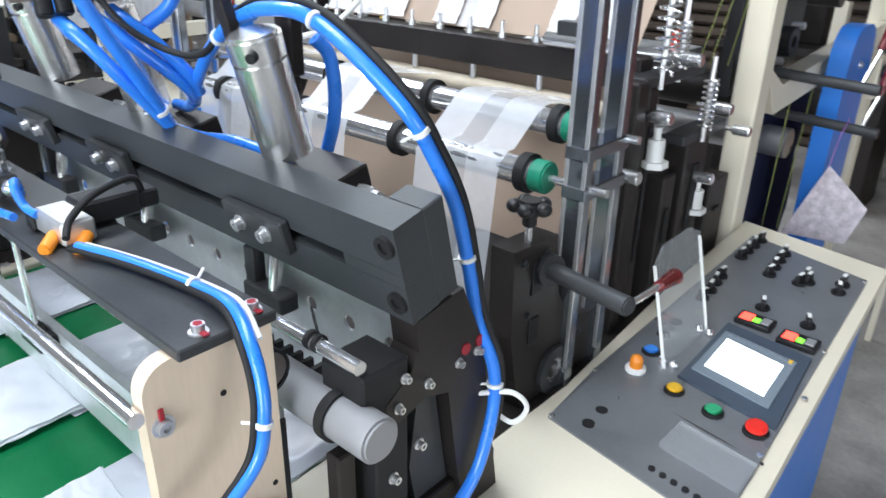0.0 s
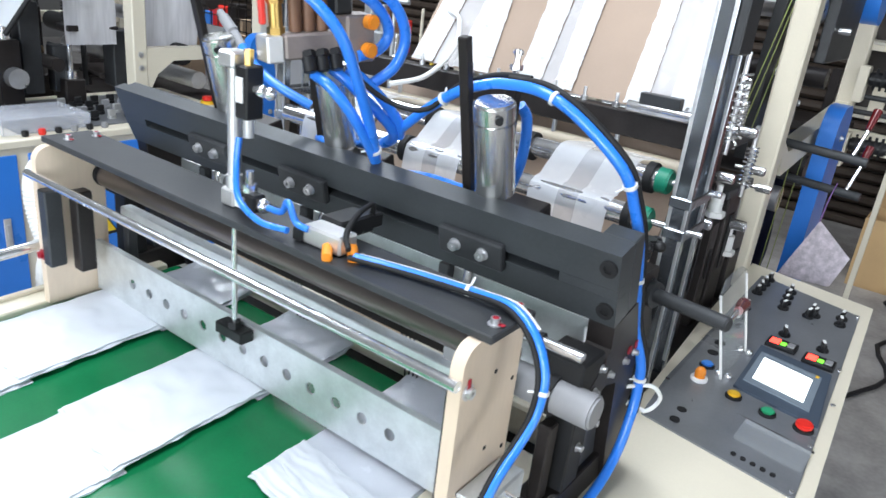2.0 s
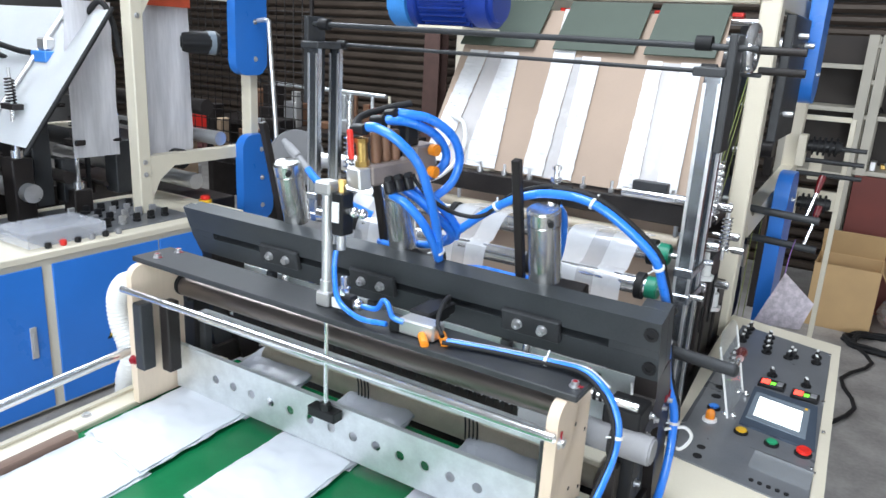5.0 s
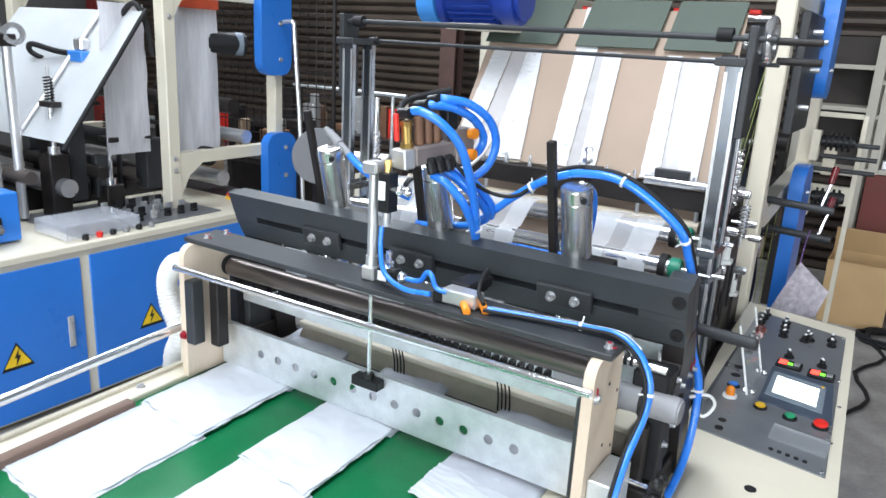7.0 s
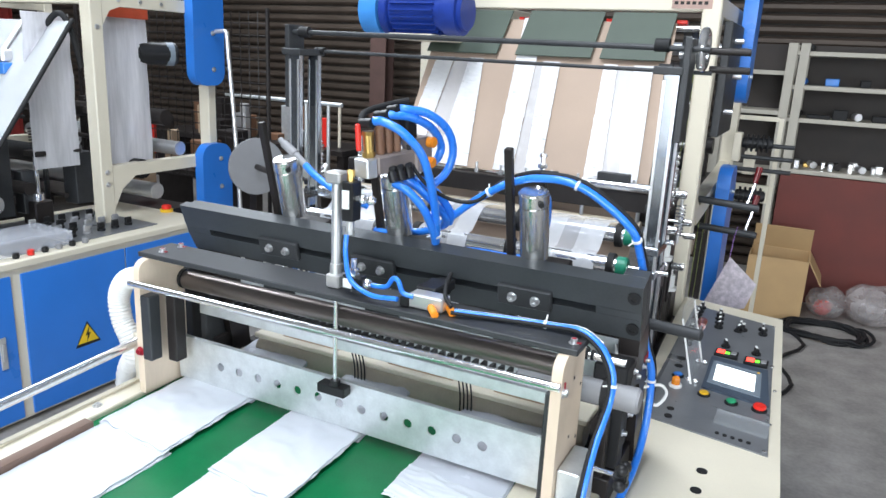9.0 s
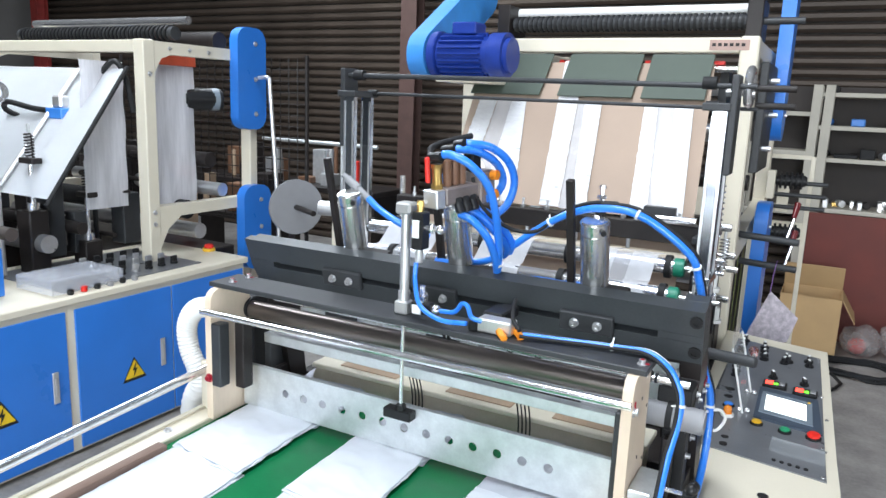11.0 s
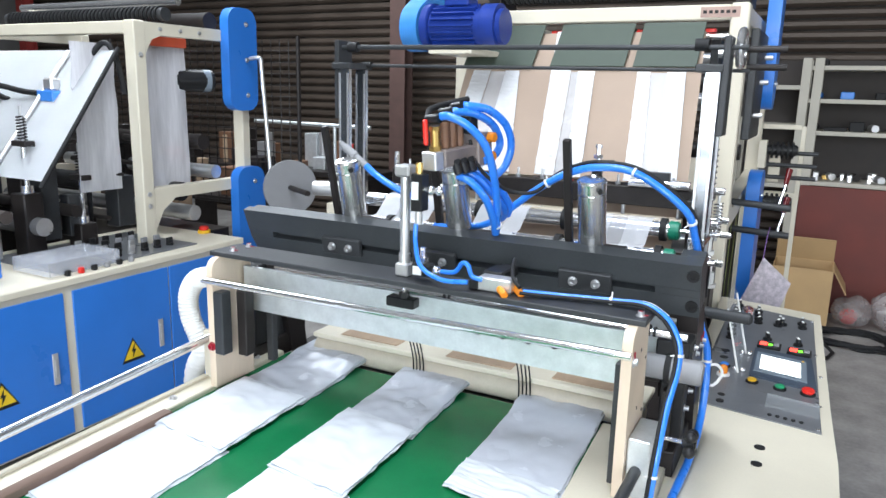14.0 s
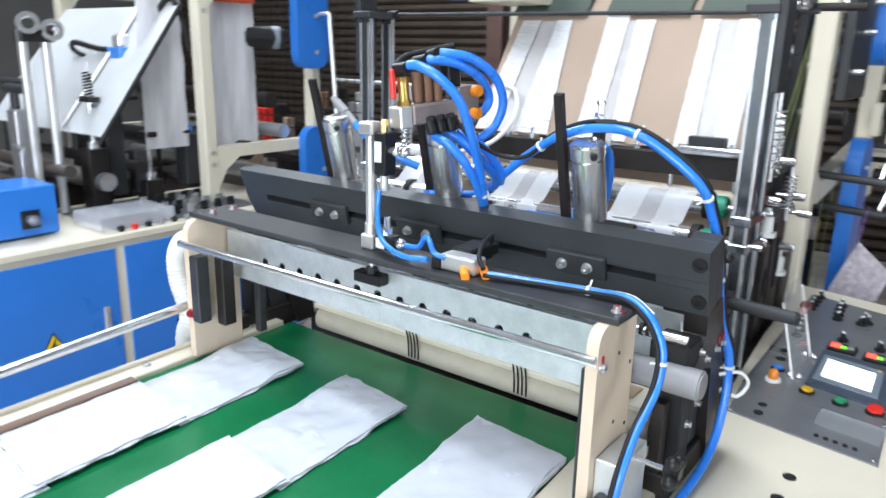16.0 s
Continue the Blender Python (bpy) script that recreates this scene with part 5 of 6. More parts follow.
def build_paper_tag():
    t = thing("paper_sheet", "printed paper sheets hanging by one corner", "paper", (-0.5, 2.3, 1.0))
    bm = B()
    pts = [Vector((-0.509, 2.25, 1.071)), Vector((-0.590, 2.22, 0.85)), Vector((-0.42, 2.24, 0.855)), Vector((-0.388, 2.26, 0.965))]
    for off in (0.0, 0.004):
        vs = [bm.verts.new(p + Vector((off, -off, off))) for p in pts]
        bm.faces.new(vs)
    r = bmesh.ops.solidify(bm, geom=bm.faces[:], thickness=0.001)
    part("sheet", bm, WHITEPAPER, t, smooth=False)
    bm = B()
    sweep(bm, [(-0.509, 2.25, 1.06), (-0.505, 2.28, 1.15), (-0.50, 2.32, 1.20)], 0.002, 6)
    part("string", bm, material("violet_string", (0.2, 0.1, 0.3), 0.6), t)


build_paper_tag()


# ---- hoses and manifold ----
def hose(pts, r, mat=None, label="blue air hose with cable ties", name="air_hose", ties=(), group=""):
    c = sum((Vector(p) for p in pts), Vector()) / len(pts)
    t = thing(name, label, "hose" if "hose" in name else "cable", c, group)
    part("tube", sweep(B(), pts, r, 12, 10), mat or BLUEHOSE, t)
    line = spline(pts, 10)
    for k in ties:
        i = min(len(line) - 2, int(k * (len(line) - 1)))
        d = (line[i + 1] - line[i]).normalized()
        bm = B()
        ring(bm, line[i], d, r * 0.9, r * 1.3, 0.006, 14)
        n = d.orthogonal().normalized()
        rod(bm, line[i] + n * r, line[i] + n * (r + 0.016), 0.002, 6)
        part("cable_tie", bm, WHITEPL, t)
    return t


def build_hoses():
    arc = [(-1.25, 0.665, 1.385), (-1.19, 0.655, 1.392), (-1.135, 0.635, 1.415), (-1.07, 0.610, 1.462), (-1.005, 0.595, 1.512), (-0.935, 0.587, 1.558), (-0.885, 0.585, 1.580), (-0.835, 0.584, 1.592), (-0.757, 0.583, 1.592), (-0.685, 0.588, 1.562), (-0.603, 0.606, 1.495), (-0.583, 0.638, 1.430), (-0.572, 0.668, 1.36), (-0.566, 0.690, 1.27), (-0.556, 0.700, 1.19), (-0.536, 0.715, 1.12), (-0.531, 0.716, 1.065), (-0.528, 0.702, 1.01), (-0.528, 0.672, 0.945), (-0.528, 0.61, 0.905), (-0.53, 0.51, 0.886), (-0.535, 0.36, 0.8795), (-0.54, 0.18, 0.8795), (-0.55, -0.1, 0.8795)]
    hose(arc, 0.0097, ties=(0.2, 0.365, 0.455, 0.56, 0.68))
    hose([(x + 0.004, y + 0.010, z + 0.010) for x, y, z in arc[7:-6]], 0.006, RUBBER, "thin black cable strapped to the blue hose", "black_cable")
    h2 = [(-0.915, 0.325, 1.312), (-0.85, 0.348, 1.309), (-0.784, 0.362, 1.309), (-0.70, 0.372, 1.311), (-0.635, 0.370, 1.313), (-0.588, 0.358, 1.294), (-0.562, 0.350, 1.262), (-0.550, 0.342, 1.228), (-0.550, 0.330, 1.18), (-0.553, 0.295, 1.143), (-0.553, 0.250, 1.115), (-0.553, 0.205, 1.06), (-0.556, 0.19, 1.0), (-0.56, 0.19, 0.93), (-0.56, 0.19, 0.80)]
    hose(h2, 0.0075, ties=(0.2, 0.52, 0.86))
    hose([(x - 0.006, y - 0.008, z - 0.001) for x, y, z in h2], 0.0045, RUBBER, "thin black cable beside the blue hose", "black_cable")
    hose([(x + 0.004, y + 0.010, z + 0.002) for x, y, z in h2[:6]], 0.003, WHITEPL, "thin grey signal cable on the plate", "grey_cable")
    hose([(-1.21, 0.325, 1.445), (-1.205, 0.315, 1.40), (-1.18, 0.30, 1.345), (-1.12, 0.295, 1.320), (-1.05, 0.30, 1.322)], 0.006, group="thin blue hoses")
    hose([(-1.145, 0.337, 1.328), (-1.10, 0.33, 1.335), (-1.075, 0.32, 1.362), (-1.055, 0.31, 1.362), (-1.045, 0.315, 1.335), (-1.02, 0.32, 1.328)], 0.006, group="thin blue hoses")
    hose([(-1.0, 0.46, 1.33), (-0.985, 0.44, 1.36), (-0.965, 0.38, 1.358), (-0.945, 0.335, 1.34), (-0.92, 0.315, 1.325)], 0.005, RUBBER, "thin black cable looping from the valve coil", "black_cable")
    # bundle from the manifold
    for pts in (
        [(-1.178, 0.385, 1.712), (-1.150, 0.383, 1.712), (-1.105, 0.395, 1.690), (-1.070, 0.425, 1.640), (-1.062, 0.465, 1.56), (-1.075, 0.525, 1.46), (-1.097, 0.572, 1.385)],
        [(-1.190, 0.445, 1.722), (-1.165, 0.448, 1.724), (-1.130, 0.485, 1.718), (-1.105, 0.540, 1.690), (-1.098, 0.578, 1.645), (-1.105, 0.565, 1.610), (-1.118, 0.52, 1.595)],
        [(-1.165, 0.470, 1.738), (-1.142, 0.472, 1.738), (-1.105, 0.515, 1.728), (-1.080, 0.570, 1.690), (-1.074, 0.600, 1.635), (-1.085, 0.590, 1.580), (-1.108, 0.555, 1.545)],
        [(-1.158, 0.450, 1.560), (-1.120, 0.455, 1.543), (-1.090, 0.480, 1.500), (-1.085, 0.525, 1.44), (-1.097, 0.572, 1.385)],
        [(-1.155, 0.490, 1.568), (-1.125, 0.505, 1.548), (-1.100, 0.540, 1.510), (-1.082, 0.585, 1.465), (-1.095, 0.615, 1.435), (-1.135, 0.637, 1.412)],
        [(-1.14, 0.52, 1.57), (-1.11, 0.535, 1.550), (-1.085, 0.565, 1.515), (-1.072, 0.600, 1.47), (-1.085, 0.62, 1.44)],
        [(-1.531, 0.585, 1.548), (-1.490, 0.575, 1.525), (-1.44, 0.575, 1.500), (-1.39, 0.59, 1.475), (-1.34, 0.62, 1.45)],
        [(-1.097, 0.572, 1.385), (-1.06, 0.600, 1.372), (-1.0, 0.62, 1.374), (-0.92, 0.625, 1.372), (-0.87, 0.632, 1.375)],
        [(-0.848, 0.672, 1.545), (-0.842, 0.692, 1.52), (-0.842, 0.70, 1.47), (-0.848, 0.70, 1.42), (-0.86, 0.695, 1.375)],
        [(-1.31, 0.62, 1.385), (-1.28, 0.60, 1.388), (-1.25, 0.60, 1.388)],
    ):
        hose(pts, 0.0105, group="blue hoses round the manifold", ties=(0.93,) if pts[0][2] > 1.711 and pts[0][1] < 0.4 else ())
    hose([(-1.15, 0.50, 1.65), (-1.135, 0.50, 1.60), (-1.10, 0.52, 1.55), (-1.05, 0.56, 1.515), (-0.99, 0.58, 1.518), (-0.93, 0.590, 1.572), (-0.86, 0.597, 1.602), (-0.79, 0.598, 1.608)], 0.005, RUBBER, "thin black cable sagging from the manifold", "black_cable")
    hose([(-1.68, 1.55, 1.62), (-1.60, 1.5, 1.60), (-1.54, 1.40, 1.52), (-1.56, 1.3, 1.44), (-1.66, 1.25, 1.40)], 0.008, WHITEPL, "white cable hanging over the black bar", "white_cable")
    hose([(-1.74, 2.2, 1.98), (-1.82, 2.15, 1.90), (-1.90, 2.1, 1.70), (-1.98, 2.0, 1.50), (-2.02, 1.9, 1.35)], 0.007, YELLOWCORD, "yellow cable hanging from the gantry", "yellow_cable")
    hose([(-0.55, 0.70, 1.07), (-0.51, 0.73, 1.075), (-0.495, 0.75, 1.045), (-0.515, 0.745, 1.01), (-0.55, 0.72, 1.02), (-0.555, 0.70, 0.90)], 0.004, WHITEPL, "thin white cable looped beside the beam foot", "white_cable")
    # manifold block with valves
    t = thing("valve_manifold", "pinkish aluminium manifold with brass valves and coils", "manifold", (-1.23, 0.6, 1.59))
    M = Matrix.Translation((-1.165, 0.462, 1.612)) @ Matrix.Rotation(radians(74), 4, "Z") @ Matrix.Rotation(radians(-5), 4, "Y")
    def P(name, bm, mat):
        bmesh.ops.transform(bm, matrix=M, verts=bm.verts)
        return part(name, bm, mat, t)
    P("block", box(B(), -0.072, 0.05, -0.022, 0.022, -0.022, 0.022, 0.004), PINKALU)
    P("end_block", box(B(), 0.046, 0.105, -0.03, 0.025, -0.035, 0.05, 0.004), PINKALU)
    P("front_block", box(B(), -0.105, -0.073, -0.020, 0.030, -0.026, 0.020, 0.003), ALU)
    bm = rod(B(), (-0.075, 0.008, 0.02), (-0.075, 0.008, 0.078), 0.0125, 14, bevel=0.002)
    rod(bm, (-0.075, 0.008, 0.02), (-0.075, 0.008, 0.032), 0.016, 6)
    rod(bm, (-0.075, 0.008, 0.072), (-0.075, 0.008, 0.082), 0.015, 6)
    P("brass_valve", bm, BRASS)
    P("elbow", rod(B(), (-0.078, 0.03, 0.098), (-0.074, -0.012, 0.102), 0.0125, 12, bevel=0.002), BLACKPL)
    P("elbow", rod(B(), (-0.02, 0.04, 0.108), (-0.015, -0.002, 0.114), 0.0125, 12, bevel=0.002), BLACKPL)
    P("elbow", rod(B(), (0.005, 0.02, 0.12), (0.008, -0.014, 0.126), 0.0125, 12, bevel=0.002), BLACKPL)
    for x in (-0.038, -0.012, 0.014):
        P("coil", rod(B(), (x, 0.008, 0.022), (x, 0.008, 0.088), 0.0122, 12, bevel=0.002), BROWN)
    P("coil_head", box(B(), 0.032, 0.068, -0.015, 0.02, 0.05, 0.10, 0.004), BLACKPL)
    P("red_lever", box(B(), -0.098, -0.086, 0.018, 0.03, 0.035, 0.10, 0.003), REDPL)
    for x in (-0.028, -0.002, 0.026):
        bm = rod(B(), (x, -0.018, -0.018), (x - 0.002, -0.030, -0.044), 0.0125, 12, bevel=0.002)
        rod(bm, (x, -0.014, -0.010), (x, -0.019, -0.020), 0.015, 6)
        P("push_fitting", bm, BLACKPL)
    for x, z in ((0.085, -0.012), (0.09, 0.038)):
        P("orange_plug", rod(B(), (x, -0.028, z), (x + 0.002, -0.05, z), 0.0135, 16, bevel=0.003), ORANGE)
    P("feed_pipe", sweep(B(), [(-0.078, 0.03, 0.098), (-0.04, 0.055, 0.118), (0.03, 0.055, 0.128), (0.09, 0.04, 0.135)], 0.008, 10), RUBBER)
    P("stem", rod(B(), (0.03, 0.015, -0.02), (0.05, 0.03, -0.085), 0.012, 12), ALU)
    q = thing("pressure_fitting", "grey angled air fitting on the far cylinder", "fitting", (-1.59, 0.6, 1.59))
    bm = B()
    rod(bm, (-1.625, 0.605, 1.600), (-1.575, 0.596, 1.573), 0.013, 14, bevel=0.002)
    rod(bm, (-1.64, 0.608, 1.609), (-1.62, 0.604, 1.598), 0.009, 12)
    rod(bm, (-1.575, 0.596, 1.573), (-1.53, 0.585, 1.547), 0.0105, 14, bevel=0.002)
    rod(bm, (-1.575, 0.596, 1.573), (-1.58, 0.59, 1.545), 0.008, 10)
    part("fitting", bm, GREYPLASTIC, q)
    # corrugated exhaust hose at the far cheek
    v = thing("exhaust_hose", "white corrugated exhaust hose at the far cheek", "hose", (-2.0, 0.3, 1.0))
    part("hose", sweep(B(), [(-1.87, 0.33, 1.20), (-1.93, 0.33, 1.205), (-1.99, 0.33, 1.185), (-2.025, 0.33, 1.13), (-2.02, 0.33, 1.06), (-1.99, 0.33, 1.0), (-1.98, 0.33, 0.95), (-2.03, 0.34, 0.86), (-2.06, 0.35, 0.6)], 0.029, 18, 12, ribs=0.10), WHITEPL, v)


build_hoses()


# ---- neighbouring machine ----
def build_neighbour():
    LX = -3.55
    t = thing("neighbour_console", "cream console with blue doors of the next machine", "control console", (-3.9, 0.4, 0))
    bm = B()
    box(bm, -4.35, LX + 0.02, -2.2, 2.14, 0.835, 0.872, 0.005)
    part("top", bm, CREAM, t)
    bm = B()
    box(bm, -4.33, LX, -2.18, 2.12, 0.06, 0.834, 0.004)
    part("cabinet", bm, CREAM, t)
    bm = B()
    box(bm, -4.3, LX - 0.04, -2.15, 2.1, 0.0, 0.06, 0)
    part("plinth", bm, DARK, t)
    doors = [(-1.40, -0.70), (-0.65, 0.10), (0.15, 0.895), (0.945, 1.535), (1.545, 2.10)]
    for k, (a, b) in enumerate(doors):
        bm = B()
        box(bm, LX, LX + 0.012, a, b, 0.075, 0.805, 0.003)
        d = part("door", bm, BLUE, t, "flat blue cabinet door")
        if k < 4:
            h = b - 0.075
            bm = B()
            box(bm, LX + 0.012, LX + 0.02, h - 0.016, h + 0.016, 0.36, 0.52, 0.004)
            part("handle", bm, ALU, d, "brushed recessed handle")
            bm = B()
            box(bm, LX + 0.02, LX + 0.026, h - 0.008, h + 0.008, 0.40, 0.49, 0.003)
            part("latch", bm, STEEL, d)
            yc, zc, s = (a + b) / 2 + 0.03, 0.395, 0.075
            bm = B()
            extrude_outline(bm, [(yc - s, zc - s * 0.8), (yc + s, zc - s * 0.8), (yc, zc + s * 0.95)], "x", LX + 0.013, LX + 0.0142)
            part("warning_sign", bm, BLACKPL, d, "black bordered warning triangle", smooth=False)
            bm = B()
            e = s * 0.82
            extrude_outline(bm, [(yc - e, zc - e * 0.72), (yc + e, zc - e * 0.72), (yc, zc + e * 0.9)], "x", LX + 0.0142, LX + 0.0155)
            part("sign_face", bm, WARN, d, "yellow warning triangle", smooth=False)
            bm = B()
            extrude_outline(bm, [(yc + 0.010, zc + 0.042), (yc - 0.014, zc - 0.004), (yc - 0.002, zc - 0.004), (yc - 0.010, zc - 0.042), (yc + 0.016, zc + 0.006), (yc + 0.003, zc + 0.006)], "x", LX + 0.0155, LX + 0.017)
            part("bolt_sign", bm, BLACKPL, d, "black lightning bolt", smooth=False)
    # its panel, lid and knobs
    bm = B()
    box(bm, -4.25, -3.62, 0.95, 1.84, 0.872, 0.878, 0.002)
    part("panel", bm, PANEL, t)
    c = thing("panel_lid", "clear smoked plastic lid over the next machine's panel", "cover", (-3.8, 1.1, 0.878))
    bm = B()
    x0, x1, y0, y1, z0, z1 = -3.88, -3.59, 0.87, 1.27, 0.88, 0.945
    box(bm, x0, x1, y0, y1, z1, z1 + 0.005, 0.002)
    part("sheet", bm, LIDACR, c)
    for q in ((x0, x1, y0, y0 + 0.006), (x0, x1, y1 - 0.006, y1), (x0, x0 + 0.006, y0, y1), (x1 - 0.006, x1, y0, y1)):
        bm = B()
        box(bm, *q, z0, z1 - 0.001, 0.001)
        part("side", bm, LIDACR, c)
    for k in range(6):
        y = 0.93 + 0.075 * k
        b = thing("push_button", "small push button on the next machine's panel", "button", (-3.575, y, 0.872), "buttons on the next console")
        bm = B()
        rod(bm, (-3.585, y + 0.03, 0.872), (-3.585, y + 0.03, 0.90), 0.016, 14, bevel=0.003)
        part("cap", bm, REDPL if k == 1 else (GREYPLASTIC if k % 2 else BLACKPL), b)
    rng = random.Random(4)
    for i in range(5):
        for j in range(4):
            x, y = -3.72 - 0.11 * j, 1.36 + 0.09 * i
            b = thing("selector_knob", "small dark pointer knob on the next console", "knob", (x, y, 0.878), "knobs on the next console")
            bm = B()
            rod(bm, (x, y, 0.878), (x, y, 0.892), 0.022, 14, bevel=0.002)
            box(bm, x - 0.008, x + 0.008, y - 0.02, y + 0.02, 0.892, 0.925, 0.003)
            part("knob", bm, rng.choice((BLACKPL, BLACKPL, GREYPLASTIC, ALU)), b)
    b = thing("stop_button", "red emergency stop button on a yellow base", "button", (-3.95, 2.02, 0.872))
    bm = B()
    rod(bm, (-3.85, 2.12, 0.872), (-3.85, 2.12, 0.89), 0.04, 20)
    part("base", bm, YELLOWPL, b)
    bm = B()
    rod(bm, (-3.85, 2.12, 0.89), (-3.85, 2.12, 0.915), 0.03, 20, bevel=0.006)
    part("cap", bm, REDPL, b)
    bm = B()
    s = thing("junction_box", "blue painted junction box on the next console", "box", (-4.0, 0.1, 0.872))
    box(bm, -4.05, -3.75, -0.15, 0.74, 0.885, 1.12, 0.006)
    part("box", bm, BLUE, s)
    bm = B()
    box(bm, -3.7495, -3.738, 0.565, 0.65, 0.925, 1.01, 0.004)
    part("lock_plate", bm, BLACKPL, s)
    bm = B()
    rod(bm, (-3.738, 0.605, 0.968), (-3.69, 0.605, 0.968), 0.026, 16, bevel=0.004)
    rod(bm, (-3.69, 0.605, 0.968), (-3.655, 0.605, 0.968), 0.015, 14, bevel=0.003)
    part("lock", bm, CHROME, s)
    # gantry
    g = thing("neighbour_gantry", "cream steel gantry of the next machine", "gantry", (-4.5, 2, 0))
    for x0, x1 in ((-3.925, -3.84), (-5.5, -5.415)):
        for y0, y1 in ((1.66, 1.74), (2.50, 2.57)):
            bm = B()
            box(bm, x0, x1, y0, y1, 0, 2.16, 0.006)
            part("post", bm, CREAM, g)
        bm = B()
        extrude_outline(bm, [(1.74, 2.155), (2.5, 2.155), (2.5, 2.085), (1.86, 2.085), (1.79, 2.06), (1.74, 1.98)], "x", x0 + 0.005, x1 - 0.005)
        part("side_beam", bm, CREAM, g, smooth=False)
        bm = B()
        extrude_outline(bm, [(1.74, 1.20), (2.5, 1.20), (2.5, 1.13), (1.90, 1.13), (1.80, 1.06), (1.74, 0.95)], "x", x0 + 0.005, x1 - 0.005)
        part("side_beam", bm, CREAM, g, smooth=False)
    bm = B()
    box(bm, -5.415, -3.925, 1.665, 1.735, 2.085, 2.155, 0.005)
    part("cross_beam", bm, CREAM, g)
    for z in (1.97, 1.17, 1.10):
        screw(g, (-3.84, 1.70, z), (1, 0, 0), 0.010)
    for y in (1.85, 2.0, 2.15, 2.35):
        screw(g, (-3.845, y, 2.12), (1, 0, 0), 0.008)
    for z0, z1, y0 in ((1.65, 2.30, 2.335), (0.70, 1.275, 2.375)):
        c = thing("chain_cover", "rounded blue chain cover on the next machine", "cover", (-3.8, y0, z0), "blue covers on the next machine")
        bm = B()
        extrude_outline(bm, round_rect(y0, y0 + 0.26, z0, z1, 0.09, 8), "x", -3.85, -3.78)
        part("shell", bm, BLUE, c)
        for z in (z0 + 0.1, z1 - 0.1, (z0 + z1) / 2):
            screw(c, (-3.78, y0 + 0.16, z), (1, 0, 0), 0.011)
    # top rollers
    r = thing("ribbed_roller", "black ribbed roller on the next machine's gantry", "roller", (-4.6, 1.95, 2.2))
    bm = B()
    rod(bm, (-5.4, 1.95, 2.215), (-3.9, 1.95, 2.215), 0.04, 18)
    part("core", bm, BLACK, r)
    for k in range(40):
        bm = B()
        ring(bm, (-5.35 + 0.036 * k, 1.95, 2.215), (1, 0, 0), 0.038, 0.05, 0.016, 16)
        part("rib", bm, RUBBER, r)
    bm = B()
    rod(bm, (-5.4, 2.05, 2.30), (-3.9, 2.05, 2.30), 0.025, 16)
    part("press_roller", bm, CHROME, r)
    for y, z, rr, mt in ((2.3, 2.2, 0.06, DARK), (2.2, 1.45, 0.05, DARK), (2.3, 1.25, 0.045, STEEL), (2.0, 1.15, 0.06, RUBBER), (2.1, 1.0, 0.05, STEEL)):
        q = thing("drive_roller", "dark steel drive roller in the next machine", "roller", (-4.6, y, z), "rollers of the next machine")
        bm = B()
        rod(bm, (-5.4, y, z), (-3.9, y, z), rr, 18)
        part("roller", bm, mt, q)
    m = thing("gear_motor", "black drive motor behind the next gantry", "motor", (-4.0, 2.1, 1.85))
    bm = B()
    rod(bm, (-4.02, 2.10, 1.835), (-3.92, 2.32, 1.835), 0.07, 20, bevel=0.01)
    part("body", bm, BLACKPL, m)
    bm = B()
    rod(bm, (-3.95, 2.26, 1.835), (-3.93, 2.30, 1.835), 0.072, 20)
    part("label_band", bm, HMI2, m)
    # white sheet, woven sheets, band
    w = thing("white_web", "white film sheet slanting down inside the next machine", "film", (-4.5, 1.4, 1.7))
    bm = B()
    n, k = 10, 12
    rows = [[bm.verts.new((-5.2 + (1.29 + 0.06 * j / k) * i / n, 1.60 - 0.55 * j / k, 1.99 - 0.68 * j / k + 0.004 * noise.noise(Vector((i * 0.6, j * 0.6, 3))))) for i in range(n + 1)] for j in range(k + 1)]
    for A, C in zip(rows, rows[1:]):
        for i in range(n):
            bm.faces.new((A[i], A[i + 1], C[i + 1], C[i]))
    bmesh.ops.solidify(bm, geom=bm.faces[:], thickness=0.004)
    part("sheet", bm, material("bright_white_film", (0.86, 0.88, 0.9), 0.35, 0, 0.04, 5), w)
    bm = B()
    rod(bm, (-3.90, 1.60, 2.0), (-3.84, 1.03, 1.28), 0.012, 10)
    part("edge_rail", bm, RUBBER, w)
    bm = B()
    rod(bm, (-4.28, 1.57, 1.98), (-4.28, 1.06, 1.34), 0.014, 10)
    r2 = part("slide_rail", bm, ALU, w)
    bm = B()
    box(bm, -4.30, -4.16, 1.36, 1.44, 1.70, 1.76, 0.005)
    part("slide_carriage", bm, BLUEPL, w)
    bm = B()
    box(bm, -4.27, -4.19, 1.38, 1.44, 1.76, 1.83, 0.01)
    part("sensor", bm, ALU, w)
    hose([(-3.94, 1.66, 1.75), (-3.95, 1.62, 1.95), (-4.02, 1.60, 2.03), (-4.12, 1.55, 1.92), (-4.25, 1.48, 1.80), (-4.5, 1.40, 1.70), (-4.66, 1.36, 1.73), (-4.6, 1.33, 1.78), (-4.4, 1.36, 1.75), (-4.24, 1.40, 1.74)], 0.016, RUBBER, "thick black cable looping over the white sheet", "black_cable")
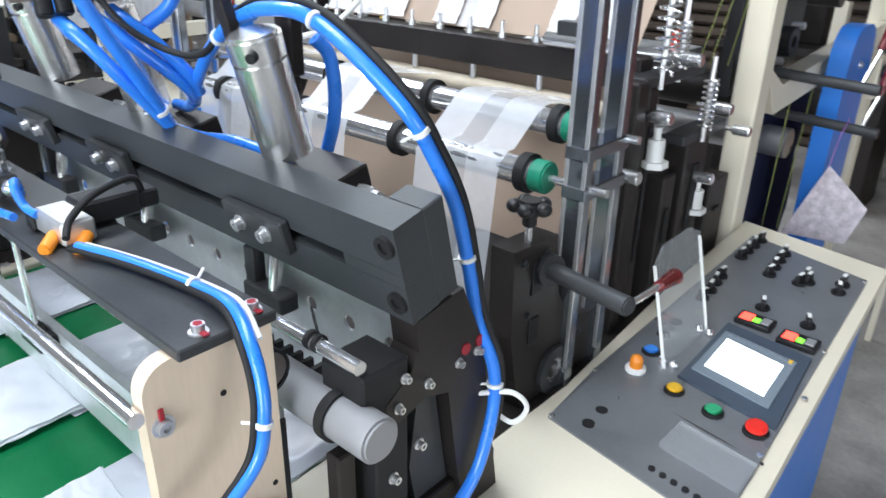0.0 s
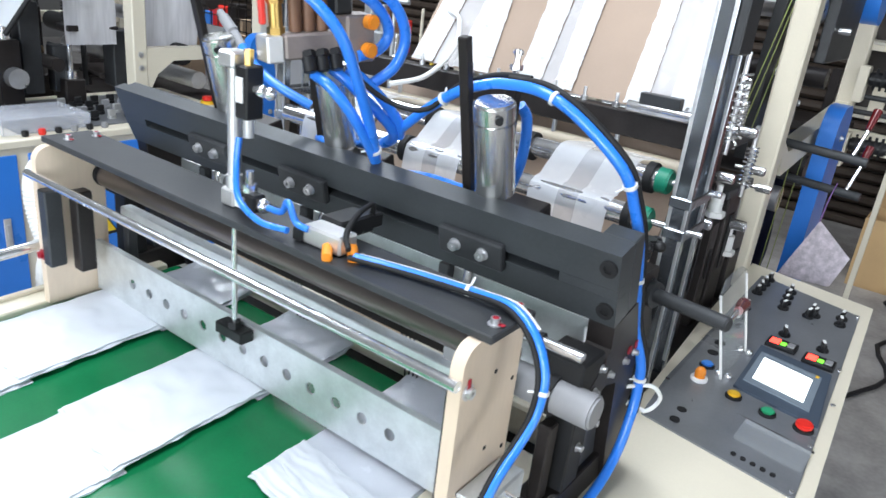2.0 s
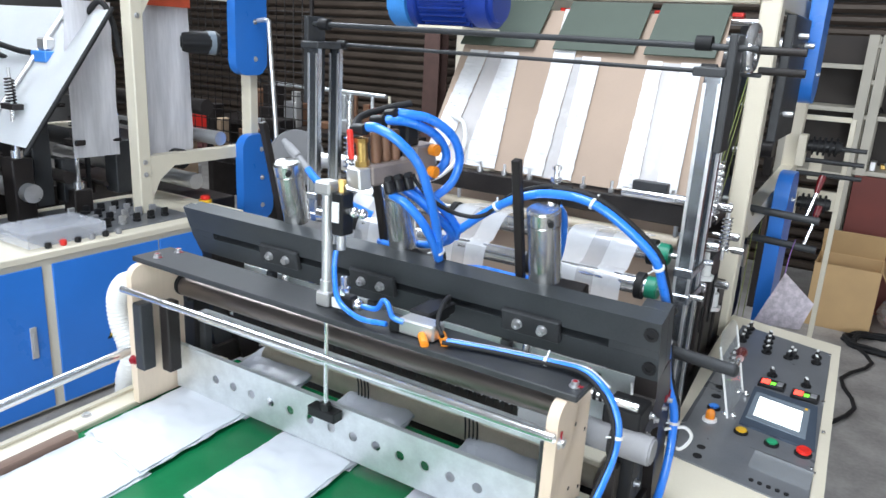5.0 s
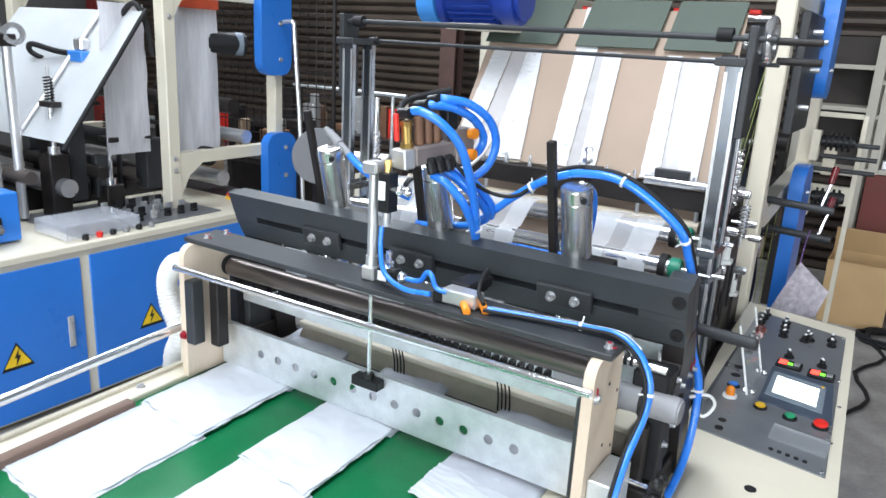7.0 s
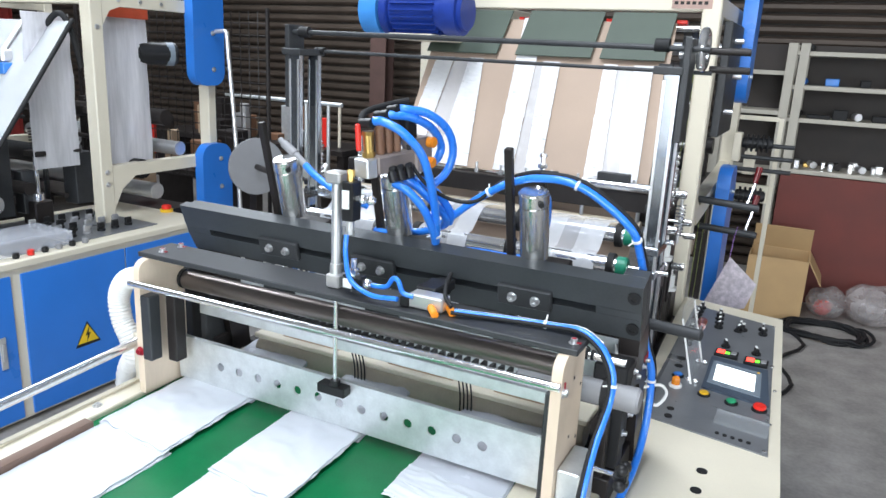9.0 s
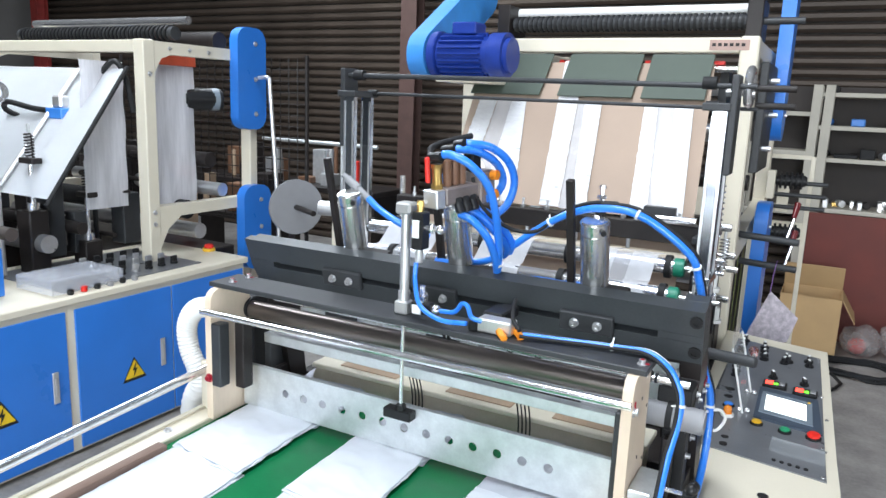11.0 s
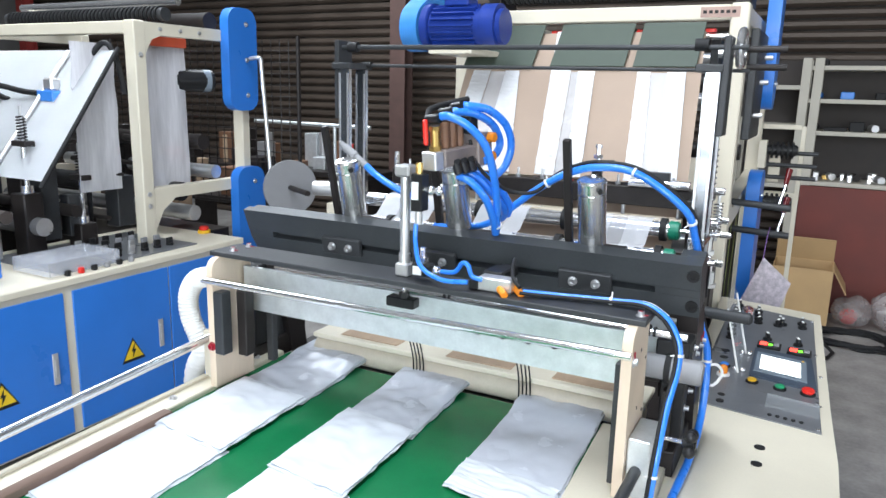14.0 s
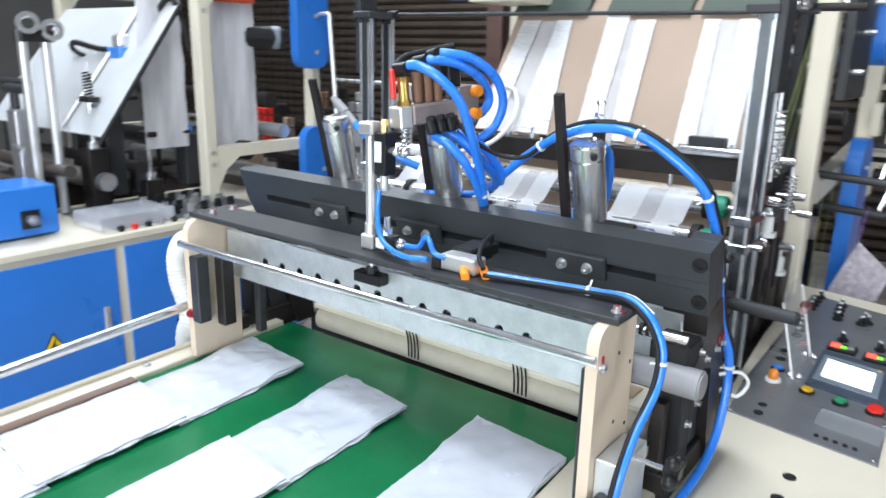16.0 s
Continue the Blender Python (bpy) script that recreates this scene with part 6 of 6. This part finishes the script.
    for k, (x, y0, y1) in enumerate(((-3.97, 1.74, 2.14), (-4.07, 1.42, 1.70))):
        s = thing("woven_sheet", "white woven plastic sheet hanging in the next machine", "sheet", (x, (y0 + y1) / 2, 1.2), "woven sheets of the next machine")
        bm = B()
        rows = [[bm.verts.new((x + 0.012 * noise.noise(Vector((i * 0.5, j * 0.25, k * 3.0))), y0 + (y1 - y0) * i / 10 + 0.012 * noise.noise(Vector((i * 0.2, j * 0.4, 7))), 2.03 - (0.91 if k == 0 else 0.84) * j / 14)) for i in range(11)] for j in range(15)]
        for A, C in zip(rows, rows[1:]):
            for i in range(10):
                bm.faces.new((A[i], A[i + 1], C[i + 1], C[i]))
        bmesh.ops.solidify(bm, geom=bm.faces[:], thickness=0.004)
        part("sheet", bm, WOVEN, s)
        if k:
            continue
        bm = B()
        box(bm, x - 0.015, x + 0.015, y0, y1 + 0.01, 2.03, 2.09, 0.003)
        part("top_band", bm, REDBAND, s, "orange-red band along the top")
    # spring posts in front of the white sheet
    for x, y, h in ((-4.12, 1.14, 1.57), (-4.12, 1.46, 1.36)):
        p = thing("spring_post", "black press post with a steel spindle and spring", "press post", (x, y, 0.87), "spring posts of the next machine")
        bm = B()
        box(bm, x - 0.07, x + 0.045, y - 0.055, y + 0.055, 0.872, h - 0.35, 0.006)
        part("block", bm, DARK, p)
        bm = B()
        rod(bm, (x, y, h - 0.35), (x, y, h - 0.08), 0.013, 14)
        rod(bm, (x, y, h - 0.35), (x, y, h - 0.31), 0.032, 14)
        part("spindle", bm, CHROME, p)
        bm = B()
        box(bm, x - 0.06, x + 0.06, y - 0.03, y + 0.03, h - 0.10, h - 0.07, 0.004)
        rod(bm, (x, y, h - 0.09), (x + 0.05, y + 0.25, h - 0.085), 0.011, 10)
        part("clamp", bm, DARK, p)
        bm = B()
        line = [(x + 0.022 * math.cos(0.628 * i), y + 0.022 * math.sin(0.628 * i), h - 0.07 + 0.0016 * i) for i in range(81)]
        sweep(bm, line, 0.0042, 6, smooth=False)
        part("spring", bm, DARK, p)
        bm = B()
        rod(bm, (x, y, h - 0.07), (x, y, h + 0.11), 0.008, 10)
        part("stem", bm, STEEL, p)
    # heavy dark bed with rollers behind the posts
    q = thing("machine_bed", "dark steel bed with rollers inside the next machine", "machine bed", (-4.5, 1.4, 0.87))
    for x0, x1, y0, y1, z0, z1, mt in ((-5.4, -3.95, 1.75, 2.45, 0.4, 0.85, DARK), (-5.2, -4.4, 0.2, 1.5, 0.4, 0.98, DARK)):
        bm = B()
        box(bm, x0, x1, y0, y1, z0, z1, 0.005)
        part("bed", bm, mt, q)
    for y, z, rr, mt in ((0.75, 1.05, 0.045, DARKCHROME), (0.95, 1.12, 0.035, DARKCHROME), (1.15, 1.04, 0.05, STEEL), (1.35, 1.10, 0.035, DARK)):
        bm = B()
        rod(bm, (-5.4, y, z), (-4.02, y, z), rr, 18)
        part("roller", bm, mt, q)
    # white reel and pole in the passage
    r = thing("film_reel", "white film reel on a dark shaft", "reel", (-3.7, 2.75, 1.1))
    bm = B()
    rod(bm, (-3.50, 2.56, 1.15), (-3.475, 2.545, 1.15), 0.185, 36, bevel=0.004)
    part("side", bm, GREYPLASTIC, r)
    bm = B()
    rod(bm, (-3.49, 2.55, 1.15), (-3.22, 2.40, 1.15), 0.018, 14)
    part("shaft", bm, DARK, r)
    bm = B()
    box(bm, -3.58, -3.52, 2.58, 2.64, 0, 1.16, 0.004)
    part("stand", bm, DARK, r)
    p = thing("bent_pole", "grey bent steel pole beside the blue covers", "pole", (-3.7, 2.6, 0))
    part("pole", sweep(B(), [(-3.75, 2.49, 1.985), (-3.69, 2.50, 1.99), (-3.665, 2.50, 1.97), (-3.66, 2.50, 1.9), (-3.60, 2.50, 1.1), (-3.56, 2.50, 0.0)], 0.014, 10, 6), ALU, p)


def build_clutter():
    """Upright tubes on the next machine, and the crowded row of machines and shelves behind."""
    t = thing("roller_stand", "two steel posts with chrome rings on the next machine", "stand", (-4.1, 0.9, 0.9))
    for y, z0, z1 in ((0.87, 0.85, 1.80), (0.985, 0.85, 1.77)):
        part("post", rod(B(), (-4.12, y, z0), (-4.12, y, z1), 0.024, 16), ALU, t)
        bm = B()
        ring(bm, (-4.08, y + 0.02, z1 + 0.03), (1, -0.4, 0.2), 0.03, 0.055, 0.03, 20)
        part("chrome_ring", bm, CHROME, t)
    part("head_block", box(B(), -4.16, -4.08, 0.85, 1.02, 1.74, 1.80, 0.005), DARK, t)
    rng = random.Random(21)
    # shafts and small blocks inside the next machine
    for k in range(34):
        x, y, z = rng.uniform(-5.3, -4.1), rng.uniform(0.5, 2.4), rng.uniform(0.95, 1.55)
        q = thing("machine_fitting", "small worn steel fitting inside the next machine", "fitting", (x, y, z), "fittings inside the next machine")
        bm = B()
        w = rng.uniform(0.02, 0.06)
        if k % 2:
            box(bm, x - w, x + w, y - w, y + w, 0.9, z, 0.004)
        else:
            rod(bm, (x, y, 0.9), (x, y, z), w * 0.35, 10)
            rod(bm, (x - 0.09, y, z), (x + 0.14, y + rng.uniform(-0.05, 0.05), z), w * 0.45, 10)
        part("body", bm, rng.choice((DARK, DARK, BLACK, DARK, STEEL, TAN, BLACK)), q)
    # wire mesh guard behind
    g = thing("mesh_guard", "dark wire mesh guard behind the next machine", "mesh guard", (-4.6, 2.9, 1.2))
    for k in range(24):
        part("wire", rod(B(), (-5.6 + 0.08 * k, 2.95, 0.9), (-5.6 + 0.08 * k, 2.95, 2.1), 0.004, 6), DARK, g)
    for x in (-5.62, -3.68):
        part("post", rod(B(), (x, 2.955, 0), (x, 2.955, 2.12), 0.015, 8), DARK, g)
    for k in range(15):
        part("wire", rod(B(), (-5.6, 2.954, 0.9 + 0.08 * k), (-3.7, 2.954, 0.9 + 0.08 * k), 0.004, 6), DARK, g)
    # benches with small things in the passage behind
    for x0, x1, y, z, mt in ((-6.8, -4.2, 4.9, 0.95, DARK), (-3.9, -2.2, 5.0, 0.9, GALV), (-2.0, -0.9, 5.3, 1.0, DARK), (-7.5, -4.5, 3.6, 0.85, DARK)):
        b = thing("work_bench", "dark cluttered bench in the row behind", "bench", ((x0 + x1) / 2, y, 0), "benches behind the machines")
        part("top", box(B(), x0, x1, y - 0.3, y + 0.3, z - 0.05, z, 0.004), mt, b)
        for x in (x0 + 0.06, x1 - 0.06):
            part("leg", box(B(), x - 0.04, x + 0.04, y - 0.25, y + 0.25, 0, z - 0.05, 0.004), DARK, b)
        for k in range(int((x1 - x0) * 7)):
            x, h, w = rng.uniform(x0 + 0.1, x1 - 0.1), rng.uniform(0.06, 0.4), rng.uniform(0.03, 0.1)
            yy = y + rng.uniform(-0.22, 0.22)
            q = thing("loose_part", "loose workshop part standing on a bench", "loose part", (x, yy, z), "loose parts on the benches")
            bm = B()
            if k % 3:
                box(bm, x - w, x + w, yy - w, yy + w, z, z + h, 0.006)
            else:
                rod(bm, (x, yy, z), (x, yy, z + h), w * 0.5, 12, bevel=0.005)
            part("body", bm, rng.choice((DARK, DARK, DARK, GALV, CREAM, REDPL, TAN, BLUEPL, BROWN, STEEL, ALU)), q)
    # chrome tube and white frame beyond the near column
    q = thing("support_frame", "white painted tube frame behind the guide columns", "frame", (-3.4, 3.2, 0.9))
    for a, b, r, mt in (((-4.4, 3.3, 1.50), (-3.3, 3.3, 1.49), 0.015, GALV), ((-3.62, 3.3, 0.0), (-3.62, 3.3, 1.485), 0.013, GALV), ((-3.42, 3.3, 0.0), (-3.42, 3.3, 1.485), 0.013, GALV)):
        part("tube", rod(B(), a, b, r, 12), mt, q)
    q = thing("film_drum", "satin steel drum beside the film reel", "drum", (-2.7, 2.9, 1.0))
    part("drum", rod(B(), (-3.3, 2.62, 1.12), (-3.0, 2.72, 1.12), 0.05, 20, bevel=0.005), ALU, q)
    part("stand", box(B(), -3.2, -3.12, 2.62, 2.72, 0, 1.03, 0.004), CREAM, q)
    for x, y, z, h in ((-2.35, 1.75, 0.86, 0.75), (-2.28, 2.0, 0.86, 0.6)):
        p = thing("spring_post", "black press post with a steel spindle and spring", "press post", (x, y, 0.86), "spring posts behind the far column")
        part("block", box(B(), x - 0.05, x + 0.05, y - 0.05, y + 0.05, 0, z + h * 0.5, 0.005), DARK, p)
        part("spindle", rod(B(), (x, y, z + h * 0.5), (x, y, z + h), 0.014, 14), CHROME, p)
        line = [(x + 0.022 * math.cos(0.628 * i), y + 0.022 * math.sin(0.628 * i), z + h * 0.55 + 0.0022 * i) for i in range(81)]
        part("spring", sweep(B(), line, 0.004, 6, smooth=False), CHROME, p)
        part("clamp", box(B(), x - 0.07, x + 0.07, y - 0.03, y + 0.03, z + h * 0.5, z + h * 0.54, 0.004), DARK, p)


build_clutter()
before = set(bpy.data.objects)
build_neighbour()
for o in set(bpy.data.objects) - before:
    if o.parent is None:
        o.location += Vector((0.02, 0.03, -0.038))


# ---- storage side ----
def build_storage():
    Y = 5.6
    t = thing("storage_rack", "cream steel storage rack with shelves of parts", "rack", (0.3, Y, 0))
    for x in (-1.02, -0.53, -0.44, 1.0):
        for y in (Y, Y + 0.4):
            bm = B()
            box(bm, x - 0.035, x + 0.035, y - 0.03, y + 0.03, 0 if x < -0.5 or y > Y else 1.06, 2.1 if x > -0.9 else 1.6, 0.003)
            part("upright", bm, RACKM, t)
    for x0, x1, z in ((-0.5, 1.0, 2.04), (-0.5, 1.0, 1.775), (-0.5, 1.0, 1.515), (-0.5, 1.0, 1.10), (-1.0, -0.56, 1.88), (-1.0, -0.56, 1.56), (-1.0, -0.56, 1.06)):
        bm = B()
        box(bm, x0, x1, Y - 0.02, Y + 0.42, z - 0.035, z, 0.003)
        part("shelf", bm, RACKM, t)
    # added sheet whose near-black brown is the shade behind the shelves
    part("shade_panel", box(B(), -1.05, 1.03, Y + 0.432, Y + 0.44, 1.05, 2.1, 0), material("rack_shade", (0.035, 0.027, 0.023), 0.6, 0, 0.3, 6), t, "dark sheet added for the shade inside the rack")
    rng = random.Random(8)
    for z, mats, n in ((1.775, (BLUEPL, REDPL, DARK, RUBBER), 6), (1.515, (STEEL, DARK, YELLOWPL, RUBBER), 9), (1.10, (ALU, STEEL, DARK, BRASS, CHROME), 22), (2.04, (material("red_cloth", (0.5, 0.06, 0.08), 0.7), RUBBER), 2)):
        for k in range(n):
            x = -0.42 + 1.35 * k / n + rng.uniform(-0.02, 0.02)
            y = Y + 0.05 + rng.uniform(0, 0.2)
            o = thing("spare_part", "small loose spare part lying on the rack", "spare part", (x, y, z), "spare parts on the rack")
            bm = B()
            h = rng.uniform(0.03, 0.09)
            if k % 3:
                w = rng.uniform(0.05, 0.18) if n < 10 else rng.uniform(0.03, 0.07)
                box(bm, x - w / 2, x + w / 2, y - 0.05, y + 0.05, z, z + h, 0.006)
            else:
                rod(bm, (x, y - 0.04, z + 0.03), (x + rng.uniform(-0.04, 0.04), y + 0.05, z + 0.03), 0.03, 12, bevel=0.004)
            part("body", bm, rng.choice(mats), o)
    bm = B()
    box(bm, -0.47, 2.6, Y - 0.07, Y - 0.03, 0, 1.063, 0.003)
    tagged(part("red_partition", bm, REDWALL), "red-brown sheet partition under the rack", "partition", kind="structure")
    c = thing("carton", "open brown corrugated carton on the floor", "carton", (-0.4, 5.2, 0))
    bm = B()
    x0, x1, y0, y1, h = -0.58, -0.15, 4.95, 5.35, 0.48
    for q in ((x0, x1, y0, y0 + 0.006), (x0, x1, y1 - 0.006, y1), (x0, x0 + 0.006, y0 + 0.006, y1 - 0.006), (x1 - 0.006, x1, y0 + 0.006, y1 - 0.006)):
        part("side", box(B(), *q, 0.007, h, 0), CARTON, c)
    part("base", box(bm, x0, x1, y0, y1, 0.0, 0.006, 0), CARTON, c)
    bm = B()
    box(bm, x0, x1, -0.2, 0, 0, 0.006, 0, Matrix.Translation((0, y1, h)) @ Matrix.Rotation(radians(-70), 4, "X"))
    part("flap", bm, CARTON, c)
    bm = B()
    box(bm, 0, 0.2, y0, y1, 0, 0.006, 0, Matrix.Translation((x1, 0, h)) @ Matrix.Rotation(radians(60), 4, "Y"))
    part("flap", bm, CARTON, c)
    rng = random.Random(3)
    for x, y, r in ((0.02, 5.25, 0.15), (0.34, 5.25, 0.19), (0.66, 5.28, 0.17)):
        o = thing("plastic_sack", "crumpled clear plastic sack on the floor", "sack", (x, y, 0), "plastic sacks by the partition")
        bm = B()
        bmesh.ops.create_icosphere(bm, subdivisions=4, radius=r)
        for v in bm.verts:
            k = 1 + 0.16 * noise.noise(v.co * 9 + Vector((x, y, 0)) * 5) + 0.07 * noise.noise(v.co * 24)
            v.co = Vector((v.co.x * k + x, v.co.y * k + y, max(0.001, (v.co.z * 0.85 + r * 0.75) * k)))
        part("film", bm, BAGCLEAR, o)
        if x < 0.1:
            bm = B()
            ball(bm, (x - 0.02, y - 0.02, r * 0.5), r * 0.45)
            part("contents", bm, REDPL, o)
    coil = []
    for k in range(70):
        a = 0.5 * k
        coil.append((0.02 + (0.28 + 0.05 * math.sin(k * 0.37)) * math.cos(a), 4.75 + (0.2 + 0.04 * math.cos(k * 0.5)) * math.sin(a), 0.012 + 0.012 * (k % 4)))
    coil += [(-0.1, 4.4, 0.012), (-0.25, 4.0, 0.012), (-0.15, 3.6, 0.012), (-0.3, 3.2, 0.012)]
    q = thing("cable_coil", "loose coil of black cable on the floor", "cable", (0, 4.7, 0))
    part("cable", sweep(B(), coil, 0.012, 7, 3), RUBBER, q)
    for k, z in enumerate((1.50, 1.22)):
        g = thing("clamp_reel", "black ribbed clamp reel behind the blue cover", "reel", (-0.52, 3.1, z), "clamp reels behind the gantry")
        bm = B()
        rod(bm, (-0.60, 3.1, z), (-0.45, 3.12, z), 0.03, 16, bevel=0.006)
        part("core", bm, BLACKPL, g)
        for j in range(5):
            bm = B()
            ring(bm, (-0.575 + 0.025 * j, 3.105 + 0.003 * j, z), (1, 0.13, 0), 0.028, 0.045, 0.010, 18)
            part("flange", bm, RUBBER, g)
        bm = B()
        box(bm, -0.64, -0.60, 3.06, 3.14, z - 0.1, z + 0.05, 0.004)
        part("stand", bm, CREAM, g)


build_storage()


def build_side_detail():
    """Cords, a hanging cloth and small frames seen past the gantry post on the console side."""
    for a, b in (((-0.70, 2.06, 2.07), (-0.75, 1.78, 1.38)), ((-0.70, 2.10, 2.07), (-0.75, 1.86, 1.38)), ((-0.70, 2.14, 2.07), (-0.75, 1.98, 1.36)), ((-0.70, 2.2, 2.07), (-0.75, 2.11, 1.30)), ((-0.66, 2.285, 1.29), (-0.66, 2.263, 0.80)), ((-0.66, 2.495, 1.30), (-0.66, 2.43, 0.78))):
        c = thing("tie_cord", "thin yellow-green cord tied to the gantry", "cord", a, "cords on the gantry side")
        part("cord", rod(B(), a, b, 0.0018, 6), GREENCORD, c)
    c = thing("navy_cloth", "dark navy cloth hanging under the gantry beam", "cloth", (-0.76, 2.5, 1.0))
    bm = B()
    rows = [[bm.verts.new((-0.77 + 0.02 * math.sin(i * 1.3) + 0.012 * noise.noise(Vector((i * 0.4, j * 0.5, 2))), 2.32 + (0.5 + 0.1 * j / 12) * i / 12 - 0.06 * j / 12, 1.26 - 0.66 * j / 12 + 0.03 * math.sin(i * 0.8))) for i in range(13)] for j in range(13)]
    for A, C in zip(rows, rows[1:]):
        for i in range(12):
            bm.faces.new((A[i], A[i + 1], C[i + 1], C[i]))
    bmesh.ops.solidify(bm, geom=bm.faces[:], thickness=0.006)
    part("cloth", bm, NAVY, c)
    f = thing("tension_frame", "small cream frame with clamp shafts behind the gantry", "frame", (-0.6, 3.4, 1.3))
    for x0, x1, z0, z1 in ((-0.70, -0.675, 0.0, 1.62), (-0.45, -0.425, 0.0, 1.62), (-0.675, -0.45, 1.60, 1.625), (-0.675, -0.45, 1.14, 1.24)):
        part("bar", box(B(), x0, x1, 3.40, 3.43, z0, z1, 0.002), CREAM, f)
    part("side_plate", box(B(), -0.60, -0.54, 3.36, 3.40, 1.30, 1.50, 0.003), CREAM, f)
    for z in (1.47, 1.40, 1.33):
        part("shaft", rod(B(), (-0.66, 3.35, z), (-0.35, 3.36, z), 0.012, 12), BLACK, f)
    # dark side plate of the unwind unit
    p = thing("unwind_cheek", "black cheek plate with steel studs behind the gantry post", "machine frame", (-0.74, 2.4, 1.3))
    bm = B()
    extrude_outline(bm, [(2.06, 1.26), (2.6, 1.30), (2.6, 1.50), (2.42, 1.56), (2.3, 2.0), (2.12, 2.02), (2.06, 1.6)], "x", -0.80, -0.765)
    part("plate", bm, BLACK, p, smooth=False)
    for y, z in ((2.12, 1.36), (2.25, 1.42), (2.35, 1.33), (2.5, 1.42), (2.15, 1.55), (2.2, 1.85), (2.18, 1.72)):
        part("stud", rod(B(), (-0.765, y, z), (-0.725, y, z), 0.012, 12, bevel=0.002), STEEL, p)
    part("upper_plate", box(B(), -0.643, -0.61, 2.07, 2.5, 1.60, 2.05, 0.004), BLACK, p)
    for y, z in ((2.16, 1.70), (2.3, 1.84), (2.42, 1.95), (2.2, 1.98)):
        part("stud", rod(B(), (-0.61, y, z), (-0.575, y, z), 0.011, 12, bevel=0.002), STEEL, p)
    for y, z in ((2.2, 1.48), (2.42, 1.38)):
        bm = B()
        ring(bm, (-0.745, y, z), (1, 0, 0), 0.02, 0.045, 0.04, 20)
        part("bearing", bm, BLACKPL, p)


build_side_detail()


# ---- moving things ----
def motions():
    def still(ob, dx=0, dy=0, dz=0):
        return pose(ob.location.x + dx, ob.location.y + dy, ob.location.z + dz)

    STROKE = [(0, 0), (10.3, 0), (11.3, 0), (11.5, 0.165), (12.3, 0.165), (13.1, 0.165), (13.2, 0.1), (13.3, 0), (13.4, 0), (16.0, 0)]
    up = 0.207
    walk(GATE, [(0, still(GATE)), (12.6, still(GATE)), (12.7, still(GATE, dz=0.035)), (12.8, still(GATE, dz=0.095)), (12.9, still(GATE, dz=0.15)), (13.0, still(GATE, dz=up)), (13.1, still(GATE, dz=up)), (16.0, still(GATE, dz=up))])
    for b in BAGS:
        walk(b, [(t, still(b, dx=-0.05 * d, dy=d)) for t, d in ((0, 0), (13.4, 0), (13.5, 0), (14.0, -0.082), (14.5, -0.163), (15.0, -0.245), (15.5, -0.316), (16.0, -0.372))])
    s = Vector((0, -math.sin(radians(14)), math.cos(radians(14))))
    for b in PUSH:
        def at(d, b=b):
            return still(b, 0, s.y * d, s.z * d)
        walk(b, [(t, at(-d)) for t, d in STROKE])



motions()
